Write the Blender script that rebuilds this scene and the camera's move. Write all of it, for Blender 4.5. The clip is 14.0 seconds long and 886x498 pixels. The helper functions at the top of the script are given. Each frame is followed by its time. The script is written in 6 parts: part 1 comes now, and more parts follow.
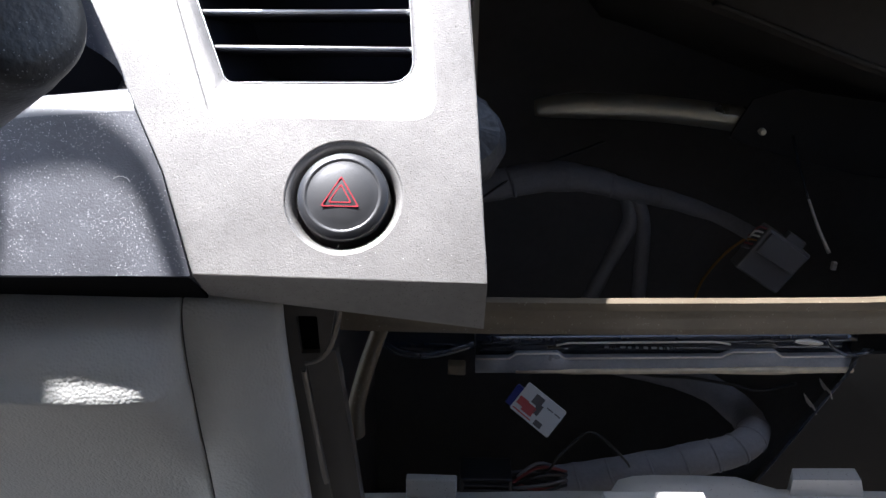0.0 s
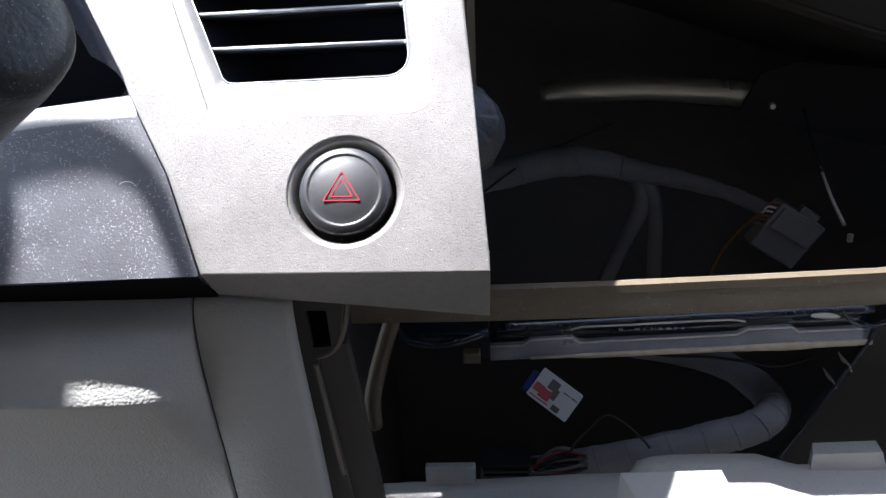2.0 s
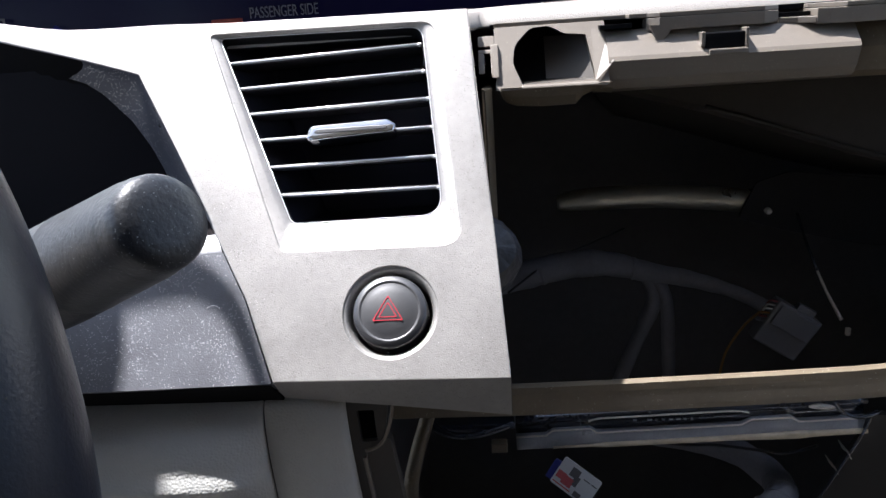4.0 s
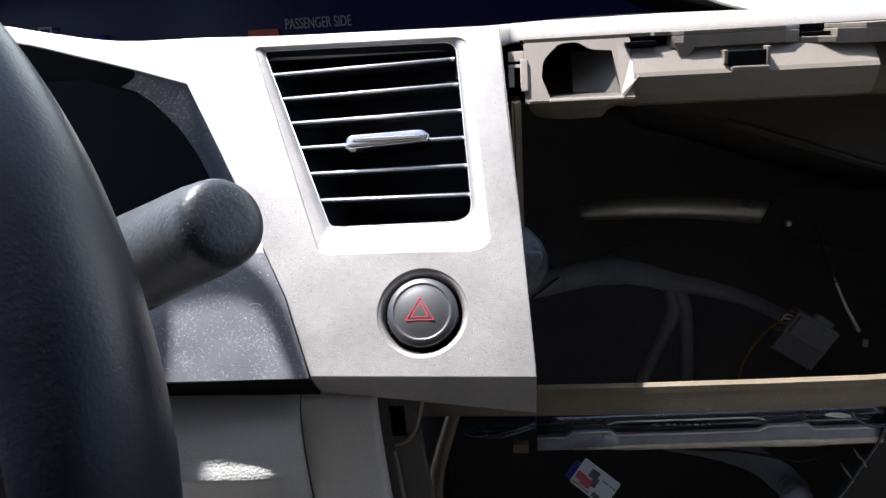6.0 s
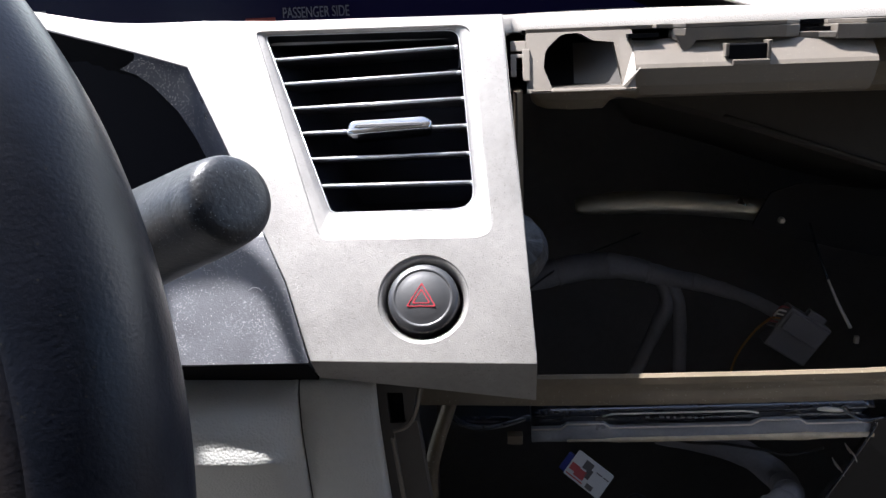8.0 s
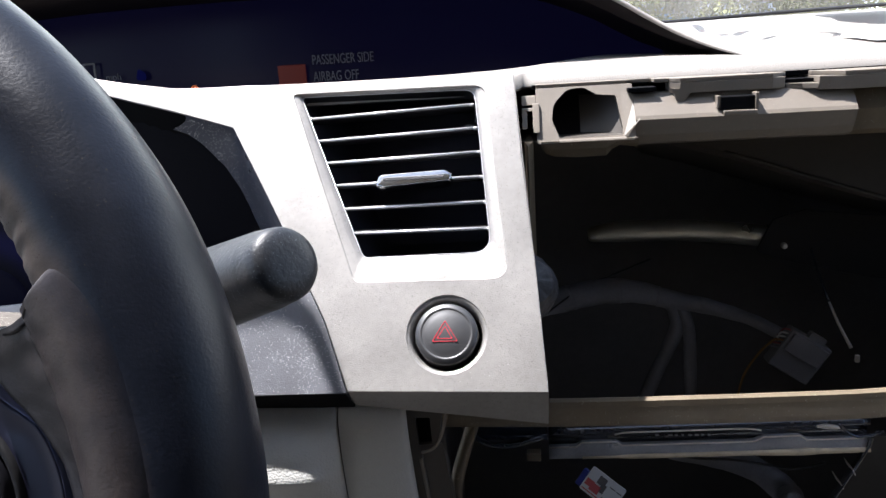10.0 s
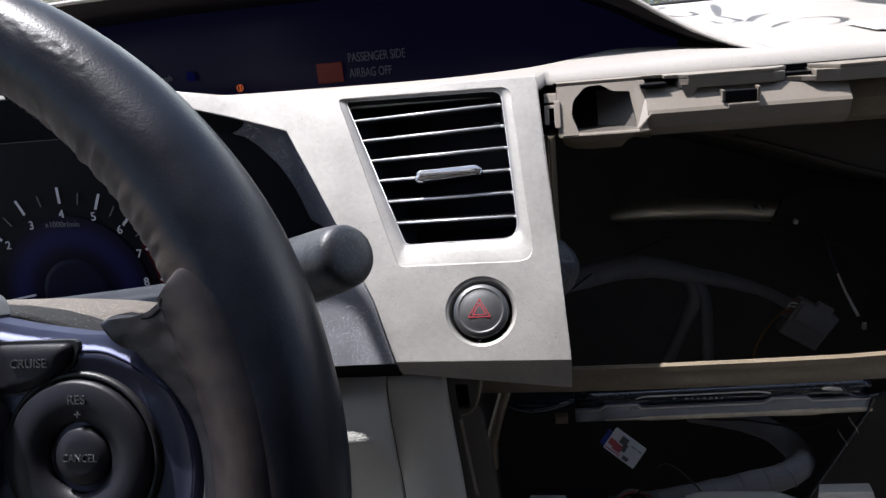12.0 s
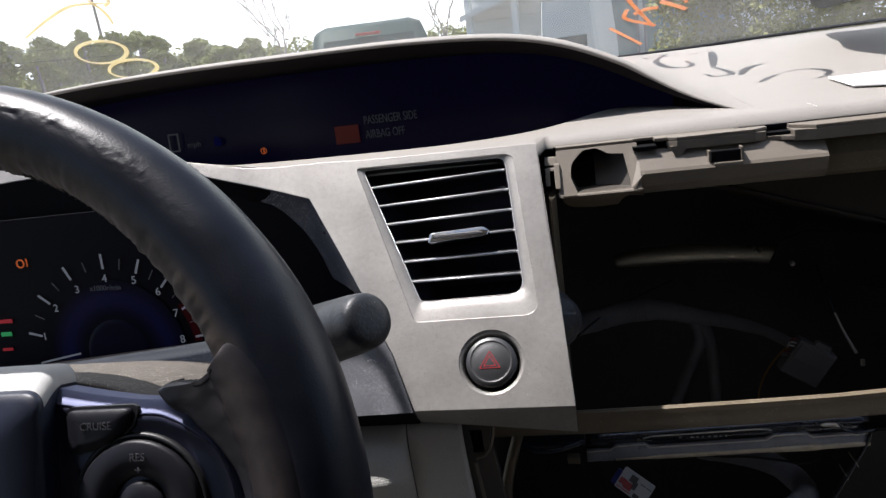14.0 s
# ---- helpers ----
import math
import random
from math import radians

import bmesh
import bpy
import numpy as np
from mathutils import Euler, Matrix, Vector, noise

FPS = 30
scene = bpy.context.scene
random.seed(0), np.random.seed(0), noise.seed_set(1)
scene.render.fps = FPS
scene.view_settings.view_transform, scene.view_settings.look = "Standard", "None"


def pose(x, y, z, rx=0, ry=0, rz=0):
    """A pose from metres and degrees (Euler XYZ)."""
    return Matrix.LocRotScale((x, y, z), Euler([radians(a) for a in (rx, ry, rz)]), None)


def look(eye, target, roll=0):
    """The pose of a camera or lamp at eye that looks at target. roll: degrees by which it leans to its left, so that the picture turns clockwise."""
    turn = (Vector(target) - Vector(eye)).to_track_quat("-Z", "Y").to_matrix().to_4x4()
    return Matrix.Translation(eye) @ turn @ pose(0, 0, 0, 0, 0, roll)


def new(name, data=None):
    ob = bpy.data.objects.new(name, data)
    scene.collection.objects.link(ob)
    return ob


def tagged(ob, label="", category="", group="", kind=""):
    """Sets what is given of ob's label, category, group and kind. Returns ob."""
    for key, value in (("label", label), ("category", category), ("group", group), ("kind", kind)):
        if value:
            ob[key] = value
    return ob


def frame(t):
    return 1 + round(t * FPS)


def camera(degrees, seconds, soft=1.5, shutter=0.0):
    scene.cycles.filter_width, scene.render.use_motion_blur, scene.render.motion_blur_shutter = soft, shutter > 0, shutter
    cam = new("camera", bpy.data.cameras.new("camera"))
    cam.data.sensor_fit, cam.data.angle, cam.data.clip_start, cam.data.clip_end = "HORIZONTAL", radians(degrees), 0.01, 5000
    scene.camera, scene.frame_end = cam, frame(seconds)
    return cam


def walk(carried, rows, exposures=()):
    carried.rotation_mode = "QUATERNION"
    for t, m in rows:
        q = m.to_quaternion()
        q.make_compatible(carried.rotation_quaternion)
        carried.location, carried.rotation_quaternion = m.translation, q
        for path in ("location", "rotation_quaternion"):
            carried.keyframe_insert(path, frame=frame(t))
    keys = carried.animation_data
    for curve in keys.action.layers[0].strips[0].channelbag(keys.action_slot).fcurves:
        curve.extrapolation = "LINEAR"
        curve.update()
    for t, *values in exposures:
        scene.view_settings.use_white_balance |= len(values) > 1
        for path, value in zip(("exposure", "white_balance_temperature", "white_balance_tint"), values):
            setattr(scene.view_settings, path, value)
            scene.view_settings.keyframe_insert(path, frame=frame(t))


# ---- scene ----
cam = camera(62.4, 14.0, soft=1.45)
PATH = [
    (0, (0.02023, 0.01029, 1.07582), (-0.00074, 0.93597, 0.69810), 0.81),
    (0.5, (0.01927, 0.01387, 1.07370), (-0.00489, 0.93852, 0.69365), 0.58),
    (1, (0.02380, 0.01199, 1.07530), (-0.02010, 0.93214, 0.68618), -1.12),
    (1.5, (0.02387, 0.00565, 1.07946), (-0.03306, 0.92878, 0.69922), -2.46),
    (2, (0.02616, 0.00835, 1.07574), (-0.02340, 0.92878, 0.68798), -2.51),
    (2.5, (0.02589, 0.00160, 1.07916), (-0.03330, 0.92892, 0.70959), -3.14),
    (3, (0.03048, -0.00513, 1.08645), (0.00691, 0.94198, 0.76641), -2.42),
    (3.5, (0.03276, -0.02342, 1.10458), (-0.03007, 0.92868, 0.80530), -3.36),
    (4, (0.02949, -0.03509, 1.10676), (-0.05549, 0.92016, 0.82344), -3.98),
    (4.2, (0.03263, -0.03026, 1.11038), (-0.04721, 0.92531, 0.82662), -4.60),
    (6.3, (0.02380, -0.05218, 1.11041), (-0.08831, 0.90484, 0.84293), -3.15),
    (6.5, (0.02259, -0.05066, 1.10857), (-0.08435, 0.90752, 0.84314), -2.75),
    (7, (0.02045, -0.05423, 1.11176), (-0.08520, 0.90343, 0.84395), -2.79),
    (7.5, (0.02072, -0.05493, 1.10868), (-0.09038, 0.90358, 0.84616), -2.60),
    (7.7, (0.01959, -0.05254, 1.10565), (-0.07508, 0.90576, 0.83604), -2.09),
    (9.8, (0.02002, -0.07255, 1.12055), (-0.07670, 0.88161, 0.83730), -2.99),
    (10, (0.02466, -0.08607, 1.12977), (-0.09802, 0.87222, 0.87162), -3.66),
    (10.5, (0.03188, -0.10499, 1.14205), (-0.10169, 0.84818, 0.87069), -5.24),
    (11, (0.02770, -0.12205, 1.14765), (-0.11111, 0.82757, 0.86668), -5.34),
    (11.5, (0.02735, -0.12703, 1.14862), (-0.12668, 0.82032, 0.86790), -5.54),
    (12, (0.02784, -0.13009, 1.14829), (-0.13387, 0.81411, 0.86137), -5.61),
    (12.5, (0.02569, -0.13406, 1.14931), (-0.14121, 0.81223, 0.87243), -5.48),
    (13, (0.02373, -0.14620, 1.15424), (-0.14475, 0.80055, 0.87985), -5.49),
    (13.5, (0.02686, -0.15287, 1.15797), (-0.15071, 0.79584, 0.89641), -5.81),
    (14, (0.03911, -0.16100, 1.17078), (-0.14443, 0.79271, 0.93259), -7.49),
]
walk(cam, [(t, look(eye, target, roll)) for t, eye, target, roll in PATH],
     [(t, ev, k - 20, 14) for t, ev, k in ((0, 1.65, 6050), (1.5, 1.7, 6050), (2.5, 1.75, 6050), (3.2, 1.6, 6050), (4.2, 1.55, 6100), (7.7, 1.6, 6150), (9.8, 1.6, 6200), (10.05, 1.5, 6200), (10.5, 0.8, 6200), (11, 0.96, 6200), (12.5, 1.05, 6200), (13.5, 0.8, 6250), (14, 0.6, 6400))])

# ---- world, sun ----
SUN = Vector((-0.362, 0.121, 0.924)).normalized()
world = bpy.data.worlds.new("world")
scene.world = world
world.use_nodes = True
wn = world.node_tree
sky = wn.nodes.new("ShaderNodeTexSky")
sky.sky_type, sky.sun_disc = "NISHITA", False
sky.sun_elevation = math.asin(SUN.z)
sky.sun_rotation = math.atan2(SUN.x, SUN.y)
sky.air_density, sky.dust_density = 1.0, 1.5
wn.nodes["Background"].inputs["Strength"].default_value = 0.11
wn.links.new(sky.outputs["Color"], wn.nodes["Background"].inputs["Color"])
sun_data = bpy.data.lights.new("sun", "SUN")
sun_data.energy, sun_data.angle, sun_data.color = 5.0, radians(0.53), (1.0, 0.97, 0.93)
sun_lamp = new("sun", sun_data)
sun_lamp.matrix_world = look(SUN * 10, (0, 0, 0))


# ---- materials ----
def mat(name, color, rough=0.5, metal=0.0, grain=0.0, grain_size=900.0, blotch=0.12, blotch_size=14.0, dust=0.0, dust_size=700.0,
        dust_color=(0.75, 0.73, 0.7), coat=0.0, emit=0.0, bump_kind="noise", spec=0.5, streak=0.0):
    """A procedural surface: blotchy colour at hand size, fine relief, and specks of dust."""
    m = bpy.data.materials.new(name)
    m.use_nodes = True
    nt = m.node_tree
    b = nt.nodes["Principled BSDF"]
    add, link = nt.nodes.new, nt.links.new
    b.inputs["Roughness"].default_value = rough
    b.inputs["Metallic"].default_value = metal
    b.inputs["Specular IOR Level"].default_value = spec
    b.inputs["Coat Weight"].default_value = coat
    geo = add("ShaderNodeNewGeometry")
    pos = geo.outputs["Position"]
    big = add("ShaderNodeTexNoise")
    big.inputs["Scale"].default_value, big.inputs["Detail"].default_value = blotch_size, 5.0
    link(pos, big.inputs["Vector"])
    fine = add("ShaderNodeTexNoise")
    fine.inputs["Scale"].default_value, fine.inputs["Detail"].default_value = blotch_size * 9, 3.0
    link(pos, fine.inputs["Vector"])
    mix = add("ShaderNodeMix")
    mix.data_type = "RGBA"
    mix.inputs["A"].default_value = (*[c * (1 - blotch) for c in color], 1)
    mix.inputs["B"].default_value = (*[min(1, c * (1 + blotch)) for c in color], 1)
    mean = add("ShaderNodeMath")
    mean.operation, mean.use_clamp = "MULTIPLY_ADD", True
    link(big.outputs["Fac"], mean.inputs[0])
    mean.inputs[1].default_value = 0.65
    half = add("ShaderNodeMath")
    half.operation = "MULTIPLY"
    link(fine.outputs["Fac"], half.inputs[0])
    half.inputs[1].default_value = 0.35
    link(half.outputs[0], mean.inputs[2])
    link(mean.outputs[0], mix.inputs["Factor"])
    color_out = mix.outputs["Result"]
    rough_var = add("ShaderNodeMapRange")
    rough_var.inputs["To Min"].default_value = max(0.02, rough - 0.09)
    rough_var.inputs["To Max"].default_value = min(1.0, rough + 0.09)
    link(big.outputs["Fac"], rough_var.inputs["Value"])
    rough_out = rough_var.outputs["Result"]
    if dust > 0:
        cells = add("ShaderNodeTexVoronoi")
        cells.inputs["Scale"].default_value = dust_size
        link(pos, cells.inputs["Vector"])
        pick = add("ShaderNodeSeparateColor")
        link(cells.outputs["Color"], pick.inputs["Color"])
        size = add("ShaderNodeMath")
        size.operation = "MULTIPLY"
        link(pick.outputs["Red"], size.inputs[0])
        size.inputs[1].default_value = 0.34
        near = add("ShaderNodeMath")
        near.operation = "LESS_THAN"
        link(cells.outputs["Distance"], near.inputs[0])
        link(size.outputs[0], near.inputs[1])
        few = add("ShaderNodeMath")
        few.operation = "LESS_THAN"
        link(pick.outputs["Green"], few.inputs[0])
        patchy = add("ShaderNodeMath")
        patchy.operation = "MULTIPLY"
        link(big.outputs["Fac"], patchy.inputs[0])
        patchy.inputs[1].default_value = dust
        drift = add("ShaderNodeTexNoise")
        drift.inputs["Scale"].default_value, drift.inputs["Detail"].default_value = 55.0, 4.0
        link(pos, drift.inputs["Vector"])
        gather = add("ShaderNodeMapRange")
        gather.inputs["From Min"].default_value, gather.inputs["From Max"].default_value = 0.40, 0.62
        gather.inputs["To Min"].default_value, gather.inputs["To Max"].default_value = 0.12, 1.5
        link(drift.outputs["Fac"], gather.inputs["Value"])
        thick = add("ShaderNodeMath")
        thick.operation = "MULTIPLY"
        link(patchy.outputs[0], thick.inputs[0])
        link(gather.outputs["Result"], thick.inputs[1])
        link(thick.outputs[0], few.inputs[1])
        both = add("ShaderNodeMath")
        both.operation = "MULTIPLY"
        link(near.outputs[0], both.inputs[0])
        link(few.outputs[0], both.inputs[1])
        over = add("ShaderNodeMix")
        over.data_type = "RGBA"
        link(both.outputs[0], over.inputs["Factor"])
        link(color_out, over.inputs["A"])
        over.inputs["B"].default_value = (*dust_color, 1)
        color_out = over.outputs["Result"]
        rm = add("ShaderNodeMath")
        rm.operation, rm.use_clamp = "MULTIPLY_ADD", True
        link(both.outputs[0], rm.inputs[0])
        rm.inputs[1].default_value = 0.5
        link(rough_out, rm.inputs[2])
        rough_out = rm.outputs[0]
    link(color_out, b.inputs["Base Color"])
    link(rough_out, b.inputs["Roughness"])
    if grain > 0:
        if bump_kind == "cells":
            tex = add("ShaderNodeTexVoronoi")
            tex.inputs["Scale"].default_value = grain_size
            out = tex.outputs["Distance"]
        else:
            tex = add("ShaderNodeTexNoise")
            tex.inputs["Scale"].default_value, tex.inputs["Detail"].default_value = grain_size, 2.0
            out = tex.outputs["Fac"]
        link(pos, tex.inputs["Vector"])
        bump = add("ShaderNodeBump")
        bump.inputs["Strength"].default_value = grain
        bump.invert = bump_kind == "cells"
        bump.inputs["Distance"].default_value = 0.4 / grain_size
        link(out, bump.inputs["Height"])
        link(bump.outputs["Normal"], b.inputs["Normal"])
    if emit > 0:
        b.inputs["Emission Color"].default_value = (*color, 1)
        b.inputs["Emission Strength"].default_value = emit
    return m


def leather(name, color, worn):
    """Black leather that wears to brown where the mesh's wear value rises."""
    m = mat(name, color, 0.36, grain=0.2, grain_size=1100, blotch=0.6, blotch_size=70, spec=0.27, dust=0.25, dust_size=1500, dust_color=(0.03, 0.029, 0.025))
    nt = m.node_tree
    b = nt.nodes["Principled BSDF"]
    worn_amount, rubbed, tone, mix = (nt.nodes.new("ShaderNode" + n) for n in ("Attribute", "TexNoise", "ValToRGB", "Mix"))
    worn_amount.attribute_name = "wear"
    geo = nt.nodes.new("ShaderNodeNewGeometry")
    rubbed.inputs["Scale"].default_value, rubbed.inputs["Detail"].default_value = 130.0, 5.0
    nt.links.new(geo.outputs["Position"], rubbed.inputs["Vector"])
    tone.color_ramp.elements[0].position, tone.color_ramp.elements[1].position = 0.3, 0.72
    tone.color_ramp.elements[0].color = (*[c * 0.65 for c in worn], 1)
    tone.color_ramp.elements[1].color = (*[c * 1.3 for c in worn], 1)
    nt.links.new(rubbed.outputs["Fac"], tone.inputs["Fac"])
    mix.data_type = "RGBA"
    nt.links.new(worn_amount.outputs["Fac"], mix.inputs["Factor"])
    nt.links.new(b.inputs["Base Color"].links[0].from_socket, mix.inputs["A"])
    nt.links.new(tone.outputs["Color"], mix.inputs["B"])
    nt.links.new(mix.outputs["Result"], b.inputs["Base Color"])
    dull = nt.nodes.new("ShaderNodeMath")
    dull.operation, dull.use_clamp = "MULTIPLY_ADD", True
    nt.links.new(worn_amount.outputs["Fac"], dull.inputs[0])
    dull.inputs[1].default_value = 0.22
    nt.links.new(b.inputs["Roughness"].links[0].from_socket, dull.inputs[2])
    nt.links.new(dull.outputs[0], b.inputs["Roughness"])
    return m


def thin_paint(name, color):
    """Brushed paint on glass that lets part of the daylight through."""
    m = mat(name, color, 0.7, blotch=0.2, blotch_size=60)
    nt = m.node_tree
    b, out = nt.nodes["Principled BSDF"], nt.nodes["Material Output"]
    glow, mix = nt.nodes.new("ShaderNodeBsdfTranslucent"), nt.nodes.new("ShaderNodeMixShader")
    glow.inputs["Color"].default_value = (*color, 1)
    mix.inputs[0].default_value = 0.55
    nt.links.new(b.outputs[0], mix.inputs[1])
    nt.links.new(glow.outputs[0], mix.inputs[2])
    nt.links.new(mix.outputs[0], out.inputs["Surface"])
    return m


def glass(name, gloss=0.2, film=0.0):
    """A thin pane: clear, with a mirror's gloss that grows towards grazing views, and a patchy film of dust."""
    m = bpy.data.materials.new(name)
    m.use_nodes = True
    nt = m.node_tree
    nt.nodes.clear()
    out, mix = nt.nodes.new("ShaderNodeOutputMaterial"), nt.nodes.new("ShaderNodeMixShader")
    clear, shine, fr, less = nt.nodes.new("ShaderNodeBsdfTransparent"), nt.nodes.new("ShaderNodeBsdfGlossy"), nt.nodes.new("ShaderNodeFresnel"), nt.nodes.new("ShaderNodeMath")
    clear.inputs["Color"].default_value = (0.93, 0.96, 0.94, 1)
    shine.inputs["Roughness"].default_value = 0.02
    fr.inputs["IOR"].default_value = 1.45
    less.operation = "MULTIPLY"
    less.inputs[1].default_value = gloss
    nt.links.new(fr.outputs[0], less.inputs[0])
    nt.links.new(less.outputs[0], mix.inputs[0])
    nt.links.new(clear.outputs[0], mix.inputs[1])
    nt.links.new(shine.outputs[0], mix.inputs[2])
    haze, dusty, patch, share, geo = (nt.nodes.new("ShaderNode" + n) for n in ("BsdfTranslucent", "MixShader", "TexNoise", "MapRange", "NewGeometry"))
    haze.inputs["Color"].default_value = (0.9, 0.88, 0.84, 1)
    patch.inputs["Scale"].default_value, patch.inputs["Detail"].default_value = 9.0, 6.0
    nt.links.new(geo.outputs["Position"], patch.inputs["Vector"])
    share.inputs["From Min"].default_value, share.inputs["From Max"].default_value = 0.3, 0.7
    share.inputs["To Min"].default_value, share.inputs["To Max"].default_value = film * 0.5, film * 1.5
    nt.links.new(patch.outputs["Fac"], share.inputs["Value"])
    nt.links.new(share.outputs["Result"], dusty.inputs[0])
    nt.links.new(mix.outputs[0], dusty.inputs[1])
    nt.links.new(haze.outputs[0], dusty.inputs[2])
    nt.links.new(dusty.outputs[0], out.inputs["Surface"])
    return m


# dark specks stand in for the shaded pits of the grain
FASCIA = mat("warm_grey_metallic_paint", (0.295, 0.281, 0.265), 0.43, 0.42, grain=0.5, grain_size=2000, blotch=0.42, blotch_size=34, dust=0.9, dust_size=2100, dust_color=(0.13, 0.12, 0.11))
DARKTRIM = mat("dusty_black_plastic", (0.086, 0.088, 0.10), 0.5, grain=0.45, grain_size=1500, blotch=0.65, blotch_size=70, dust=1.0, dust_size=1750, dust_color=(0.55, 0.55, 0.56), spec=0.8)
ROLL = mat("glossy_black_plastic", (0.11, 0.112, 0.12), 0.38, grain=0.06, grain_size=1500, blotch=0.4, blotch_size=70, dust=0.5, dust_size=1750, dust_color=(0.42, 0.42, 0.43), spec=1.0, coat=0.6)
CHEEK = mat("dusty_blue_black_plastic", (0.055, 0.06, 0.078), 0.3, blotch=0.3, blotch_size=60, dust=2.2, dust_size=1300)
DASHTOP = mat("pale_beige_dash_skin", (0.29, 0.268, 0.242), 0.6, grain=0.3, grain_size=1100, bump_kind="cells", blotch=0.13, blotch_size=26, dust=0.4, dust_size=1100, dust_color=(0.19, 0.17, 0.15))
BEIGE = mat("beige_moulded_plastic", (0.188, 0.161, 0.130), 0.46, grain=0.15, grain_size=1500, blotch=0.2, blotch_size=34, dust=0.3, dust_size=1500, dust_color=(0.32, 0.29, 0.24))
# darker copy of the beige, used where shade falls
FRAME = mat("darkened_beige_plastic", (0.075, 0.066, 0.056), 0.45, grain=0.15, grain_size=1500, blotch=0.25, blotch_size=40)
BEIGE_DIM = mat("brown_beige_plastic", (0.155, 0.125, 0.085), 0.40, grain=0.2, grain_size=1300, blotch=0.35, blotch_size=45, dust=0.35, dust_size=1400, dust_color=(0.45, 0.42, 0.36))
VINYL = mat("grey_beige_vinyl", (0.49, 0.485, 0.455), 0.5, grain=0.55, grain_size=900, bump_kind="cells", blotch=0.12, blotch_size=25)
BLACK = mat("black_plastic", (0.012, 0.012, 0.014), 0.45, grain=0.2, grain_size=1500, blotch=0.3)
EDGE = mat("pale_satin_edge", (0.62, 0.62, 0.625), 0.35, 0.4, blotch=0.2, blotch_size=90)
SLAT = mat("satin_black_slat", (0.03, 0.03, 0.032), 0.38, blotch=0.2, blotch_size=80, dust=0.15, dust_size=1200)
GLOSS = mat("dark_blue_display_screen", (0.0022, 0.0020, 0.011), 0.22, blotch=0.2, spec=0.1, emit=0.22)
DIALFACE = mat("matt_black_dial", (0.004, 0.004, 0.007), 0.6, blotch=0.2, spec=0.1)
CAVITY = mat("dull_black_liner", (0.085, 0.082, 0.082), 0.58, blotch=0.5, blotch_size=16)
CHROME = mat("chrome", (0.6, 0.6, 0.61), 0.1, 1.0, blotch=0.08, blotch_size=120)
# bracket steels: dark reflections and bright highlights put into their colours
STEEL = mat("navy_steel", (0.035, 0.043, 0.062), 0.2, 0.35, grain=0.06, grain_size=700, blotch=0.3, blotch_size=40, coat=0.6, spec=0.8)
STEEL_BRIGHT = mat("bright_steel", (0.72, 0.67, 0.6), 0.33, 0.5, grain=0.1, grain_size=500, blotch=0.4, blotch_size=80)
STEEL_FACE = mat("blue_grey_bare_steel", (0.33, 0.34, 0.37), 0.30, 0.3, grain=0.08, grain_size=500, blotch=0.45, blotch_size=70)
STEEL_WARM = mat("bronze_highlight_edge", (0.64, 0.55, 0.41), 0.34, 0.3, grain=0.1, grain_size=500, blotch=0.5, blotch_size=140)
VENTBOX = mat("dark_grey_vent_box", (0.05, 0.05, 0.07), 0.6, blotch=0.3, spec=0.2)
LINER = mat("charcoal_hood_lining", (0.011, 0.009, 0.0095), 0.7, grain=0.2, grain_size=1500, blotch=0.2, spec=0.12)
PLATEFACE = mat("shaded_violet_plate", (0.030, 0.032, 0.058), 0.32, 0.4, grain=0.05, grain_size=1500, blotch=0.2)
# black for slots, gaps and undersides: their shade put into the colour
SHADE_BLACK = mat("recess_shade_black", (0.006, 0.006, 0.007), 0.85, blotch=0.3, spec=0.08)
BUTTON = mat("satin_black_button", (0.028, 0.028, 0.03), 0.41, grain=0.12, grain_size=1800, blotch=0.2, spec=1.0)
RED = mat("red_print", (0.42, 0.02, 0.035), 0.45, emit=0.03)
LEATHER = leather("black_worn_leather", (0.007, 0.009, 0.0155), (0.06, 0.045, 0.037))
STITCH = mat("dark_thread", (0.05, 0.048, 0.045), 0.8)
RUBBER = mat("scuffed_black_rubber", (0.021, 0.0235, 0.028), 0.44, grain=0.3, grain_size=700, blotch=0.95, blotch_size=85, dust=0.6, dust_size=1900, dust_color=(0.2, 0.21, 0.22))
HUB_LIT = mat("sunlit_hub_edge", (0.42, 0.42, 0.41), 0.6, grain=0.3, grain_size=1200, blotch=0.2)
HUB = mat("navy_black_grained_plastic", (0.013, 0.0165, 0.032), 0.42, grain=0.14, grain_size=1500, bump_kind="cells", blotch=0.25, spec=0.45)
# besides dust, the pale specks stand in for the grain's sunlit glints
COVER = mat("dusty_brown_grained_plastic", (0.12, 0.105, 0.088), 0.62, grain=0.8, grain_size=520, blotch=0.5, blotch_size=120, dust=3.0, dust_size=1000, dust_color=(0.40, 0.375, 0.34), spec=0.3)
SILVER = mat("violet_silver_paint", (0.15, 0.165, 0.27), 0.56, 0.45, blotch=0.15, blotch_size=40)
KEYPAD = mat("dark_grey_keypad", (0.012, 0.0118, 0.016), 0.42, grain=0.2, grain_size=1500, spec=0.26)
PRINT = mat("grey_print", (0.05, 0.05, 0.058), 0.6)
TAPE = mat("grey_cloth_tape", (0.19, 0.19, 0.21), 0.6, grain=0.35, grain_size=500, blotch=0.4, blotch_size=45)
TAPE_DARK = mat("dark_cloth_tape", (0.1, 0.1, 0.11), 0.7, grain=0.3, grain_size=500, blotch=0.25, blotch_size=50)
FOAM = mat("grey_foam_wrap", (0.042, 0.044, 0.05), 0.55, grain=0.5, grain_size=160, blotch=0.6, blotch_size=90)
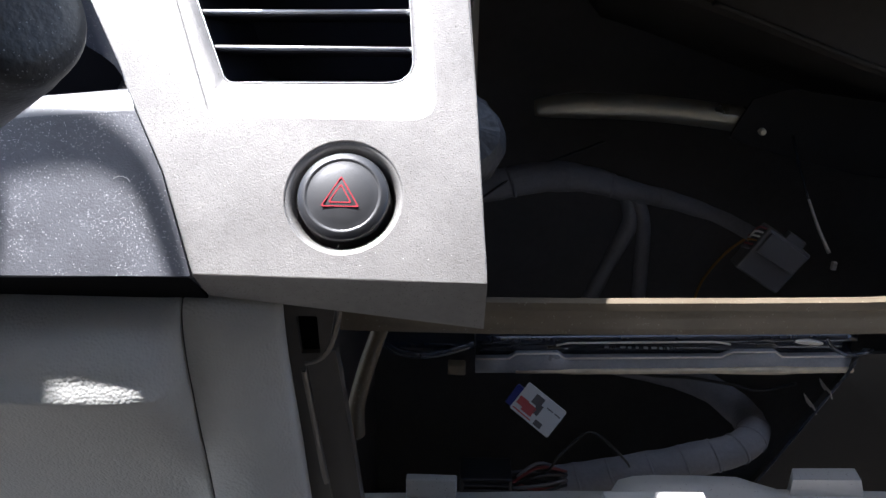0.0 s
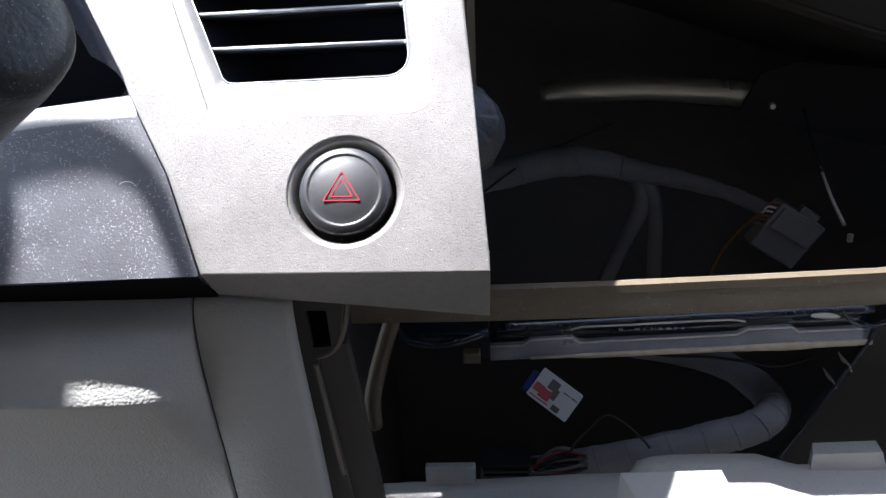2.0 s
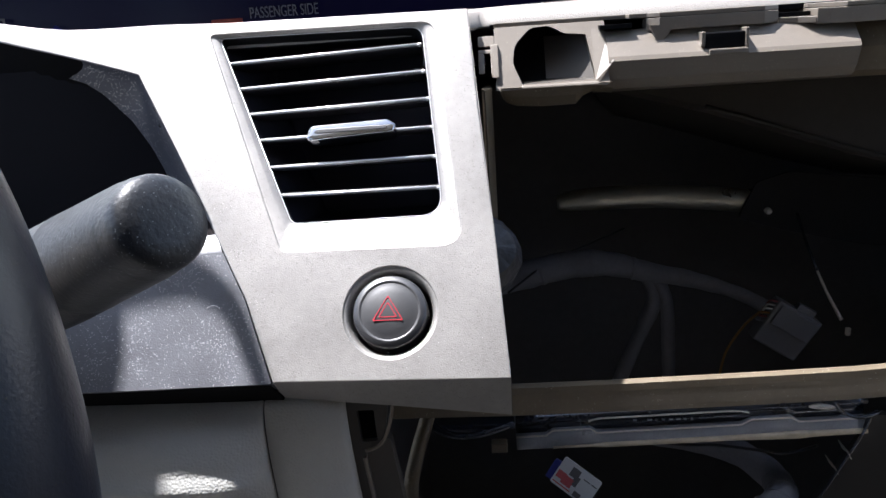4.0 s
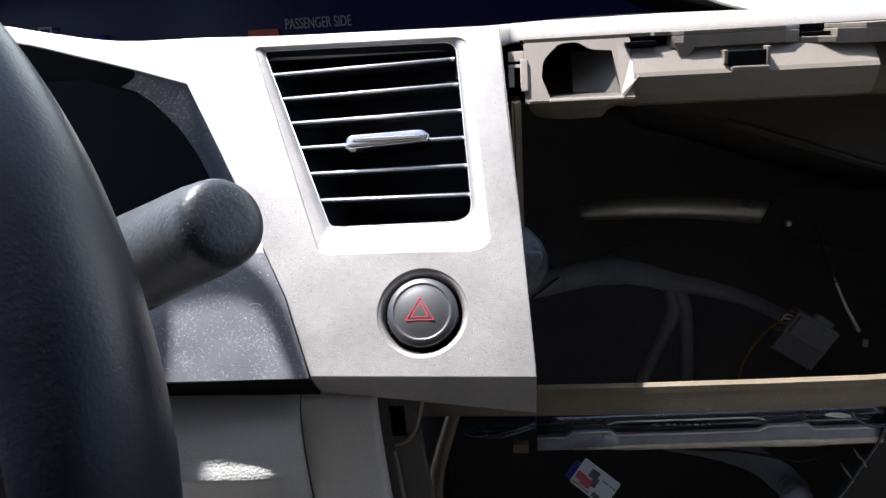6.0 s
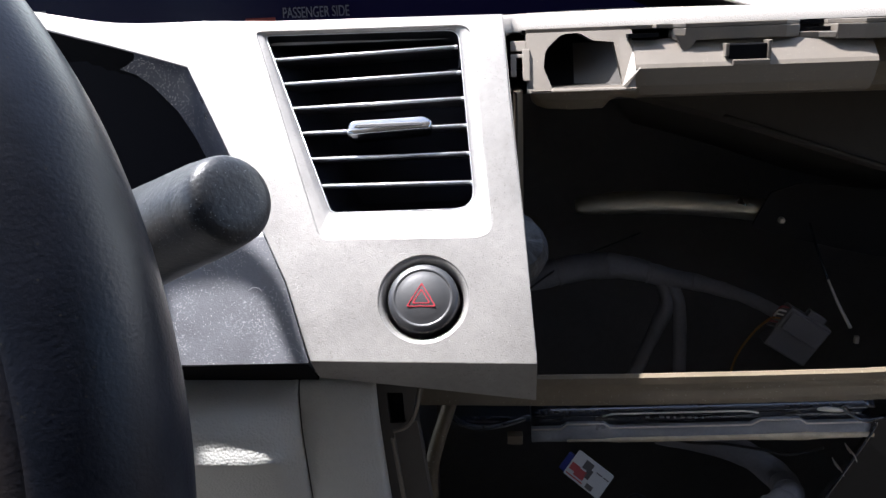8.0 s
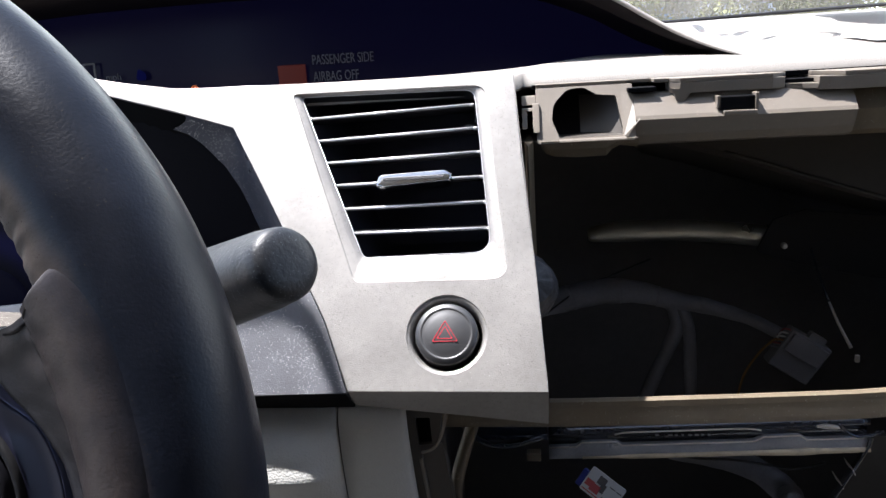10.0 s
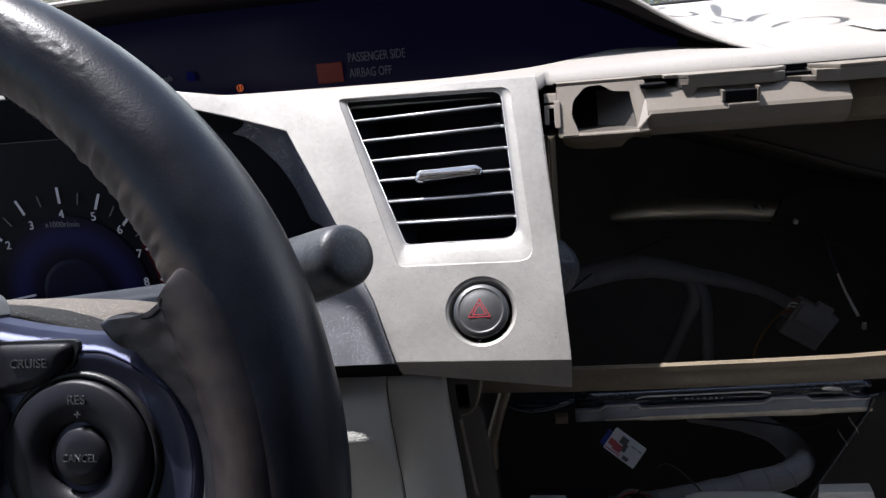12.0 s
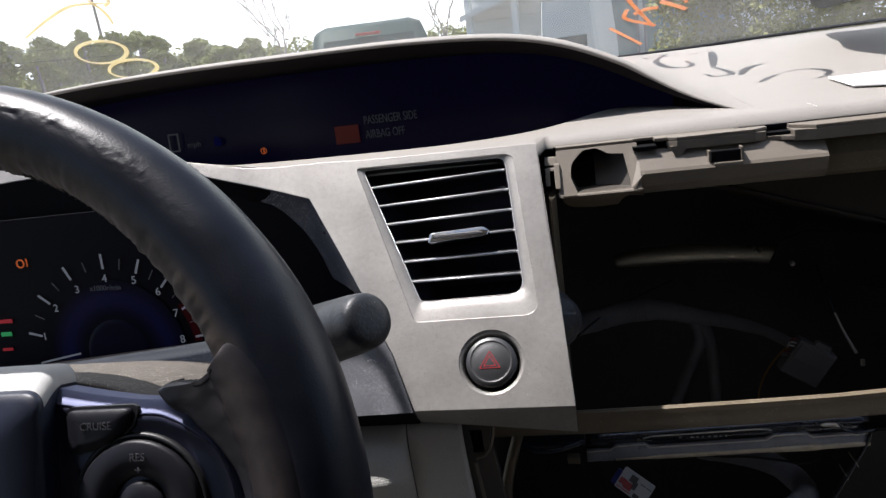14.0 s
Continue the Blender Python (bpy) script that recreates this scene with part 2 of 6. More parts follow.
CONNECTOR = mat("grey_connector_plastic", (0.15, 0.15, 0.16), 0.45, blotch=0.2, blotch_size=60)
CARD = mat("white_label", (0.6, 0.6, 0.59), 0.6, blotch=0.04)
CARD_INK = mat("dark_grey_ink", (0.12, 0.11, 0.11), 0.7)
CARD_RED = mat("red_ink", (0.5, 0.09, 0.09), 0.7)
BLUE = mat("blue_plastic", (0.02, 0.03, 0.2), 0.5)
YELLOW = mat("amber_wire", (0.28, 0.13, 0.025), 0.5)
WIRE_RED = mat("maroon_wire", (0.2, 0.04, 0.04), 0.5)
WIRE_WHITE = mat("white_wire", (0.6, 0.6, 0.56), 0.5)
DUCT = mat("pale_metal_beam", (0.52, 0.5, 0.42), 0.3, 0.8, blotch=0.3, blotch_size=30)
PALE = mat("pale_grey_plastic", (0.41, 0.405, 0.39), 0.5, grain=0.15, grain_size=1500, blotch=0.14, blotch_size=40, dust=0.3, dust_size=1200, dust_color=(0.2, 0.19, 0.18))
PAPER = mat("white_paper", (0.8, 0.8, 0.78), 0.7, blotch=0.03)
PAINT_Y = thin_paint("yellow_window_paint", (0.90, 0.78, 0.52))
PAINT_O = thin_paint("orange_window_paint", (0.88, 0.46, 0.22))
LIT_WHITE = mat("lit_white_dial_print", (0.26, 0.275, 0.31), 0.5, emit=0.14)
LIT_DIM = mat("dim_dial_print", (0.09, 0.095, 0.105), 0.5, emit=0.05)
LIT_BLUE = mat("blue_mark_glow", (0.003, 0.004, 0.05), 0.6, spec=0.05, emit=0.14)
LIT_RED = mat("lit_red_symbol", (0.35, 0.012, 0.02), 0.5, emit=0.2)
LIT_AMBER = mat("lit_orange_symbol", (0.65, 0.13, 0.02), 0.5, emit=0.2)
LIT_GREEN = mat("lit_green_symbol", (0.02, 0.35, 0.1), 0.5, emit=0.2)
HEADLINER = mat("beige_headliner_cloth", (0.4, 0.38, 0.35), 0.9, grain=0.3, grain_size=400)
CARPET = mat("dark_grey_carpet", (0.06, 0.058, 0.055), 0.95, grain=0.6, grain_size=500)
RUBBER_SEAL = mat("black_rubber_seal", (0.015, 0.015, 0.016), 0.6)
GLASS = glass("windscreen_glass", 0.10, 0.024)


# ---- mesh helpers ----
def finish(bm, name, material, smooth=False):
    bmesh.ops.recalc_face_normals(bm, faces=bm.faces)
    me = bpy.data.meshes.new(name)
    for f in bm.faces:
        f.smooth = smooth
    bm.to_mesh(me)
    bm.free()
    me.materials.append(material)
    return me


def part(name, bm, material, parent=None, label="", smooth=False):
    ob = new(name, finish(bm, name, material, smooth))
    ob.parent = parent
    if label:
        tagged(ob, label)
    return ob


def thing(name, label, category, group="", kind="", at=(0, 0, 0)):
    ob = new(name)
    ob.empty_display_size = 0.02
    ob.location = at
    tagged(ob, label, category, group, kind)
    return ob


def soften(bm, width, segments=2, angle=35):
    edges = [e for e in bm.edges if len(e.link_faces) == 2 and e.calc_face_angle(0) > radians(angle)]
    if edges and width > 0:
        bmesh.ops.bevel(bm, geom=edges, offset=width, segments=segments, affect="EDGES", profile=0.5, clamp_overlap=True)
    return bm


def box(lo, hi, bevel=0.0, m=None):
    bm = bmesh.new()
    bmesh.ops.create_cube(bm, size=1)
    lo, hi = Vector(lo), Vector(hi)
    for v in bm.verts:
        v.co = Vector([lo[i] + (v.co[i] + 0.5) * (hi[i] - lo[i]) for i in range(3)])
    soften(bm, bevel)
    if m is not None:
        bm.transform(m)
    return bm


def join(*bms):
    out = bmesh.new()
    for b in bms:
        me = bpy.data.meshes.new("t")
        b.to_mesh(me)
        b.free()
        out.from_mesh(me)
        bpy.data.meshes.remove(me)
    return out


def fillet(pts, radius, steps=5):
    """Rounds the corners of a closed outline; radius: one for all or one a corner."""
    out, n = [], len(pts)
    for i, p in enumerate(pts):
        r = radius[i] if isinstance(radius, (list, tuple)) else radius
        p, a, b = Vector(p), Vector(pts[i - 1]), Vector(pts[(i + 1) % n])
        if r <= 0:
            out.append(p)
            continue
        u, v = (a - p).normalized(), (b - p).normalized()
        half = max(0.05, u.angle(v) / 2)
        d = min(r / math.tan(half), (a - p).length * 0.45, (b - p).length * 0.45)
        s, e = p + u * d, p + v * d
        for k in range(steps + 1):
            t = k / steps
            out.append((1 - t) ** 2 * s + 2 * t * (1 - t) * p + t * t * e)
    return out


def circle(cx, cy, r, n=40, a0=0.0, a1=360.0):
    full = abs(a1 - a0) >= 360
    return [Vector((cx + r * math.cos(radians(a0 + (a1 - a0) * k / (n if full else n - 1))),
                    cy + r * math.sin(radians(a0 + (a1 - a0) * k / (n if full else n - 1))))) for k in range(n)]


def smooth_line(pts, steps=8, closed=False):
    """A Catmull-Rom line through the points."""
    pts = [Vector(p) for p in pts]
    n, out = len(pts), []
    for i in range(n if closed else n - 1):
        p0 = pts[i - 1] if (i > 0 or closed) else pts[0]
        p1, p2 = pts[i], pts[(i + 1) % n]
        p3 = pts[(i + 2) % n] if (i + 2 < n or closed) else pts[-1]
        for k in range(steps):
            t = k / steps
            out.append(0.5 * (2 * p1 + (p2 - p0) * t + (2 * p0 - 5 * p1 + 4 * p2 - p3) * t * t + (3 * p1 - p0 - 3 * p2 + p3) * t ** 3))
    if not closed:
        out.append(pts[-1])
    return out


def sheet(outline, m, back, holes=(), bevel=0.0, fold=None):
    """A plate with holes: outlines in its own x, y at z = 0, thickness towards -z by back, laid by the pose m."""
    bm = bmesh.new()
    edges = []
    for loop in (outline, *holes):
        vs = [bm.verts.new((p[0], p[1], 0)) for p in loop]
        edges += [bm.edges.new((vs[i], vs[(i + 1) % len(vs)])) for i in range(len(vs))]
    bmesh.ops.triangle_fill(bm, use_beauty=True, use_dissolve=False, edges=edges)
    bmesh.ops.recalc_face_normals(bm, faces=bm.faces)
    if bm.faces and sum(f.normal.z * f.calc_area() for f in bm.faces) < 0:
        bmesh.ops.reverse_faces(bm, faces=bm.faces)
    if back:
        ext = bmesh.ops.extrude_face_region(bm, geom=bm.faces[:])
        top = [g for g in ext["geom"] if isinstance(g, bmesh.types.BMVert)]
        low = [v for v in bm.verts if v not in set(top)]
        for v in low:
            v.co.z -= back
        bmesh.ops.recalc_face_normals(bm, faces=bm.faces)
    if bevel:
        soften(bm, bevel, 2, 50)
    if fold:
        for v in bm.verts:
            v.co = fold(v.co)
    bm.transform(m)
    return bm


def loft(rings, closed=True, caps=True):
    """A skin over rings of equal point counts."""
    bm = bmesh.new()
    rows = [[bm.verts.new(p) for p in ring] for ring in rings]
    n = len(rows[0])
    for a, b in zip(rows, rows[1:]):
        for i in range(n if closed else n - 1):
            bm.faces.new((a[i], a[(i + 1) % n], b[(i + 1) % n], b[i]))
    if caps and closed:
        for row in (rows[0], rows[-1]):
            try:
                bm.faces.new(row)
            except ValueError:
                pass
    return bm


def tube(pts, radius, seg=12, steps=6, caps=True, wobble=0.0, flat=1.0):
    """A round cord along a smooth line; radius: one number or a function of 0..1."""
    line = smooth_line(pts, steps) if steps > 1 else [Vector(p) for p in pts]
    rings, n = [], len(line)
    up = Vector((0, 0, 1))
    t0 = (line[1] - line[0]).normalized()
    side = t0.cross(up if abs(t0.z) < 0.9 else Vector((0, 1, 0))).normalized()
    for i, p in enumerate(line):
        t = (line[min(i + 1, n - 1)] - line[max(i - 1, 0)]).normalized()
        side = (side - t * side.dot(t)).normalized()
        other = t.cross(side)
        r = radius(i / (n - 1)) if callable(radius) else radius
        if wobble:
            r *= 1 + wobble * noise.noise(p * 90)
        rings.append([p + r * (math.cos(a) * side + flat * math.sin(a) * other) for a in [2 * math.pi * k / seg for k in range(seg)]])
    return loft(rings, True, caps)


def lathe(profile, m, seg=40, caps=True):
    """Rings of (radius, height) turned about the z axis of the pose m."""
    rings = [[m @ Vector((r * math.cos(2 * math.pi * k / seg), r * math.sin(2 * math.pi * k / seg), h)) for k in range(seg)] for r, h in profile]
    return loft(rings, True, caps)


def ribbon(pts, width, m, back=0.0006, steps=6):
    """A flat stroke of a brush along a smooth line in the x, y of the pose m; width: a number or a function of 0..1."""
    line = smooth_line([(p[0], p[1], 0) for p in pts], steps)
    left, right, n = [], [], len(line)
    for i, p in enumerate(line):
        t = (line[min(i + 1, n - 1)] - line[max(i - 1, 0)]).normalized()
        w = (width(i / (n - 1)) if callable(width) else width) / 2
        side = Vector((-t.y, t.x, 0)) * w
        left.append(p + side)
        right.append(p - side)
    rings = [[m @ a, m @ b, m @ (b + Vector((0, 0, -back))), m @ (a + Vector((0, 0, -back)))] for a, b in zip(left, right)]
    return loft(rings, True, True)


def words(text, size, m, material, parent, name="lettering", label="", align="CENTER", depth=0.0002, stretch=1.0):
    cu = bpy.data.curves.new("text", "FONT")
    cu.body, cu.size, cu.align_x, cu.align_y, cu.extrude = text, size, align, "CENTER", depth
    ob = bpy.data.objects.new("text", cu)
    scene.collection.objects.link(ob)
    bpy.context.view_layer.update()
    me = bpy.data.meshes.new_from_object(ob.evaluated_get(bpy.context.evaluated_depsgraph_get()))
    bpy.data.objects.remove(ob)
    bpy.data.curves.remove(cu)
    me.transform(Matrix.Diagonal((stretch, 1, 1, 1)))
    me.transform(m)
    me.materials.clear()
    me.materials.append(material)
    out = new(name, me)
    out.parent = parent
    if label:
        tagged(out, label)
    return out


def frame_of(origin, x, y):
    """A pose whose x and y axes run along the two directions."""
    x = Vector(x).normalized()
    z = x.cross(Vector(y)).normalized()
    y = z.cross(x)
    m = Matrix((x, y, z)).transposed().to_4x4()
    m.translation = Vector(origin)
    return m


# The sloping plane of the centre trim: x across, y up the slope, z out of it.
PANEL = frame_of((0, 0.2165, 0.98), (1, 0, 0), (0, 0.5904, 0.8071))
MM = Matrix.Scale(0.001, 4)
PMM = PANEL @ MM


def on_panel(x, s, n=0.0):
    return PMM @ Vector((x, s, n))


# ---- dashboard: the fixed body ----
dashboard = thing("dashboard", "pale beige car dashboard with its centre trim and radio taken out", "dashboard", kind="structure", at=(0.1, 0.4, 1.0))
dashboard.location = (0, 0, 0)

# Top skin: from the front lip up to the foot of the windscreen.
LIP = [(-0.62, 0.46), (-0.45, 0.44), (-0.30, 0.402), (-0.20, 0.377), (-0.12, 0.368), (-0.05, 0.365), (0.0, 0.378), (0.03, 0.402), (0.055, 0.437), (0.07, 0.455), (0.084, 0.460),
       (0.097, 0.453), (0.117, 0.433), (0.14, 0.402), (0.153, 0.384), (0.165, 0.368)]


def dash_z(x, y):
    return 1.112 + (y - 0.33) * 0.051


def lift(x):
    """How far the skin rises behind the brow over the dials."""
    return float(np.interp(x, (-0.62, -0.47, -0.42, -0.36, -0.30, -0.25, -0.215, -0.176, -0.13), (0.0, 0.006, 0.018, 0.0235, 0.0225, 0.016, 0.0095, 0.0035, 0.0)))


LIP_ROLL = ((0.0, -0.0052), (0.0002, -0.0044), (0.0010, -0.0030), (0.0026, -0.0011), (0.0048, 0.0008), (0.0072, 0.0021), (0.0098, 0.0029))


def build_dash_top():
    bm = bmesh.new()
    # front strip, from the edge over the trim to the display's lip
    edge = smooth_line([(*p, 0) for p in LIP], 6)
    front = [Vector((p.x, float(np.interp(p.x, (-0.19, -0.15), (0.333, 0.3205))) if p.x < 0.02 else 0.347, 0)) for p in edge]
    rows = []
    for f, e in zip(front, edge):
        row = []
        rolled = min(1.0, max(0.0, (f.x + 0.01) / 0.03))
        for off, down in LIP_ROLL:
            y = f.y + min(off, 0.5 * (e.y - f.y))
            raised = lift(f.x) * (1 - (y - f.y) / (e.y - f.y)) ** 1.5
            row.append(bm.verts.new((f.x, y, dash_z(f.x, y) + down * rolled + (0.003 - 0.0008 * (off == 0)) * (1 - rolled) + raised)))
        for t in (0.6, 0.75, 0.92, 1.0):
            p = f.lerp(e, t)
            row.append(bm.verts.new((p.x, p.y, dash_z(p.x, p.y) + 0.003 + lift(p.x) * (1 - t) ** 1.5)))
        row.append(bm.verts.new((e.x, e.y + 0.004, dash_z(e.x, e.y) - 0.004)))
        row.append(bm.verts.new((e.x, e.y + 0.006, dash_z(e.x, e.y) - 0.03)))
        row.insert(0, bm.verts.new((f.x, f.y + 0.004 * rolled - 0.0005 * (1 - rolled), dash_z(f.x, f.y) - 0.0056 + lift(f.x))))
        rows.append(row)
    for a, b in zip(rows, rows[1:]):
        for i in range(len(a) - 1):
            bm.faces.new((a[i], b[i], b[i + 1], a[i + 1]))
    return bm


part("dash_lip_skin", build_dash_top(), DASHTOP, dashboard, smooth=True)


def build_passenger_top():
    bm = bmesh.new()
    xs = [0.165 + (0.86 - 0.165) * k / 24 for k in range(25)]
    ys = [0.362, 0.377, 0.392, 0.407, 0.422, 0.437, 0.47, 0.52, 0.6, 0.7, 0.8, 0.9, 1.0, 1.06]
    grid = []
    for x in xs:
        col = [bm.verts.new((x, 0.351, dash_z(x, 0.347) - 0.0056))]
        for off, down in LIP_ROLL:
            col.append(bm.verts.new((x, 0.347 + off, dash_z(x, 0.347 + off) + down)))
        for y in ys:
            col.append(bm.verts.new((x, y, dash_z(x, y) + 0.003)))
        grid.append(col)
    for a, b in zip(grid, grid[1:]):
        for i in range(len(a) - 1):
            bm.faces.new((a[i], b[i], b[i + 1], a[i + 1]))
    return bm


part("dash_top_skin", build_passenger_top(), DASHTOP, dashboard, smooth=True)

# Hood over the upper display: an arch whose rim falls to the right into the dash top.
HOOD = [(-0.60, 0.43, 1.165), (-0.52, 0.425, 1.183), (-0.39, 0.42, 1.1935), (-0.28, 0.418, 1.1965), (-0.18, 0.418, 1.196), (-0.09, 0.418, 1.1945), (-0.014, 0.418, 1.189),
        (0.035, 0.42, 1.1785), (0.077, 0.422, 1.1605), (0.1015, 0.419, 1.1455), (0.1205, 0.409, 1.1335), (0.138, 0.397, 1.1245), (0.1525, 0.386, 1.1188), (0.161, 0.377, 1.1165)]


def build_hood():
    rim = smooth_line(HOOD, 6)
    rings = []
    for p in rim:
        fall = max(0.0, (p.z - 1.112) / 0.085)
        thick = 0.0012 * min(1.0, fall * 2.2)
        back = [p + Vector((0, 0.003, -0.002 - thick)), p + Vector((0, 0.0006, -0.0012 - thick)), p + Vector((0, 0.0, -0.0012)), p + Vector((0, 0.0006, 0.0)), p + Vector((0, 0.004, 0.0012)), p + Vector((0.001, 0.03, 0.003))]
        far_x = p.x + 0.05 * (1 - fall)
        for t in (0.25, 0.5, 0.75, 1.0):
            y = p.y + 0.03 + t * 0.60
            base = dash_z(far_x, y) + 0.0036
            z = (p.z + 0.003) * (1 - t) + base * t + 0.012 * fall * math.sin(math.pi * t)
            back.append(Vector((p.x + (far_x - p.x) * t, y, max(z, base))))
        rings.append(back)
    return loft(rings, closed=False)


part("display_hood", build_hood(), DASHTOP, dashboard, "beige hood arching over the dark upper display", smooth=True)


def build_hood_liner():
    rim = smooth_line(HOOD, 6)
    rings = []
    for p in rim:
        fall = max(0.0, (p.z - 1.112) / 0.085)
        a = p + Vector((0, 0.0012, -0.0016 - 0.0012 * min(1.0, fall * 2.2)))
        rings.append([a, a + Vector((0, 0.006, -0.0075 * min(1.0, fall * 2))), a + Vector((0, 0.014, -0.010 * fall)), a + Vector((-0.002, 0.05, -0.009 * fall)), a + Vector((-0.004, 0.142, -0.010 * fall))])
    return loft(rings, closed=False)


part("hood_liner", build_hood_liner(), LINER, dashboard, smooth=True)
part("dash_corner_skin", loft([[(x, y, dash_z(x, y) + 0.0028) for y in (y0, y0 + 0.02, 0.45, 0.55, 0.65, 0.8)] for x, y0 in ((0.1525, 0.386), (0.1565, 0.380), (0.1605, 0.3745), (0.1645, 0.369), (0.172, 0.366))], False), DASHTOP, dashboard, smooth=True)
part("dash_back_skin", join(box((-0.88, 0.57, 1.08), (0.17, 1.06, 1.085)),
                            loft([[(0.165 - 1.04 * k / 8, y, dash_z(0, y) + 0.001) for y in (0.62, 0.7, 0.8, 0.9, 1.06)] for k in range(9)], False)), DASHTOP, dashboard, smooth=True)

# floor added to stop sun leaking past the lip into the hollow
part("display_floor", box((-0.62, 0.362, 1.083), (0.166, 0.572, 1.087)), LINER, dashboard)

# Moulded rail under the lip, over the radio opening.
def build_rail():
    profile = [(0.352, 1.1020), (0.3345, 1.1020), (0.3332, 1.1012), (0.3225, 1.0905), (0.3212, 1.0885), (0.3245, 1.0800), (0.3285, 1.0752), (0.335, 1.0735), (0.352, 1.0725)]
    rings = []
    for x in (0.0815, 0.083, 0.1255, 0.1435, 0.188, 0.1905, 0.1945):
        rings.append([Vector((x, y, z)) for y, z in profile])
    return soften(loft(rings, True), 0.0005, 2, 30)


rail = part("upper_rail", build_rail(), BEIGE, dashboard, "beige moulded rail with clip slots over the radio opening")
# the rail's far end takes a browner beige in place of its shade
part("rail_end", soften(loft([[Vector((x, y + 0.006, z - 0.001)) for y, z in ((0.352, 1.1065), (0.3385, 1.1065), (0.3345, 1.1015), (0.3265, 1.0885), (0.3272, 1.0775), (0.331, 1.0745), (0.352, 1.0725))] for x in (0.1935, 0.3, 0.5, 0.8)], True), 0.0006, 2, 30), BEIGE_DIM, rail, "end of the rail, its shade put into a browner colour")
# clip slot: a socket blackened for its shade, with a raised sill
part("clip_slot", box((0.1255, 0.3225, 1.0915), (0.1432, 0.333, 1.0985), 0.0006, Matrix.Identity(4)), SHADE_BLACK, rail)
part("slot_sill", join(box((0.127, 0.3205, 1.0885), (0.1445, 0.3255, 1.0912), 0.0006), box((0.1432, 0.3215, 1.0905), (0.1448, 0.332, 1.1), 0.0004),
                       box((0.1238, 0.3225, 1.0925), (0.1255, 0.332, 1.099), 0.0004)), BEIGE, rail)
# flange that overhangs the slope, with its cut-outs; drawn forward on the right to shade the slope
flange = [(0.0285, 0.352), (0.0285, 0.3392), (0.0795, 0.3392), (0.0795, 0.343), (0.0925, 0.343), (0.0925, 0.3325), (0.1005, 0.332), (0.1035, 0.3285), (0.1055, 0.3268), (0.153, 0.3268), (0.1585, 0.3310),
          (0.1615, 0.3335), (0.1615, 0.343), (0.1745, 0.343), (0.1745, 0.3325), (0.179, 0.3270), (0.186, 0.3175), (0.24, 0.3175), (0.8, 0.3175), (0.8, 0.352)]
def sunk(bm):
    """Moves the flange back along the camera's last sight line, more towards the passenger's side, to fit the view."""
    for v in bm.verts:
        k = float(np.interp(v.co.x, (0.0925, 0.1055, 0.153, 0.186), (0.0, 0.002, 0.003, 0.0085)))
        v.co += Vector((v.co.x - 0.039, v.co.y + 0.161, v.co.z - 1.171)).normalized() * k
    return bm


part("rail_flange", sunk(sheet(flange, Matrix.Translation((0, 0, 1.1092)), 0.002, bevel=0.0004)), BEIGE, rail)
for outline_x, top, high in (([(0.1005, 0.332), (0.1035, 0.3287), (0.1055, 0.3266), (0.153, 0.3266), (0.1600, 0.3285), (0.1600, 0.343), (0.1005, 0.343)], 1.1070, 0.0058),
                             ([(0.1602, 0.3285), (0.1680, 0.3260), (0.1742, 0.3205), (0.1742, 0.343), (0.1602, 0.343)], 1.1036, 0.0030),
                             ([(0.1744, 0.3205), (0.180, 0.3195), (0.186, 0.3173), (0.8, 0.3173), (0.8, 0.343), (0.1744, 0.343)], 1.1070, 0.0070)):
    part("flange_wall", sunk(sheet(outline_x, Matrix.Translation((0, 0, top)), high, bevel=0.0004)), BEIGE, rail)
# hanging tab added in place of a tongue-shaped shadow on the slope
part("tongue_shadow", sheet([(0.1015, 1.1035), (0.1125, 1.1030), (0.1095, 1.0985), (0.1065, 1.0955), (0.1042, 1.0975)], Matrix(((1, 0, 0, 0), (0, 0, -1, 0.3285), (0, 1, 0, 0), (0, 0, 0, 1))), 0.004), BEIGE, rail)
part("slot_floor", join(box((0.0785, 0.3300, 1.1030), (0.0935, 0.352, 1.1050)), box((0.1605, 0.3330, 1.1030), (0.1755, 0.352, 1.1050))), SHADE_BLACK, rail)
part("flange_gap", box((0.0265, 0.3435, 1.1065), (0.8, 0.352, 1.1088)), SHADE_BLACK, rail)

# Block beside the trim with a round-topped pocket.
pocket = fillet([(0.041, 1.0805), (0.0755, 1.0812), (0.0722, 1.1015), (0.062, 1.1025), (0.055, 1.1065), (0.046, 1.106), (0.038, 1.0985), (0.037, 1.09)], [0.001, 0.001, 0.001, 0.006, 0.006, 0.008, 0.008, 0.006], 4)
LEAN = Matrix(((1, 0, 0, 0), (0, 1, 0.7, -0.7 * 1.093), (0, 0, 1, 0), (0, 0, 0, 1)))
YZ = LEAN @ Matrix(((1, 0, 0, 0), (0, 0, -1, 0.3285), (0, 1, 0, 0), (0, 0, 0, 1)))


def leaning(bm):
    bm.transform(LEAN)
    return bm


block = part("pocket_block", sheet(fillet([(0.0285, 1.0785), (0.0815, 1.0785), (0.0815, 1.1072), (0.0285, 1.1072)], 0.0010), YZ, 0.0025, [pocket], 0.0004), BEIGE, dashboard, "beige block with a dark round-topped pocket")
# pocket lined in darker colours that stand in for the shade inside
part("pocket_wall", loft([[YZ @ Vector((p.x, p.y, -0.0005)) for p in pocket], [YZ @ Vector((p.x, p.y, -0.022)) for p in pocket]], True, False), FRAME, block)
part("pocket_back", sheet([(p.x, p.y) for p in pocket], YZ @ Matrix.Translation((0, 0, -0.0215)), 0.002), SHADE_BLACK, block)
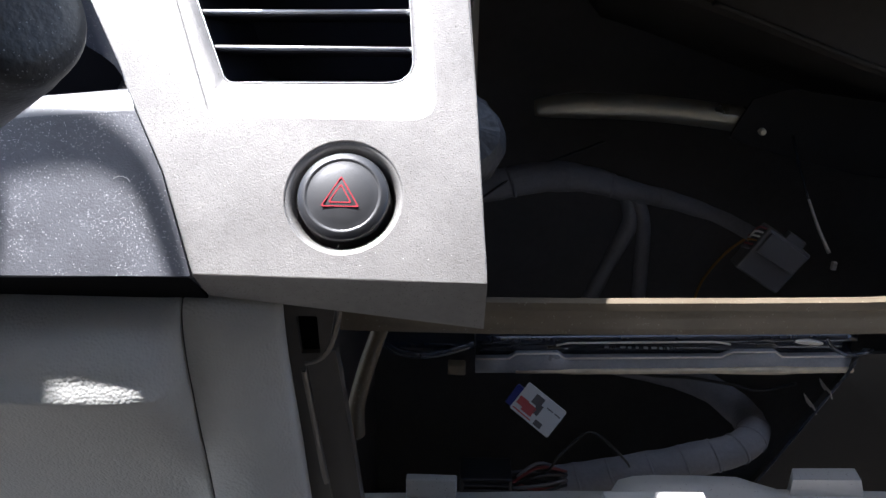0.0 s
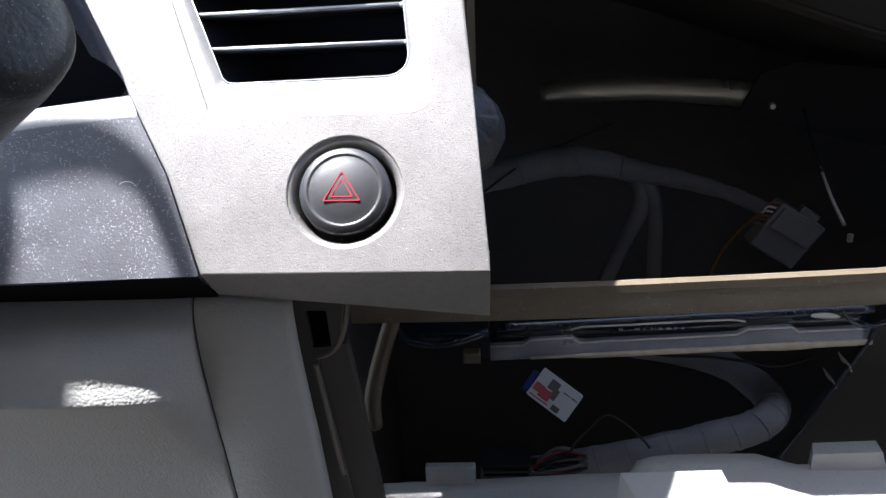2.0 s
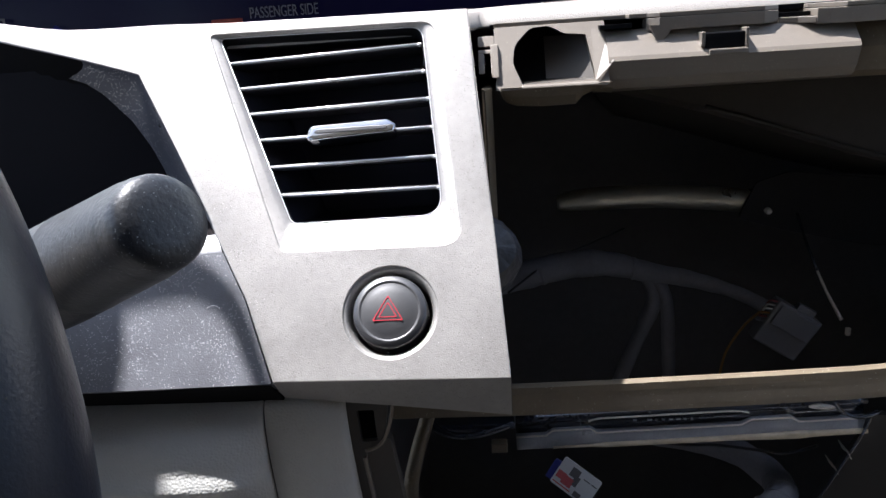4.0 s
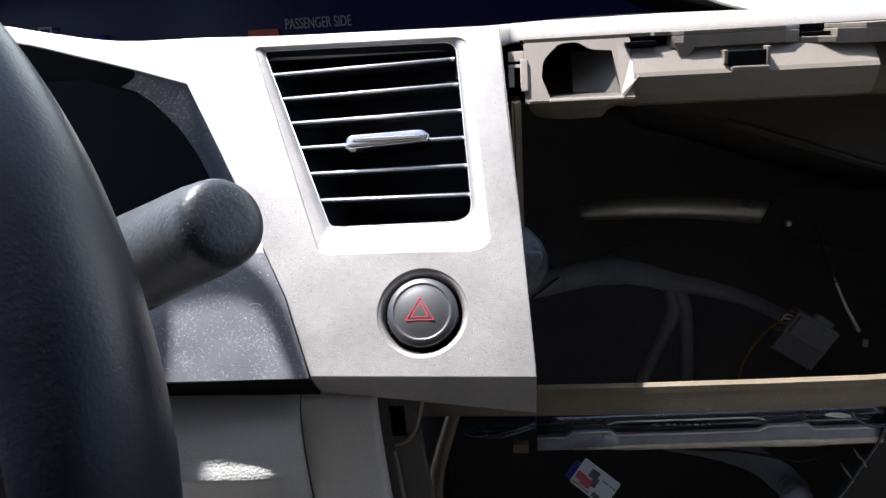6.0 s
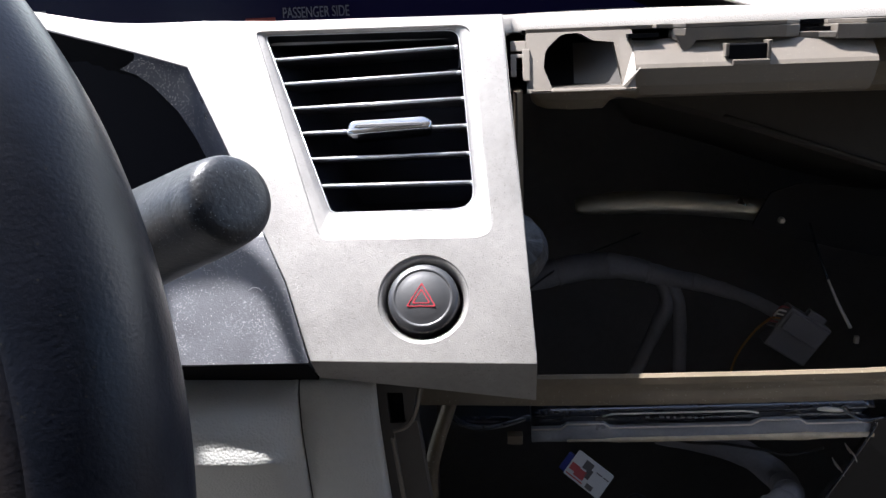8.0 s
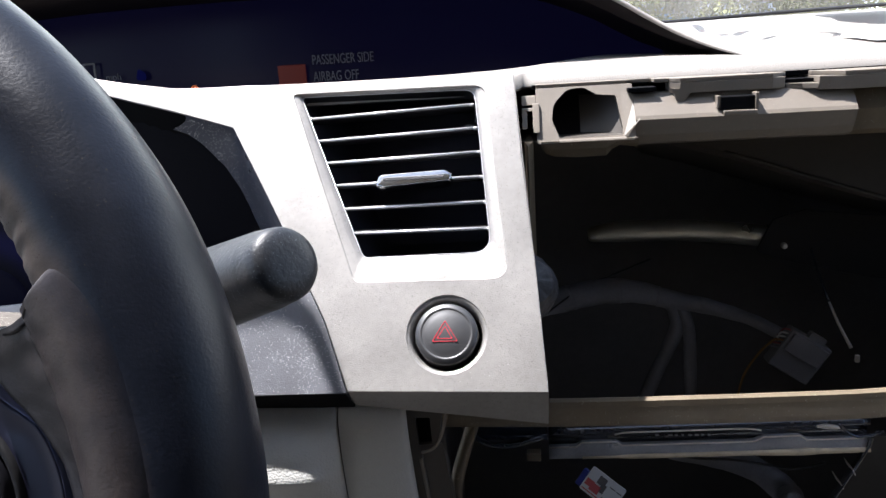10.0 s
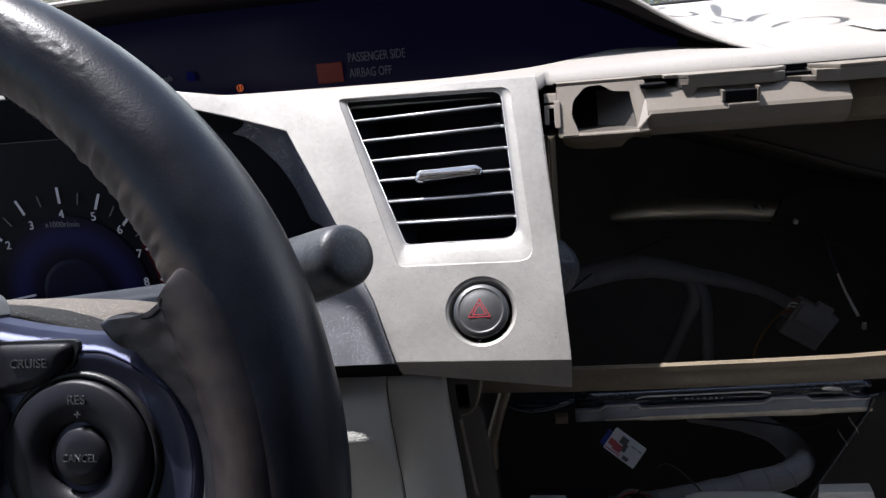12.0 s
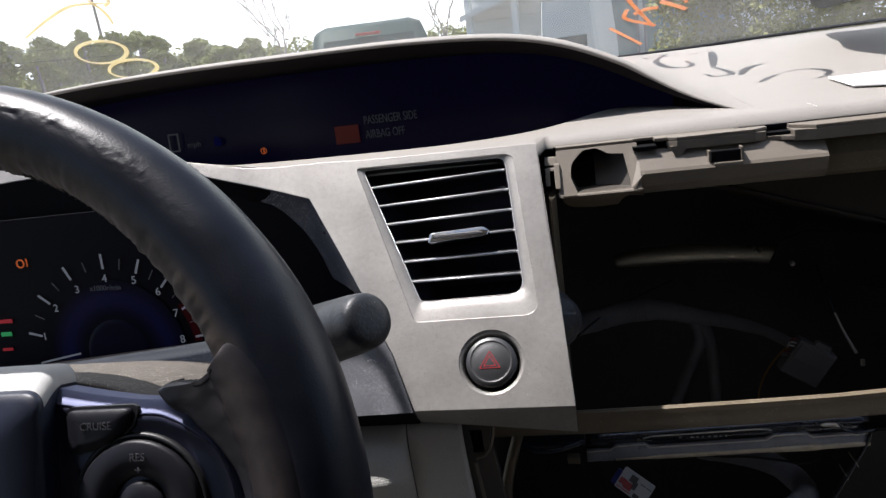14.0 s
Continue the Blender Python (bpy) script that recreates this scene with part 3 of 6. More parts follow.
part("pocket_slope", leaning(loft([[Vector((x, y, z)) for z in (1.0812, 1.090, 1.1015)] for x, y in ((0.0535, 0.3500), (0.059, 0.3485), (0.066, 0.344), (0.0755, 0.3345))], False)), FRAME, block, smooth=True)
ramp = [Vector(p) for p in ((0.0750, 0.3362, 1.1040), (0.0750, 0.3196, 1.0803), (0.0762, 0.3190, 1.0790), (0.0835, 0.3210, 1.0888), (0.0825, 0.3335, 1.1015))]
part("pocket_ramp", soften(loft([ramp, [p + Vector((0.0, 0.004, -0.001)) for p in ramp]], True), 0.0004, 2), BEIGE, block)
part("pocket_sill", leaning(box((0.0405, 0.3265, 1.0788), (0.0765, 0.3305, 1.0803), 0.0005)), BEIGE, block)
part("lower_lip", loft([[Vector((x, 0.3185, 1.0795)), Vector((x, 0.3205, 0.5 * z + 0.53975)), Vector((x, 0.3245, z)), Vector((x, 0.338, z - 0.001)), Vector((x, 0.338, 1.0795))] for x, z in
                        ((0.0305, 1.0768), (0.0315, 1.0740), (0.034, 1.0718), (0.038, 1.0704), (0.05, 1.0695), (0.066, 1.0698), (0.0695, 1.0735), (0.0735, 1.0752), (0.083, 1.074))], True, True), BEIGE_DIM, block)
part("clip_socket", leaning(join(box((0.0205, 0.3285, 1.0985), (0.0285, 0.333, 1.1035), 0.0004), box((0.0205, 0.3265, 1.0865), (0.0235, 0.331, 1.0955), 0.0004),
                         box((0.0265, 0.326, 1.0845), (0.0302, 0.331, 1.0995), 0.0004), box((0.0205, 0.3265, 1.0955), (0.0302, 0.331, 1.0972), 0.0003))), BEIGE, block)

# Ledge under the radio opening, its worn top edge bright where sunlit.
def build_ledge():
    rings = []
    for x in (-0.03, 0.03, 0.08, 0.14, 0.19, 0.22, 0.26, 0.34, 0.6, 0.8):
        up = 0.942 + max(0, x - 0.05) * 0.028 + max(0, x - 0.2) * 0.03
        yy = 0.286 + max(0, x - 0.15) ** 2 * 0.4
        # the unseen rear lip is added to keep sun off the bezel
        rings.append([Vector(p) for p in ((x, yy + 0.021, up - 0.0185), (x, yy + 0.0022, up - 0.0185), (x, yy + 0.0018, up - 0.0155), (x, yy + 0.0006, up - 0.010), (x, yy, up - 0.006), (x, yy + 0.0005, up - 0.0027), (x, yy + 0.0032, up - 0.0019),
                                          (x, yy + 0.0046, up - 0.0022), (x, yy + 0.0052, up - 0.005), (x, yy + 0.021, up - 0.016))])
    return soften(loft(rings, True), 0.0003, 1, 40)


part("opening_ledge", build_ledge(), BEIGE_DIM, dashboard, "brown beige ledge with a worn edge, bright where sunlit", smooth=False)

# Walls of the dark hollow behind the radio opening.
hollow = part("hollow_back", box((-0.10, 0.62, 0.55), (0.85, 0.63, 1.09)), CAVITY, dashboard)
part("hollow_roof", box((-0.06, 0.352, 1.072), (0.85, 0.62, 1.076)), CAVITY, hollow)
part("hollow_floor", box((-0.10, 0.27, 0.55), (0.85, 0.62, 0.556)), CAVITY, hollow)
part("hollow_side", join(box((-0.062, 0.31, 0.55), (-0.058, 0.62, 1.0)), box((-0.062, 0.36, 1.0), (-0.058, 0.62, 1.09)), box((0.47, 0.34, 0.55), (0.474, 0.62, 1.07))), CAVITY, hollow)
part("opening_side", loft([[(0.0215, 0.322, z), (0.0235, 0.3, z), (0.0265, 0.322, z), (0.0245, 0.36, z)] for z in (0.945, 1.08)], True), BEIGE_DIM, hollow)
AIRBOX = mat("dim_brown_air_box", (0.06, 0.054, 0.047), 0.6, blotch=0.35, blotch_size=20, spec=0.25)
box_edge = [(0.09, 1.0705), (0.125, 1.0605), (0.16, 1.0505), (0.19, 1.0405), (0.22, 1.030), (0.26, 1.0165), (0.32, 1.000), (0.45, 0.985), (0.45, 1.0705)]
air_box = part("air_box", loft([[(x, 0.447, z) for x, z in box_edge], [(x, 0.452, z - 0.004) for x, z in box_edge], [(x, 0.6, z - 0.03 if z < 1.07 else z) for x, z in box_edge]], True), AIRBOX, hollow, "dim brown moulded air box")
part("box_ridge", tube([(x, 0.446, z) for x, z in box_edge[2:-1]], 0.0016, 8, 4), AIRBOX, air_box, smooth=True)

# ---- centre trim ----
trim = thing("centre_trim", "warm grey grained plastic centre trim, dusty and hanging loose beside an open radio hole", "trim panel", at=(0, 0, 0))
brow_low = smooth_line([(-136.5, 145.5), (-164, 155), (-196, 165), (-238, 177), (-300, 185), (-360, 186), (-420, 180), (-470, 165)], 4)
brow_top = smooth_line([(-470, 176), (-420, 192), (-360, 198.5), (-300, 197), (-250, 189), (-215, 181), (-176, 173.5), (-130, 172.5)], 4)
outline = [Vector(p) for p in ((17, 169.3), (20.2, 120), (25.4, 62), (29.4, 4), (29.5, 0), (-63, 1), (-76.4, 35), (-92, 64), (-95.4, 72), (-114.2, 106.2))]
outline += [Vector((p.x, p.y)) for p in brow_low] + [Vector((p.x, p.y)) for p in brow_top] + [Vector((-97, 170.8))]
vent_out = fillet([(-104, 164.5), (1.0, 163.5), (12.5, 55), (-63, 55)], [2, 7, 9, 5], 6)
vent_in = fillet([(-100, 164), (-4.3, 163), (4.2, 69.3), (-59.8, 68.2)], [2, 7, 9, 5], 6)
vent_mid = [p.lerp(q, 0.55) for p, q in zip(vent_out, vent_in)]
HAZ = (-17.1, 27.8)
part("trim_face", sheet(outline, PMM, 3.0, [vent_out, circle(*HAZ, 18.9, 48)], 0.5), FASCIA, trim)
part("vent_surround", soften(loft([[PMM @ Vector((p.x, p.y, n)) for p in ring] for ring, n in ((vent_out, -0.5), (vent_mid, -1.2), ([p.lerp(q, 0.9) for p, q in zip(vent_out, vent_in)], -2.2), (vent_in, -3.0))], True, False), 0), FASCIA, trim, smooth=True)
part("vent_liner", loft([[PMM @ Vector((p.x, p.y, n)) for p in vent_in] for n in (-2.8, -12.0)], True, False), BLACK, trim)
part("vent_bead", tube([PMM @ Vector((p.x, p.y, -2.7)) for p in list(vent_in) + [vent_in[0]]], 0.00024, 6, 1), EDGE, trim, "fine pale bead round the vent", smooth=True)
part("button_dish", lathe([(18.9, -0.5), (18.4, -0.6), (17.6, -1.1), (17.0, -2.2), (16.6, -5.0), (16.5, -14.0), (0.1, -14.0)], PMM @ Matrix.Translation((*HAZ, 0)), 48, False), FASCIA, trim, smooth=True)
# folded lower edge
fold_ends = [[on_panel(29.5, 0.3), on_panel(29.5, 0.3, -3), Vector((0.0295, 0.2300, 0.9585)), Vector((0.0292, 0.2252, 0.9598))],
             [on_panel(-20, 0.5), on_panel(-20, 0.5, -3), Vector((-0.02, 0.2325, 0.9632)), Vector((-0.02, 0.2272, 0.9643))],
             [on_panel(-63, 1.0), on_panel(-63, 1.0, -3), Vector((-0.063, 0.236, 0.9665)), Vector((-0.063, 0.2292, 0.9678))]]
fold_rows = [[p.lerp(q, k / 10) for p, q in zip(fold_ends[i], fold_ends[i + 1])] for i in (0, 1) for k in range(11 if i else 10)]
fold = part("lower_fold", loft([[r[0], r[0].lerp(r[3], 0.5), r[3]] for r in fold_rows], False), FASCIA, trim, smooth=True)
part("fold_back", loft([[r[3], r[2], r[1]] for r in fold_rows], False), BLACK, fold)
part("side_return", loft([[on_panel(17, 169), on_panel(17, 169, -9), on_panel(15.4, 169, -9), on_panel(15.4, 169, -2)], [on_panel(25.2, 62), on_panel(25.2, 62, -9), on_panel(23.5, 62, -9), on_panel(23.5, 62, -2)],
                          [on_panel(29.3, 1), on_panel(29.3, 1, -7), on_panel(27.5, 1, -7), on_panel(27.5, 1, -2)]], True), FASCIA, trim)

# dusty dark plastic left of the trim: lower panel and the cheek of the dial hollow
roll_top = [(-92.2, 63.4), (-123, 60.5), (-160, 55), (-220, 48.5), (-300, 42), (-420, 34)]
lower = [(-63.6, 0.6), (-76.9, 34.8), (-88.4, 56.4)] + [(x, y - 7.0) for x, y in roll_top[1:]] + [(-420, -2), (-124, -0.5)]
dark_panel = part("dark_lower_panel", sheet(fillet([Vector(p) for p in lower], 0.6, 2), PMM @ Matrix.Translation((0, 0, -0.6)), 3.0, bevel=0.5), DARKTRIM, trim, "dusty black plastic panel under the dials")
# roll tilted and glossed so the sun's glare meets the camera
part("panel_roll", loft([[on_panel(x + (3.8 if k == 0 else 0) * (1 - w), y - 7.0 * (1 - w) + 2.4 * w * w, -0.62 + (n + 0.62) * (0.75 if k == 0 else 1.0)) for w, n in ((0.0, -0.62), (0.12, -0.72), (0.3, -1.15), (0.55, -1.95), (0.75, -2.65), (0.9, -3.25), (0.97, -3.7), (1.0, -4.4), (1.0, -8.0))] for k, (x, y) in enumerate(roll_top)], False), ROLL, dark_panel, "dusty rolled top edge", smooth=True)
part("dark_lower_fold", loft([[on_panel(x, 0.2, -0.8), on_panel(x, 0.0, -3.5), Vector((x / 1000, 0.242, 0.958)), Vector((x / 1000, 0.236, 0.9605))] for x in (-300, -200, -125, -64)], True), SHADE_BLACK, dark_panel)
cheek = [((-166, 155.7), (-0.176, 0.3125, 1.0975)), ((-150, 150.2), (-0.168, 0.3125, 1.0945)), ((-141, 147.1), (-0.1605, 0.3125, 1.089)), ((-136.3, 145.2), (-0.1555, 0.3125, 1.0835)), ((-128, 130.5), (-0.1485, 0.3125, 1.0755)), ((-114.2, 106.0), (-0.1412, 0.3125, 1.0625)),
         ((-104, 87.5), (-0.1372, 0.3125, 1.0525)), ((-95.4, 72.0), (-0.1345, 0.3125, 1.0435)), ((-92.3, 64.6), (-0.1325, 0.3125, 1.0380))]
part("dial_cheek", loft([[on_panel(*a, -0.5).lerp(Vector(b), w) + Vector((0.0035 * math.sin(math.pi * w), 0, 0)) for w in (0.0, 0.25, 0.5, 0.75, 1.0)] for a, b in cheek], False), CHEEK, trim, "dusty blue-black cheek beside the dials", smooth=True)
part("cheek_shelf", loft([[on_panel(x, s + 0.8, -2.0 if x > -100 else -6.0), Vector((x / 1000 - 0.02, 0.3105, z))] for x, s, z in ((-92, 63.4, 1.035), (-110, 61.7, 1.010), (-123, 60.5, 1.0055), (-160, 55, 1.0025), (-220, 48.5, 0.998), (-300, 42, 0.9925), (-420, 34, 0.984))], False), LINER, trim, "slate plastic shelf under the dials")
part("brow_underside", loft([[on_panel(p.x, p.y, -0.8), Vector((p.x / 1000 - 0.004, 0.323, 1.083 + 0.0001 * (p.y - 145)))] for p in brow_low], False), SHADE_BLACK, trim, smooth=True)

lint = thing("lint_fibre", "tiny pale lint fibre lying on the dusty panel", "lint", at=(0, 0, 0))
part("fibre", tube([on_panel(-92.5, 32.2, -0.4), on_panel(-90.5, 33.0, 0.05), on_panel(-88, 32.6, 0.1), on_panel(-86.8, 31.4, -0.4)], 0.00009, 5, 6), PAPER, lint)

crumbs = thing("dust_crumbs", "tiny pale dust crumbs scattered over the panel", "dust", kind="stuff", at=(0, 0, 0))
CRUMB = mat("pale_dust_crumb", (0.62, 0.6, 0.57), 0.8, blotch=0.2)
crumb_rng = random.Random(21)
crumb_verts, crumb_faces = [], []
for cx, cs, wide, high, count, depth in ((-84, 52, 5, 9, 46, 0.0), (-100, 48, 9, 10, 60, -0.6), (-85, 22, 7, 14, 70, -0.6), (-112, 20, 16, 14, 90, -0.6), (-72, 30, 3, 14, 30, 0.0), (-90, 74, 4, 9, 26, 0.0),
                                         (-32, 20, 2.5, 5, 16, 0.0), (-17, 10.5, 8, 1.2, 12, 0.0), (29, 8, 0.8, 4, 8, 0.0), (-28, 66, 26, 1.2, 10, -1.6), (4, 66, 3, 5, 8, -1.2), (0, 12, 24, 8, 26, 0.0)):
    for _ in range(count):
        x, y, r = crumb_rng.gauss(cx, wide * 0.5), crumb_rng.gauss(cs, high * 0.5), crumb_rng.uniform(0.06, 0.17) * (1.6 if crumb_rng.random() < 0.08 else 1.0)
        first, turn, long = len(crumb_verts), crumb_rng.uniform(0, 6.28), crumb_rng.uniform(1.0, 2.0)
        for k in range(3):
            a = turn + 2.1 * k
            crumb_verts.append(on_panel(x + r * math.cos(a) * (long if k == 0 else 1), y + r * math.sin(a) * (long if k == 0 else 1), depth))
        crumb_verts.append(on_panel(x, y, depth + r * 0.9))
        crumb_faces += [(first, first + 1, first + 3), (first + 1, first + 2, first + 3), (first + 2, first, first + 3)]
crumb_mesh = bpy.data.meshes.new("crumbs")
crumb_mesh.from_pydata(crumb_verts, [], crumb_faces)
crumb_mesh.materials.append(CRUMB)
crumb_ob = new("crumbs", crumb_mesh)
crumb_ob.parent = crumbs

# ---- air vent ----
vent = thing("air_vent", "black centre air vent with six slats and a chrome tab", "air vent", at=(0, 0, 0))
part("vent_box", loft([[PMM @ Vector((p.x, p.y, -11.5)) for p in vent_in], [PMM @ Vector((p.x * 0.96, p.y + 25, -50)) for p in vent_in]], True, False), VENTBOX, vent)
part("vent_back", sheet([(p.x * 0.96, p.y + 25) for p in vent_in], PMM @ Matrix.Translation((0, 0, -50)), 2), VENTBOX, vent)
INTO = Vector((0, 0.982, -0.19))
slat_ends = [((-94.6, 150.7), (-5.0, 154.4)), ((-89.6, 136.6), (-3.2, 140.0)), ((-84.2, 122.9), (-1.2, 125.7)), ((-78.8, 109.4), (0.6, 111.3)), ((-73.0, 95.7), (1.8, 97.0)), ((-67.8, 82.0), (3.4, 82.4))]
up = INTO.cross(Vector((-1, 0, 0))).normalized()
for a, b in slat_ends:
    ends = [on_panel(*p, -4) for p in (a, b)]
    prof = [(0.0012, 0.0011), (0.021, 0.0014), (0.022, 0.0), (0.021, -0.0014), (0.0012, -0.0011)]
    slat = part("slat", loft([[f + INTO * u + up * v for u, v in prof] for f in ends], True), SLAT, vent)
    # pale strip: the highlight along the slat put into its colour
    prof = [(0.0, -0.0002), (0.0, 0.0003), (0.0004, 0.0008), (0.0019, 0.0011), (0.0022, 0.0008), (0.0012, -0.0007), (0.0004, -0.0006)]
    part("slat_edge", loft([[f + INTO * u + up * v for u, v in prof] for f in (ends[0] + Vector((0.0012, 0, 0)), ends[1] - Vector((0.0012, 0, 0)))], True), EDGE, slat, "pale front edge that stands in for a highlight", smooth=True)
    for p, dx in ((a, 0.5), (b, -0.5)):
        part("pivot", lathe([(0.1, -0.9), (0.85, -0.9), (1.05, -0.5), (1.05, 0.5), (0.85, 0.9), (0.1, 0.9)], frame_of(on_panel(p[0] + dx, p[1], -4.4), (0, 1, 0), (0, 0, 1)) @ MM, 12), EDGE, slat)
# chrome tab
tab = fillet([(-54.8, 105.8), (-53.4, 111.6), (-18.5, 113.2), (-15.2, 110.9), (-16.0, 107.3), (-52.3, 104.8)], [1.2, 2.0, 1.6, 1.2, 1.2, 1.2], 4)
knob = part("chrome_tab", loft([[PMM @ Vector((cx + (p.x - cx) * s, cy + (p.y - cy) * s, n)) for p in tab] for cx, cy in [(-35.2, 109.3)] for s, n in
                                ((0.97, -6), (1.0, -3), (1.0, 0.8), (0.985, 1.8), (0.94, 2.4), (0.85, 2.5))], True), CHROME, vent, "polished chrome tab", smooth=True)
part("tab_groove", loft([[PMM @ Vector((cx + (p.x - cx) * 0.8, cy + (p.y - cy) * s, n)) for p in tab] for cx, cy in [(-35.2, 108.9)] for s, n in ((0.32, 2.2), (0.3, 2.65), (0.2, 2.75))], True), SLAT, knob)
part("vent_clip", join(box((-9.5, 143.4, -14), (-5.2, 146.4, -10.4), 0.4, PMM), box((-4.6, 146, -12), (-3.4, 157, -9.0), 0.3, PMM)), SLAT, vent)

# ---- hazard button ----
hazard = thing("hazard_button", "round black hazard button with a red double triangle", "button", at=(0, 0, 0))
HB = PMM @ Matrix.Translation((*HAZ, 0))
cap = part("button_cap", lathe([(14.9, -12), (14.9, -0.4), (14.7, 0.3), (14.2, 0.8), (12.6, 1.45), (12.0, 1.6), (11.7, 1.3), (11.3, 1.3), (9.6, 1.75), (7, 2.15), (4, 2.45), (2, 2.55), (0.05, 2.58)], HB, 56), BUTTON, hazard, smooth=True)


def triangle_ring(r0, r1, cy):
    def tri(r):
        return fillet([Vector((r * math.cos(radians(a)) * 1.04, cy + r * math.sin(radians(a)))) for a in (90, 210, 330)], 0.5, 3)
    return sheet(tri(r0), HB @ Matrix.Translation((-0.5, 0.2, 2.62)), 0.7, [tri(r1)])


part("red_triangle", triangle_ring(6.9, 6.2, -1.0), RED, cap, "red outer triangle")
part("red_triangle_inner", triangle_ring(4.3, 3.6, -1.0), RED, cap, "red inner triangle")

# ---- knee panel ----
knee = thing("knee_panel", "grey beige vinyl knee panel under the dashboard with a dark seam", "panel", at=(0, 0, 0))
KNEE = [(0.240, 0.968), (0.2312, 0.9655), (0.2237, 0.9605), (0.2170, 0.954), (0.2133, 0.948), (0.2117, 0.943), (0.2099, 0.940), (0.2088, 0.938), (0.2085, 0.9365), (0.2095, 0.9345), (0.2125, 0.929), (0.2185, 0.915), (0.2255, 0.90), (0.2400, 0.86), (0.250, 0.80), (0.256, 0.70)]
kn = smooth_line([(0, *p) for p in KNEE], 5)


def seam_x(z):
    return -0.0726 + 0.033 * (0.968 - z)


def edge_x(z):
    return -0.0410 + 0.063 * (0.965 - z)


FLAT = smooth_line([(0, *p) for p in zip((0.235, 0.2292, 0.2262, 0.2248, 0.2243, 0.2241, 0.2241, 0.2242, 0.2243, 0.2244, 0.2247, 0.2255, 0.2268, 0.229, 0.232, 0.238), [k[1] for k in KNEE])], 5)
rows = []
for dist in (0.0, 0.0008, 0.002, 0.004, 0.006, 0.008, 0.011, 0.014, 0.018, 0.025, 0.033, 0.042, 0.055, 0.08, 0.12, 0.18, 0.3):
    w = float(np.interp(dist, (0, 0.004, 0.008, 0.011, 0.014, 0.018, 0.025, 0.033), (0, 0.48, 0.76, 0.865, 0.905, 0.94, 0.98, 1.0)))
    rows.append([Vector((seam_x(f.z) - 0.00025 - dist, f.y + (p.y - f.y) * w + (0.0012 if dist == 0 else 0), f.z)) for f, p in zip(FLAT, kn)])
part("knee_pad", loft(rows, False), VINYL, knee, smooth=True)
bm = loft([[Vector((seam_x(p.z) + (edge_x(p.z) - seam_x(p.z)) * w + 0.0002, p.y + dy, p.z)) for p in FLAT] for w, dy in ((0.0, 0.0012), (0.02, 0.0), (0.5, 0.001), (0.95, 0.0035), (1.0, 0.006), (1.0, 0.012))], False)
part("knee_end_pad", bm, VINYL, knee, smooth=True)
part("seam_gap", loft([[Vector((seam_x(p.z) + dx, p.y + 0.0025, p.z)) for p in FLAT] for dx in (-0.0012, 0.0012)], False), CAVITY, knee)

# beige plate right of the knee panel, with a square slot and ribs
plate = thing("opening_frame", "beige moulded frame beside the lower opening with a clip slot", "frame", at=(0, 0, 0))
FR = Matrix(((1, 0, 0, 0), (0, 0, -1, 0.2385), (0, 1, 0, 0), (0, 0, 0, 1)))
part("frame_plate", sheet(fillet([Vector(p) for p in ((-0.046, 0.972), (-0.0205, 0.972), (-0.0250, 0.9445), (-0.0285, 0.9400), (-0.0335, 0.9380), (-0.0342, 0.932), (-0.0272, 0.875), (-0.017, 0.78), (-0.040, 0.78))],
                    [0, 0.001, 0.004, 0.003, 0.002, 0.002, 0.001, 0, 0]), FR, 0.003, [fillet([Vector(p) for p in ((-0.0365, 0.9560), (-0.0290, 0.9560), (-0.0285, 0.9412), (-0.0355, 0.9408))], 0.0006, 2)], 0.0004), FRAME, plate)
part("slot_shadow_box", box((-0.038, 0.2425, 0.939), (-0.0265, 0.2445, 0.958)), SHADE_BLACK, plate)
part("frame_lip", tube([(-0.0192, 0.2365, 0.972), (-0.0208, 0.2365, 0.957), (-0.0242, 0.2365, 0.9452), (-0.0285, 0.2365, 0.9397), (-0.0338, 0.2365, 0.9378)], 0.0008, 8, 6), BEIGE, plate)
part("frame_rib", tube([(-0.0344, 0.236, 0.9350), (-0.0318, 0.236, 0.912), (-0.0290, 0.236, 0.8872), (-0.0283, 0.2375, 0.8862)], 0.0009, 8, 4), BEIGE, plate)
part("frame_wall", loft([[(-0.0345, 0.2405, 0.9395), (-0.0240, 0.2435, 0.9395), (-0.0236, 0.248, 0.9395)], [(-0.0290, 0.2405, 0.887), (-0.0180, 0.2435, 0.887), (-0.0176, 0.248, 0.887)], [(-0.0195, 0.2405, 0.78), (-0.0085, 0.2435, 0.78), (-0.0065, 0.248, 0.78)]], False), FRAME, plate)

# ---- metal cross bracket ----
bracket = thing("metal_bracket", "dark pressed steel bracket with raised bosses under the ledge", "bracket", at=(0, 0, 0))


BAR_X = ((0.031, 0), (0.044, 0), (0.0487, 0), (0.0527, 1), (0.0747, 1), (0.0787, 0), (0.0832, 0), (0.1537, 0), (0.1620, 0), (0.1670, 1), (0.1890, 1), (0.1940, 0), (0.202, 0), (0.225, 0), (0.2315, 0))


def bar_ring(pts, x, boss):
    dz = 0.0038 * (x - 0.13) / 0.1
    return [Vector((x, y + boss * by, z + dz + boss * bz)) for y, z, by, bz in pts]


UPPER = ((0.366, 0.8885, 0, 0), (0.3572, 0.8885, 0, 0), (0.3556, 0.8862, 0, 0), (0.3546, 0.8848, 0, 0), (0.3556, 0.8835, 0, 0), (0.3585, 0.8826, -0.001, 0.001), (0.3594, 0.8785, -0.003, 0.003), (0.3580, 0.8752, -0.003, 0.004), (0.366, 0.8745, 0, 0))
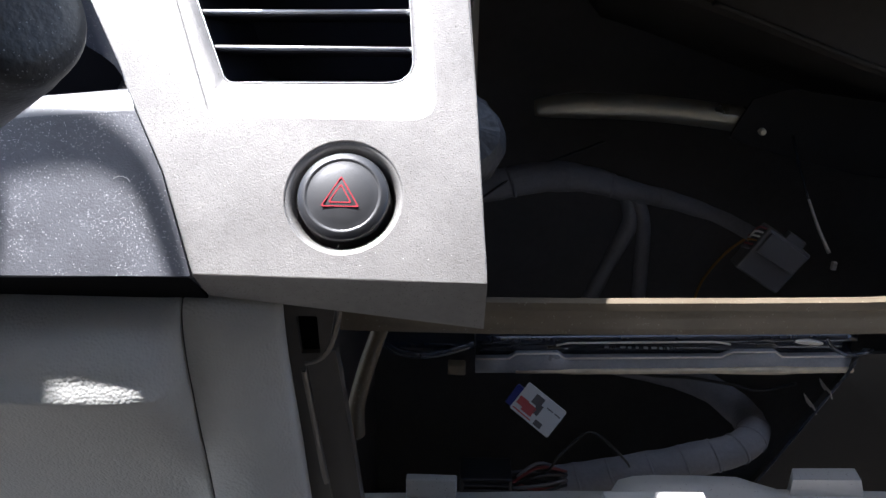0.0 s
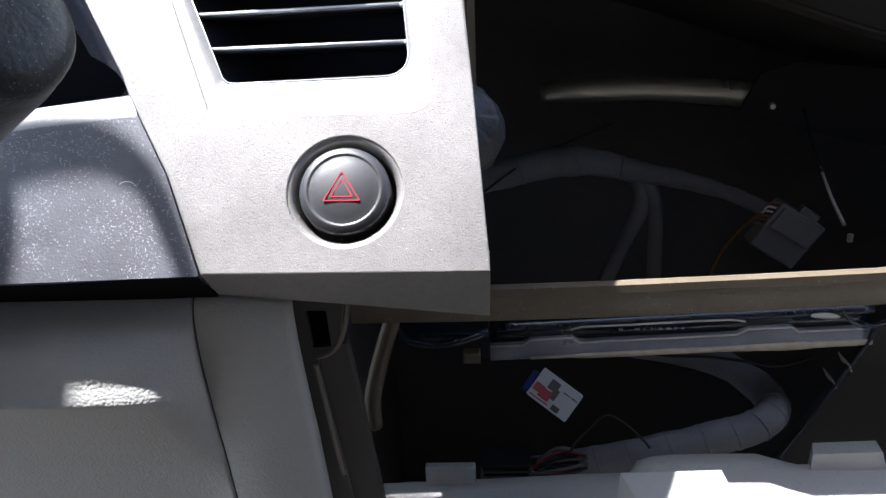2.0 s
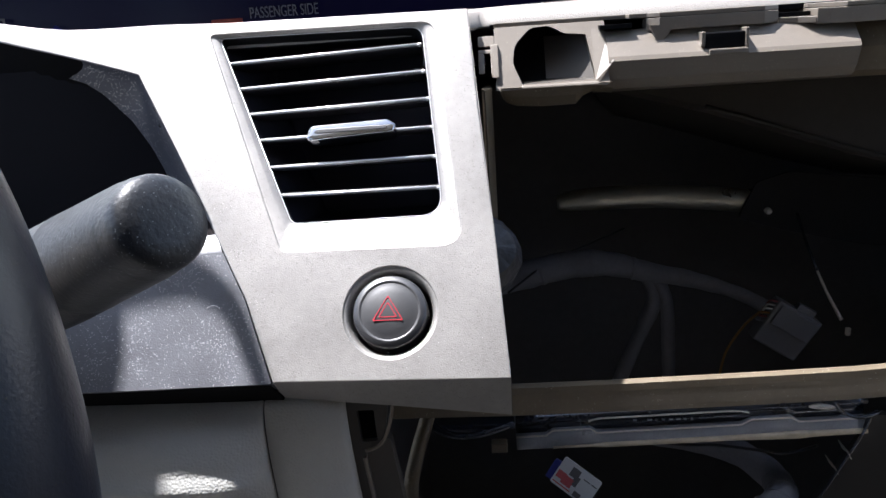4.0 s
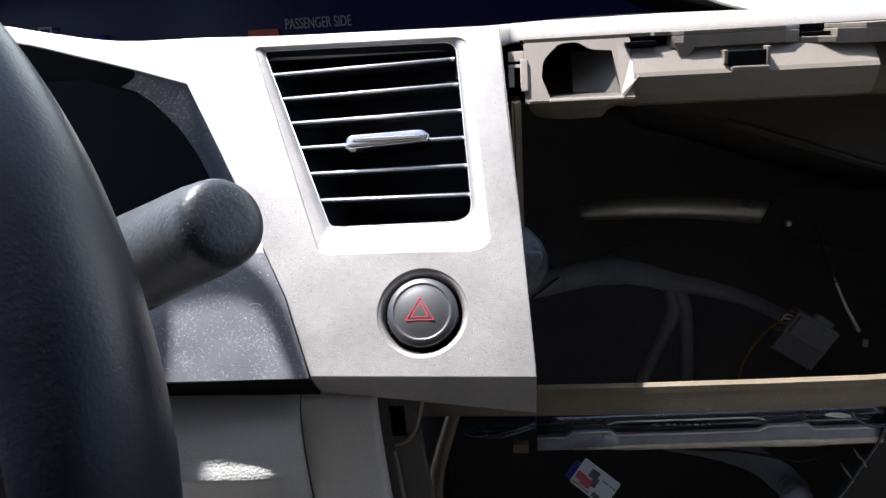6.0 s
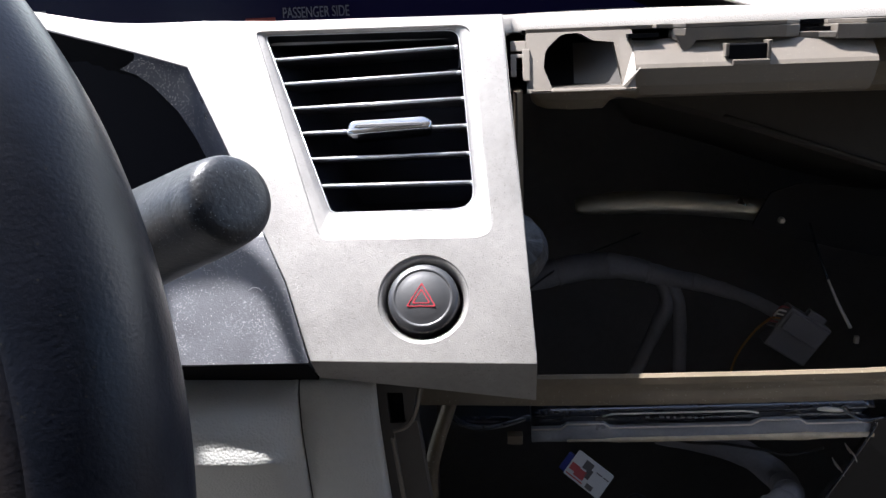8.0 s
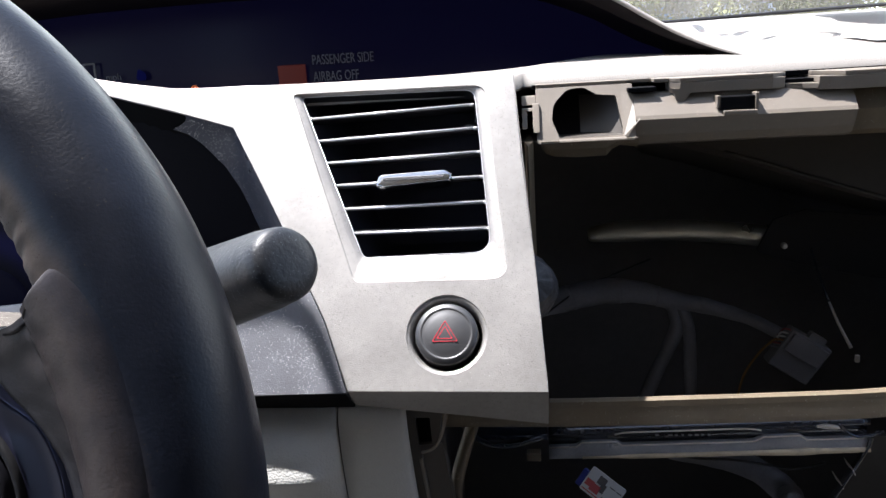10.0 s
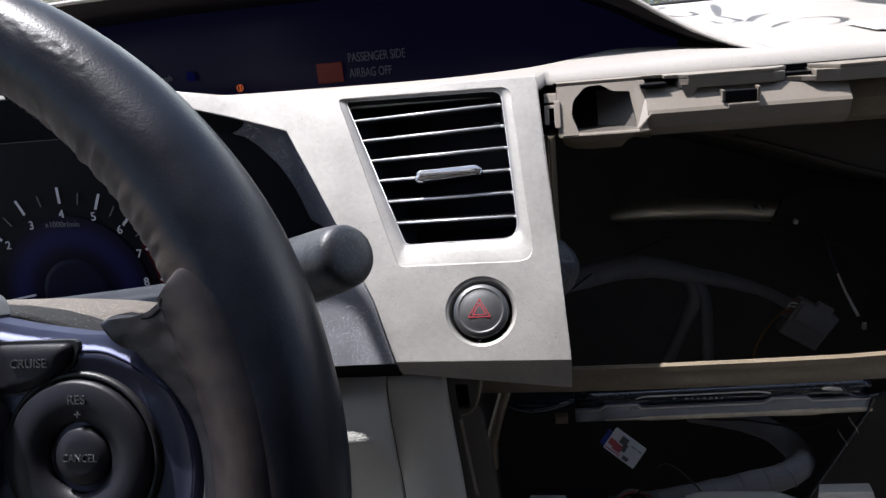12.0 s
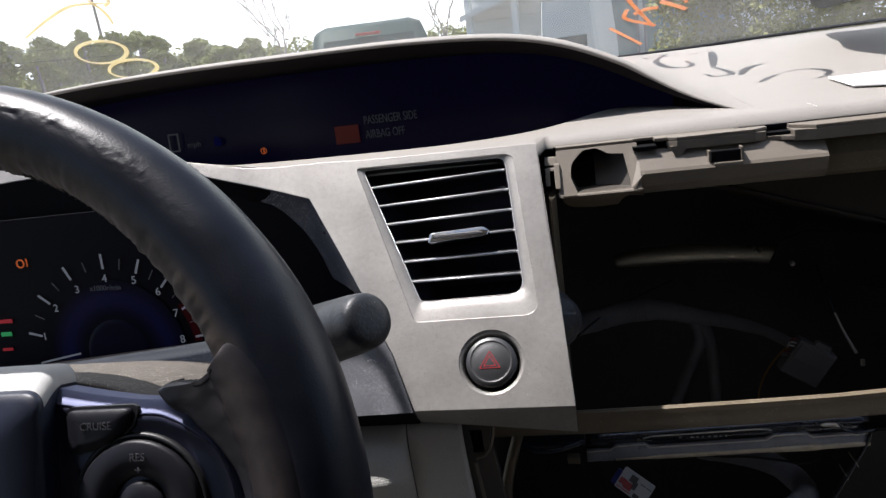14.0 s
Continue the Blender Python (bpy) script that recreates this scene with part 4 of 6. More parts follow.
LOWER = ((0.3640, 0.8760, -0.003, 0.004), (0.3575, 0.8757, -0.002, 0.0042), (0.3550, 0.8750, -0.002, 0.0042), (0.3540, 0.8737, -0.002, 0.0038), (0.3533, 0.8705, -0.001, 0.0015), (0.3530, 0.8683, 0, 0), (0.3540, 0.8670, 0, 0), (0.3640, 0.8670, 0, 0))
bar = part("bracket_channel", loft([bar_ring(UPPER, x, b) for x, b in BAR_X], True), STEEL, bracket, "dark blue-grey steel channel", smooth=True)
flange_bar = part("bracket_flange", loft([bar_ring(LOWER, x, b) for x, b in BAR_X], True), STEEL_FACE, bracket, "blue-grey bare steel flange with raised bosses", smooth=True)
# crest and lower edge: highlights on the steel drawn as pale tubes
part("crest_line", tube([bar_ring(LOWER, x, b)[2] + Vector((0, -0.0004, 0.0002)) for x, b in BAR_X], 0.0006, 6, 1), STEEL_BRIGHT, flange_bar, "bright crest painted as a highlight", smooth=True)
part("lower_edge", tube([bar_ring(LOWER, x, b)[5] + Vector((0, -0.0002, -0.0002)) for x, b in BAR_X if x > 0.05], lambda t: 0.0008 + 0.0009 * min(1.0, max(0.0, t - 0.05) * 4) + 0.0010 * math.exp(-((t - 0.68) / 0.12) ** 2), 8, 1), STEEL_WARM, flange_bar, "warm lower edge painted as a highlight", smooth=True)
part("bar_stub", box((0.016, 0.351, 0.863), (0.0255, 0.358, 0.869), 0.0008), BEIGE_DIM, bracket, "brown stub beside the bar's end")
part("end_loop", tube([(-0.020, 0.356, 0.886), (-0.016, 0.350, 0.8815), (-0.007, 0.347, 0.8785), (0.006, 0.348, 0.8772), (0.018, 0.351, 0.8785), (0.030, 0.355, 0.881)], 0.0021, 10, 6), STEEL, bracket, smooth=True)
# ridge and spot: two more highlights drawn as pale tubes
part("highlight_ridge", tube([(0.074, 0.3556, 0.8805), (0.079, 0.3546, 0.8826), (0.088, 0.3542, 0.8833), (0.12, 0.3542, 0.8845), (0.152, 0.3542, 0.8857), (0.160, 0.3546, 0.8853), (0.166, 0.3556, 0.8838)], 0.0006, 8, 5), STEEL_BRIGHT, bar, "bright ridge painted as a highlight", smooth=True)
part("highlight_spot", tube([(0.199, 0.3546, 0.8872), (0.206, 0.3542, 0.8873), (0.214, 0.3550, 0.8860)], lambda t: 0.0006 + 0.0012 * math.sin(math.pi * min(1, t)), 8, 5), STEEL_BRIGHT, bar, "bright spot painted as a highlight", smooth=True)
part("bracket_tab", loft([[(x, y, z) for y, z in ((0.352, 0.882), (0.352, 0.879), (0.37, 0.879), (0.37, 0.882))] for x in (-0.02, 0.03)], True), STEEL, bracket)
for k, w in enumerate((0.0022, 0.0, 0.0028, 0.0018, 0.0014, 0.0022, 0.0026, 0.0016, 0.0012)):
    if w:
        part("stamped_mark", box((0.1005 + 0.0042 * k, 0.3582, 0.8782), (0.1005 + 0.0042 * k + w, 0.3594, 0.8793), 0.0002), STEEL_FACE, bar)
stay = thing("steel_stay", "dark folded steel stay behind the opening's edge", "stay", at=(0, 0, 0))
part("stay_plate", loft([[(0.2315, 0.352, 0.8815), (0.262, 0.35, 0.885), (0.262, 0.353, 0.885), (0.2315, 0.356, 0.8815)], [(0.228, 0.352, 0.869), (0.3, 0.35, 0.865), (0.3, 0.353, 0.865), (0.228, 0.356, 0.869)],
                         [(0.188, 0.346, 0.80), (0.31, 0.35, 0.78), (0.31, 0.353, 0.78), (0.188, 0.35, 0.80)], [(0.165, 0.344, 0.70), (0.31, 0.35, 0.70), (0.31, 0.353, 0.70), (0.165, 0.348, 0.70)]], True), mat("dull_brown_black_steel", (0.014, 0.013, 0.012), 0.55, blotch=0.3, blotch_size=30), stay)
# edge highlight drawn as a strip of lighter steel
part("stay_edge", tube([(0.2315, 0.351, 0.8815), (0.227, 0.351, 0.868), (0.19, 0.345, 0.803)], 0.0008, 8, 4), STEEL, stay, "edge strip standing in for a highlight")

# ---- wiring and ducts in the hollow ----
def harness(name, pts, radius, material, label, wraps=0, wobble=0.15):
    h = thing(name, label, "wiring", at=(0, 0, 0))
    part("sleeve", tube(pts, radius, 14, 8, True, wobble), material, h, smooth=True)
    line = smooth_line(pts, 8)
    for k in range(wraps):
        i = int((k + 0.6) / wraps * (len(line) - 2))
        t = (line[i + 1] - line[i]).normalized()
        m = frame_of(line[i], t.cross(Vector((0, 0.3, 1))), (t.cross(t.cross(Vector((0, 0.3, 1))))))
        r = radius(i / len(line)) if callable(radius) else radius
        part("tape_edge", lathe([(r * 1.015, -0.0011), (r * 1.05, -0.0008), (r * 1.05, 0.0008), (r * 1.015, 0.0011)], m @ pose(0, 0, 0, 9, 5, 0), 18, False), material, h, smooth=True)
    return h


harness("wiring_loom", [(0.02, 0.48, 0.925), (0.065, 0.49, 0.9325), (0.09, 0.49, 0.935), (0.112, 0.49, 0.9325), (0.135, 0.488, 0.9265), (0.16, 0.48, 0.9235), (0.188, 0.465, 0.918), (0.205, 0.445, 0.913)],
        lambda t: 0.0105 - 0.006 * min(1, max(0, t - 0.25) * 1.6), TAPE, "grey tape-wrapped wiring loom crossing the dark hollow", 5)
harness("wiring_branch", [(0.132, 0.487, 0.927), (0.139, 0.49, 0.905), (0.132, 0.495, 0.88), (0.118, 0.49, 0.85), (0.1, 0.49, 0.8)], 0.0055, TAPE, "dark tape-wrapped wiring branch hanging down")
harness("wiring_branch", [(0.137, 0.487, 0.926), (0.147, 0.488, 0.905), (0.150, 0.49, 0.87), (0.151, 0.49, 0.83), (0.15, 0.49, 0.8)], 0.005, TAPE, "dark tape-wrapped wiring branch hanging down")
amber = thing("amber_wire", "thin amber wire curling beside the connector", "wire", at=(0, 0, 0))
part("wire", tube([(0.213, 0.45, 0.918), (0.207, 0.455, 0.908), (0.196, 0.462, 0.892), (0.186, 0.468, 0.868), (0.182, 0.47, 0.84)], 0.0009, 8, 8), YELLOW, amber, smooth=True)
plug = thing("wiring_connector", "grey multi-pin connector with loose wires", "connector", at=(0, 0, 0))
CM = frame_of((0.2145, 0.43, 0.9055), (0.028, 0, -0.018), (0.015, 0, 0.034))
part("connector_body", box((-0.0165, -0.019, -0.008), (0.0165, 0.012, 0.004), 0.0012, CM), CONNECTOR, plug)
part("connector_lid", box((-0.0145, -0.004, 0.004), (0.0145, 0.010, 0.0062), 0.0006, CM), CONNECTOR, plug)
part("connector_latch", box((-0.004, 0.0115, -0.002), (0.009, 0.0165, 0.003), 0.0006, CM), CONNECTOR, plug)
for k, mt in enumerate((WIRE_RED, WIRE_WHITE, WIRE_WHITE, YELLOW, WIRE_RED, TAPE)):
    a = CM @ Vector((-0.0165, 0.010 - 0.003 * k, 0.001))
    part("wire", tube([(0.203, 0.445, 0.9135), (0.2, 0.437, 0.915 - 0.001 * k), (a.x - 0.005, a.y, a.z + 0.001), a], 0.0007, 6, 6), mt, plug, smooth=True)

pipe = thing("cross_beam", "pale metal cross beam deep in the hollow", "beam", at=(0, 0, 0))
part("beam_tube", tube([(0.070, 0.512, 0.977), (0.10, 0.51, 0.9795), (0.15, 0.51, 0.9785), (0.21, 0.51, 0.972), (0.3, 0.52, 0.956), (0.46, 0.53, 0.935)], lambda t: 0.0050 + 0.0038 * min(1, t * 5) ** 0.6, 20, 6), DUCT, pipe, smooth=True)
part("beam_nut", lathe([(0.001, 0.005), (0.0018, 0.005), (0.0024, 0.004), (0.0024, 0)], frame_of((0.2205, 0.4985, 0.967), (1, 0, 0), (0, 0, 1)), 6), STEEL_BRIGHT, pipe)
# plate added to hide the beam where it fades into the dark
part("beam_shade_plate", sheet(fillet([Vector(p) for p in ((0.200, 0.962), (0.212, 0.988), (0.235, 0.995), (0.47, 0.965), (0.47, 0.92), (0.29, 0.938), (0.232, 0.952))], 0.003, 3), frame_of((0, 0.4985, 0), (1, 0, 0), (0, 0, 1)), 0.002, bevel=0.0004), mat("dull_black_shade_plate", (0.012, 0.0115, 0.0115), 0.7, blotch=0.4, blotch_size=20, spec=0.3), pipe, "added black plate hiding the beam's dim far end")
rod = thing("steel_rod", "thin bright steel rod slanting through the hollow", "rod", at=(0, 0, 0))
part("rod_bar", tube([(0.2445, 0.464, 0.931), (0.249, 0.455, 0.9165), (0.255, 0.445, 0.9015)], lambda t: 0.0008 + 0.0005 * t, 10, 4), STEEL_BRIGHT, rod, smooth=True)
# same rod in a darker steel where it dims towards the top
part("rod_top", tube([(0.2385, 0.49, 0.966), (0.2405, 0.478, 0.95), (0.2445, 0.464, 0.931)], 0.0009, 10, 4), STEEL, rod, "upper end, its dimness put into a darker steel", smooth=True)
part("rod_clip", box((0.2585, 0.444, 0.890), (0.2615, 0.447, 0.8955), 0.0006), STEEL_BRIGHT, rod)
black_wire = thing("black_wire", "thin black wire across the loom", "wire", at=(0, 0, 0))
part("wire", tube([(0.03, 0.46, 0.925), (0.06, 0.485, 0.938), (0.09, 0.5, 0.946), (0.12, 0.51, 0.955)], 0.0009, 6, 6), BLACK, black_wire, smooth=True)

loop = thing("steel_loop", "small bent steel loop at the end of the bracket", "clip", at=(0, 0, 0))
part("loop_wire", tube([(0.204, 0.335, 0.900), (0.208, 0.335, 0.895), (0.216, 0.335, 0.891), (0.226, 0.336, 0.892), (0.234, 0.345, 0.889), (0.234, 0.352, 0.8845)], 0.001, 8, 6), STEEL, loop, smooth=True)
for x, z in ((0.2215, 0.8580), (0.2150, 0.8480)):
    clip = thing("spring_clip", "small bright spring clip beside the folded steel stay", "clip", "spring clips", at=(0, 0, 0))
    part("clip_leaf", loft([[Vector((x - u * 0.35, y, z + u * 0.45 + v)) for u, v in ((-0.0034, -0.0011), (0.003, 0.0008), (0.0028, 0.0016), (-0.0036, -0.0002))] for y in (0.349, 0.362)], True), STEEL_BRIGHT, clip)
under_wire = thing("black_wire", "thin black wire running under the steel bracket", "wire", at=(0, 0, 0))
part("wire", tube([(0.090, 0.362, 0.868), (0.127, 0.36, 0.861), (0.149, 0.36, 0.860), (0.174, 0.36, 0.856), (0.189, 0.36, 0.853), (0.21, 0.365, 0.855)], 0.0009, 6, 6), BLACK, under_wire, smooth=True)
arc_wire = thing("black_wire", "thin dark wire arching beside the white label", "wire", at=(0, 0, 0))
part("wire", tube([(0.060, 0.336, 0.806), (0.072, 0.335, 0.815), (0.076, 0.335, 0.823), (0.083, 0.335, 0.832), (0.091, 0.335, 0.840), (0.100, 0.335, 0.836), (0.113, 0.336, 0.822), (0.118, 0.342, 0.812)], 0.0007, 6, 6), BLACK, arc_wire, smooth=True)

foam = thing("foam_wrapped_duct", "grey foam-wrapped duct end behind the trim's edge", "duct", at=(0, 0, 0))
roll = lathe([(0.001, -0.043), (0.012, -0.042), (0.017, -0.037), (0.0192, -0.028), (0.0184, -0.021), (0.0205, -0.012), (0.0205, -0.002), (0.0190, 0.006), (0.0203, 0.014), (0.0195, 0.024), (0.017, 0.033), (0.012, 0.040), (0.001, 0.042)],
                        frame_of((0.0084, 0.292, 1.000), (1, 0, 0), (0, 0.85, -0.5)) @ pose(0, 0, 0, 90, 0, 20), 40)
roll_centre = Vector((0.0084, 0.292, 1.000))
for v in roll.verts:
    fold_d = v.co - roll_centre
    v.co += fold_d.normalized() * 0.0022 * (noise.noise(v.co * 70) + 0.6 * abs(noise.noise(v.co * 170)))
part("foam_roll", roll, FOAM, foam)

hose = thing("corrugated_hose", "grey tape-wrapped hose bending under the bracket", "hose", at=(0, 0, 0))
hp = [(0.080, 0.345, 0.7995), (0.10, 0.345, 0.803), (0.13, 0.345, 0.8105), (0.155, 0.346, 0.8165), (0.176, 0.349, 0.821), (0.1885, 0.358, 0.8235), (0.1935, 0.374, 0.8215), (0.192, 0.395, 0.819), (0.181, 0.418, 0.8185), (0.163, 0.44, 0.814), (0.13, 0.46, 0.81)]
part("hose_sleeve", tube(hp, 0.0092, 18, 10, True, 0.08), TAPE, hose, smooth=True)
line = smooth_line(hp, 10)
for k in range(9):
    i = 6 + k * 7
    if i < len(line) - 2:
        t = (line[i + 1] - line[i]).normalized()
        m = frame_of(line[i], t.cross(Vector((0, 0.2, 1))), t.cross(t.cross(Vector((0, 0.2, 1)))))
        part("tape_edge", lathe([(0.0092, -0.0008), (0.0096, -0.0006), (0.0096, 0.0006), (0.0092, 0.0008)], m @ pose(0, 0, 0, 8, 0, 0), 20, False), TAPE, hose, smooth=True)
bunch = thing("wire_bunch", "bunch of thin dark wires entering the hose", "wiring", at=(0, 0, 0))
for k in range(10):
    a, r = k * 0.63, 0.0045
    part("wire", tube([(0.083, 0.341 + r * math.cos(a), 0.804 + r * math.sin(a)), (0.066, 0.336 + 1.6 * r * math.cos(a + 0.5), 0.808 + 1.9 * r * math.sin(a + 0.5)), (0.050, 0.333 + 0.8 * r * math.cos(a), 0.807 + 0.0012 * (k - 5))], 0.0009, 6, 5),
         (BLACK, TAPE, WIRE_RED, BLACK, TAPE_DARK)[k % 5], bunch, smooth=True)
plug2 = thing("black_connector", "black ribbed connector at the end of the wire bunch", "connector", at=(0, 0, 0))
part("connector_body", box((0.024, 0.326, 0.7995), (0.052, 0.345, 0.8145), 0.001), BLACK, plug2)
for k in range(4):
    part("connector_rib", box((0.026, 0.3245, 0.802 + 0.003 * k), (0.050, 0.3265, 0.803 + 0.003 * k), 0.0002), BLACK, plug2)

tag = thing("label_tag", "white printed label on a blue plug, hanging under the bracket", "label", at=(0, 0, 0))
TM = frame_of((0.0642, 0.337, 0.8520), (0.020, -0.010, -0.012), (0.010, 0.008, 0.017))
part("tag_card", sheet(fillet([Vector(p) for p in ((-0.0125, -0.0085), (0.0125, -0.0085), (0.0125, 0.0085), (-0.0125, 0.0085))], 0.001, 3), TM, 0.004, bevel=0.0003), CARD, tag)
for x0, y0, x1, y1, mt in ((-0.0055, 0.001, 0.0, 0.0065, CARD_INK), (-0.002, -0.003, 0.0015, 0.003, CARD_INK), (-0.0075, -0.0055, -0.001, 0.0, CARD_RED), (-0.0115, -0.004, -0.006, 0.0005, CARD_RED),
                           (0.002, -0.0075, 0.0065, -0.0045, CARD_INK), (0.003, 0.0035, 0.007, 0.0042, CARD_INK), (0.008, 0.0035, 0.0115, 0.0042, CARD_INK), (-0.0115, -0.0072, 0.0, -0.0065, CARD_RED)):
    part("tag_print", box((x0, y0, -0.0002), (x1, y1, 0.00025), 0.0, TM), mt, tag)
part("blue_plug", box((-0.0165, -0.008, -0.010), (-0.0095, 0.004, -0.001), 0.0008, TM), BLUE, tag)
tube_small = thing("bent_pipe", "brown beige bent pipe behind the opening's frame", "pipe", at=(0, 0, 0))
part("pipe_skin", tube([(-0.008, 0.30, 0.945), (-0.0132, 0.297, 0.922), (-0.0205, 0.297, 0.899), (-0.0255, 0.297, 0.879), (-0.0262, 0.299, 0.862)], lambda t: 0.0036 + 0.0006 * t, 14, 8), BEIGE_DIM, tube_small, smooth=True)

bezel = thing("lower_bezel", "pale grey moulded bezel along the bottom of the opening", "bezel", at=(0, 0, 0))
BEZEL = ((-0.023, 0.833), (0.03, 0.8355), (0.075, 0.838), (0.0955, 0.8386), (0.0985, 0.8455), (0.105, 0.8478), (0.1145, 0.8488), (0.132, 0.8492), (0.153, 0.849), (0.1635, 0.8455), (0.173, 0.8425), (0.27, 0.8435), (0.36, 0.847))
part("bezel_bar", loft([[Vector((x, y, z + dz)) for y, dz in ((0.2925, -0.03), (0.2925, -0.001), (0.2915, 0.0), (0.285, -0.0008), (0.275, -0.0022), (0.2655, -0.0036), (0.2575, -0.0046), (0.2495, -0.0055), (0.2475, -0.0075), (0.247, -0.03))] for x, z in BEZEL], True), PALE, bezel, smooth=True)
part("bezel_step", soften(loft([[Vector(p) for p in ((0.087, 0.2450, 0.835), (0.1305, 0.2450, 0.835), (0.1305, 0.2680, 0.835), (0.0845, 0.2680, 0.835))], [Vector(p) for p in ((0.0905, 0.2460, 0.8585), (0.1300, 0.2460, 0.8590), (0.1285, 0.2668, 0.8602), (0.0852, 0.2660, 0.8595))]], True), 0.0009, 2), PALE, bezel)
part("bezel_tab", box((-0.002, 0.2885, 0.815), (0.022, 0.2930, 0.8445), 0.0008), PALE, bezel)
part("bezel_tab", soften(loft([[Vector(p) for p in ((0.1775, 0.2865, 0.828), (0.2165, 0.2865, 0.828), (0.2165, 0.297, 0.828), (0.1805, 0.297, 0.828))], [Vector(p) for p in ((0.1778, 0.2885, 0.8505), (0.2090, 0.2885, 0.8515), (0.2100, 0.297, 0.8515), (0.1810, 0.297, 0.8505))]], True), 0.001, 2), PALE, bezel)

# ---- dials ----
dials = thing("instrument_cluster", "dark instrument cluster with a lit rev counter and blue glow", "gauge", at=(0, 0, 0))
DM = frame_of((-0.310, 0.312, 0.994), (1, 0, 0), (0, 0.05, 1))
face = part("dial_face", sheet(fillet([Vector(p) for p in ((-0.2, -0.05), (0.19, -0.05), (0.19, 0.094), (0.15, 0.108), (-0.15, 0.108), (-0.2, 0.09))], 0.01), DM, 0.004), DIALFACE, dials)
for step in range(16):
    r0 = 0.024 + 0.002 * step
    k = math.exp(-((r0 - 0.041) / 0.0085) ** 2)
    part("blue_ring", sheet(circle(0, 0, r0 + 0.002, 60), DM @ Matrix.Translation((0, 0, 0.0012)), 0.0005, [circle(0, 0, r0, 60)]), mat("blue_dial_glow", (0.001 + 0.004 * k, 0.001 + 0.004 * k, 0.004 + 0.028 * k), 0.5, spec=0.1, emit=0.11), dials, "blue glowing ring")
part("dial_hub", lathe([(0.026, 0.0005), (0.0255, 0.0016), (0.022, 0.0018), (0.001, 0.0018)], DM, 40), mat("dark_blue_dial_centre", (0.002, 0.002, 0.008), 0.6, spec=0.1, emit=0.16), dials, smooth=True)
for k in range(29):
    v = k / 4 + 1
    ang = radians(np.interp(v, range(1, 9), (165, 140.2, 115.4, 89.6, 66.3, 47, 27.3, 7.2)))
    major = k % 4 == 0
    if not major and k % 2:
        continue
    r0, r1, w = (0.0610, 0.0762, 0.0008) if major else (0.065, 0.073, 0.0003)
    tm = DM @ Matrix.Rotation(ang, 4, "Z")
    part("dial_tick", box((r0 + 0.004 if major else r0, -w, 0.001), (r1, w, 0.0016), 0, tm), LIT_WHITE if major else LIT_DIM, dials)
    if major:
        n = round(v)
        rd = (0.0645, 0.0612, 0.0585, 0.0598, 0.0618, 0.0630, 0.0612, 0.0566)[n - 1] - 0.0022
        words(str(n), 0.0084, DM @ Matrix.Translation((rd * math.cos(ang), rd * math.sin(ang), 0.0018)), LIT_WHITE, dials, "dial_number")
words("x1000r/min", 0.0056, DM @ Matrix.Translation((-0.0005, 0.0505, 0.0018)) @ pose(0, 0, 0, 0, 0, -2), LIT_DIM, dials, "dial_unit")
part("red_band", sheet(circle(0, 0, 0.0690, 14, 4, 31) + circle(0, 0, 0.0635, 14, 4, 31)[::-1], DM @ Matrix.Translation((0, 0, 0.0009)), 0.0004), mat("dim_red_band_glow", (0.022, 0.001, 0.002), 0.6, spec=0.1, emit=0.2), dials, "red band of the rev counter")
part("needle", box((0.0, -0.0007, 0.0), (0.036, 0.0007, 0.001), 0.0002, DM @ Matrix.Translation((-0.0306, 0.0018, 0.004)) @ Matrix.Rotation(radians(189), 4, "Z")), LIT_WHITE, dials, "white needle")
part("warning_light", sheet(circle(-0.0675, 0.0745, 0.0035, 20), DM @ Matrix.Translation((0, 0, 0.0013)), 0.0004, [circle(-0.0675, 0.0745, 0.0024, 16)]), LIT_AMBER, dials, "amber steering warning ring")
part("warning_light", box((-0.0622, 0.0715, 0.001), (-0.0614, 0.078, 0.0014), 0, DM), LIT_AMBER, dials, "amber exclamation bar")
part("warning_light", box((-0.098, 0.029, 0.001), (-0.086, 0.032, 0.0014), 0, DM), LIT_RED, dials, "red bar light")
part("warning_light", box((-0.0985, 0.0185, 0.001), (-0.089, 0.022, 0.0014), 0.0004, DM), LIT_GREEN, dials, "green bar light")
part("warning_light", box((-0.1, 0.0068, 0.001), (-0.091, 0.009, 0.0014), 0, DM), LIT_RED, dials, "red bar light")
part("warning_light", sheet([(0.0870, 0.0098), (0.0925, 0.0098), (0.0900, 0.0148)], DM @ Matrix.Translation((0, 0, 0.0013)), 0.0004), LIT_RED, dials, "red triangle light")


# ---- upper display ----
display = thing("upper_display", "dark upper display with faint lit messages", "display", at=(0, 0, 0))
part("screen", loft([[Vector((x, 0.552 + 0.01 * (x + 0.2) ** 2, 1.090)), Vector((x, 0.556 + 0.01 * (x + 0.2) ** 2, 1.192))] for x in (-0.6, -0.4, -0.2, -0.1, 0.0)] + [[Vector((0.05, 0.553, 1.09)), Vector((0.05, 0.557, 1.168))], [Vector((0.10, 0.553, 1.09)), Vector((0.10, 0.556, 1.142))], [Vector((0.135, 0.553, 1.09)), Vector((0.135, 0.555, 1.124))]], False), GLOSS, display, smooth=True)
SM = frame_of((0, 0.5485, 0), (1, 0, 0), (0, 0, 1))
words("PASSENGER SIDE", 0.0118, SM @ Matrix.Translation((-0.160, 1.1305, 0)), LIT_DIM, display, "screen_message", align="LEFT", stretch=0.62)
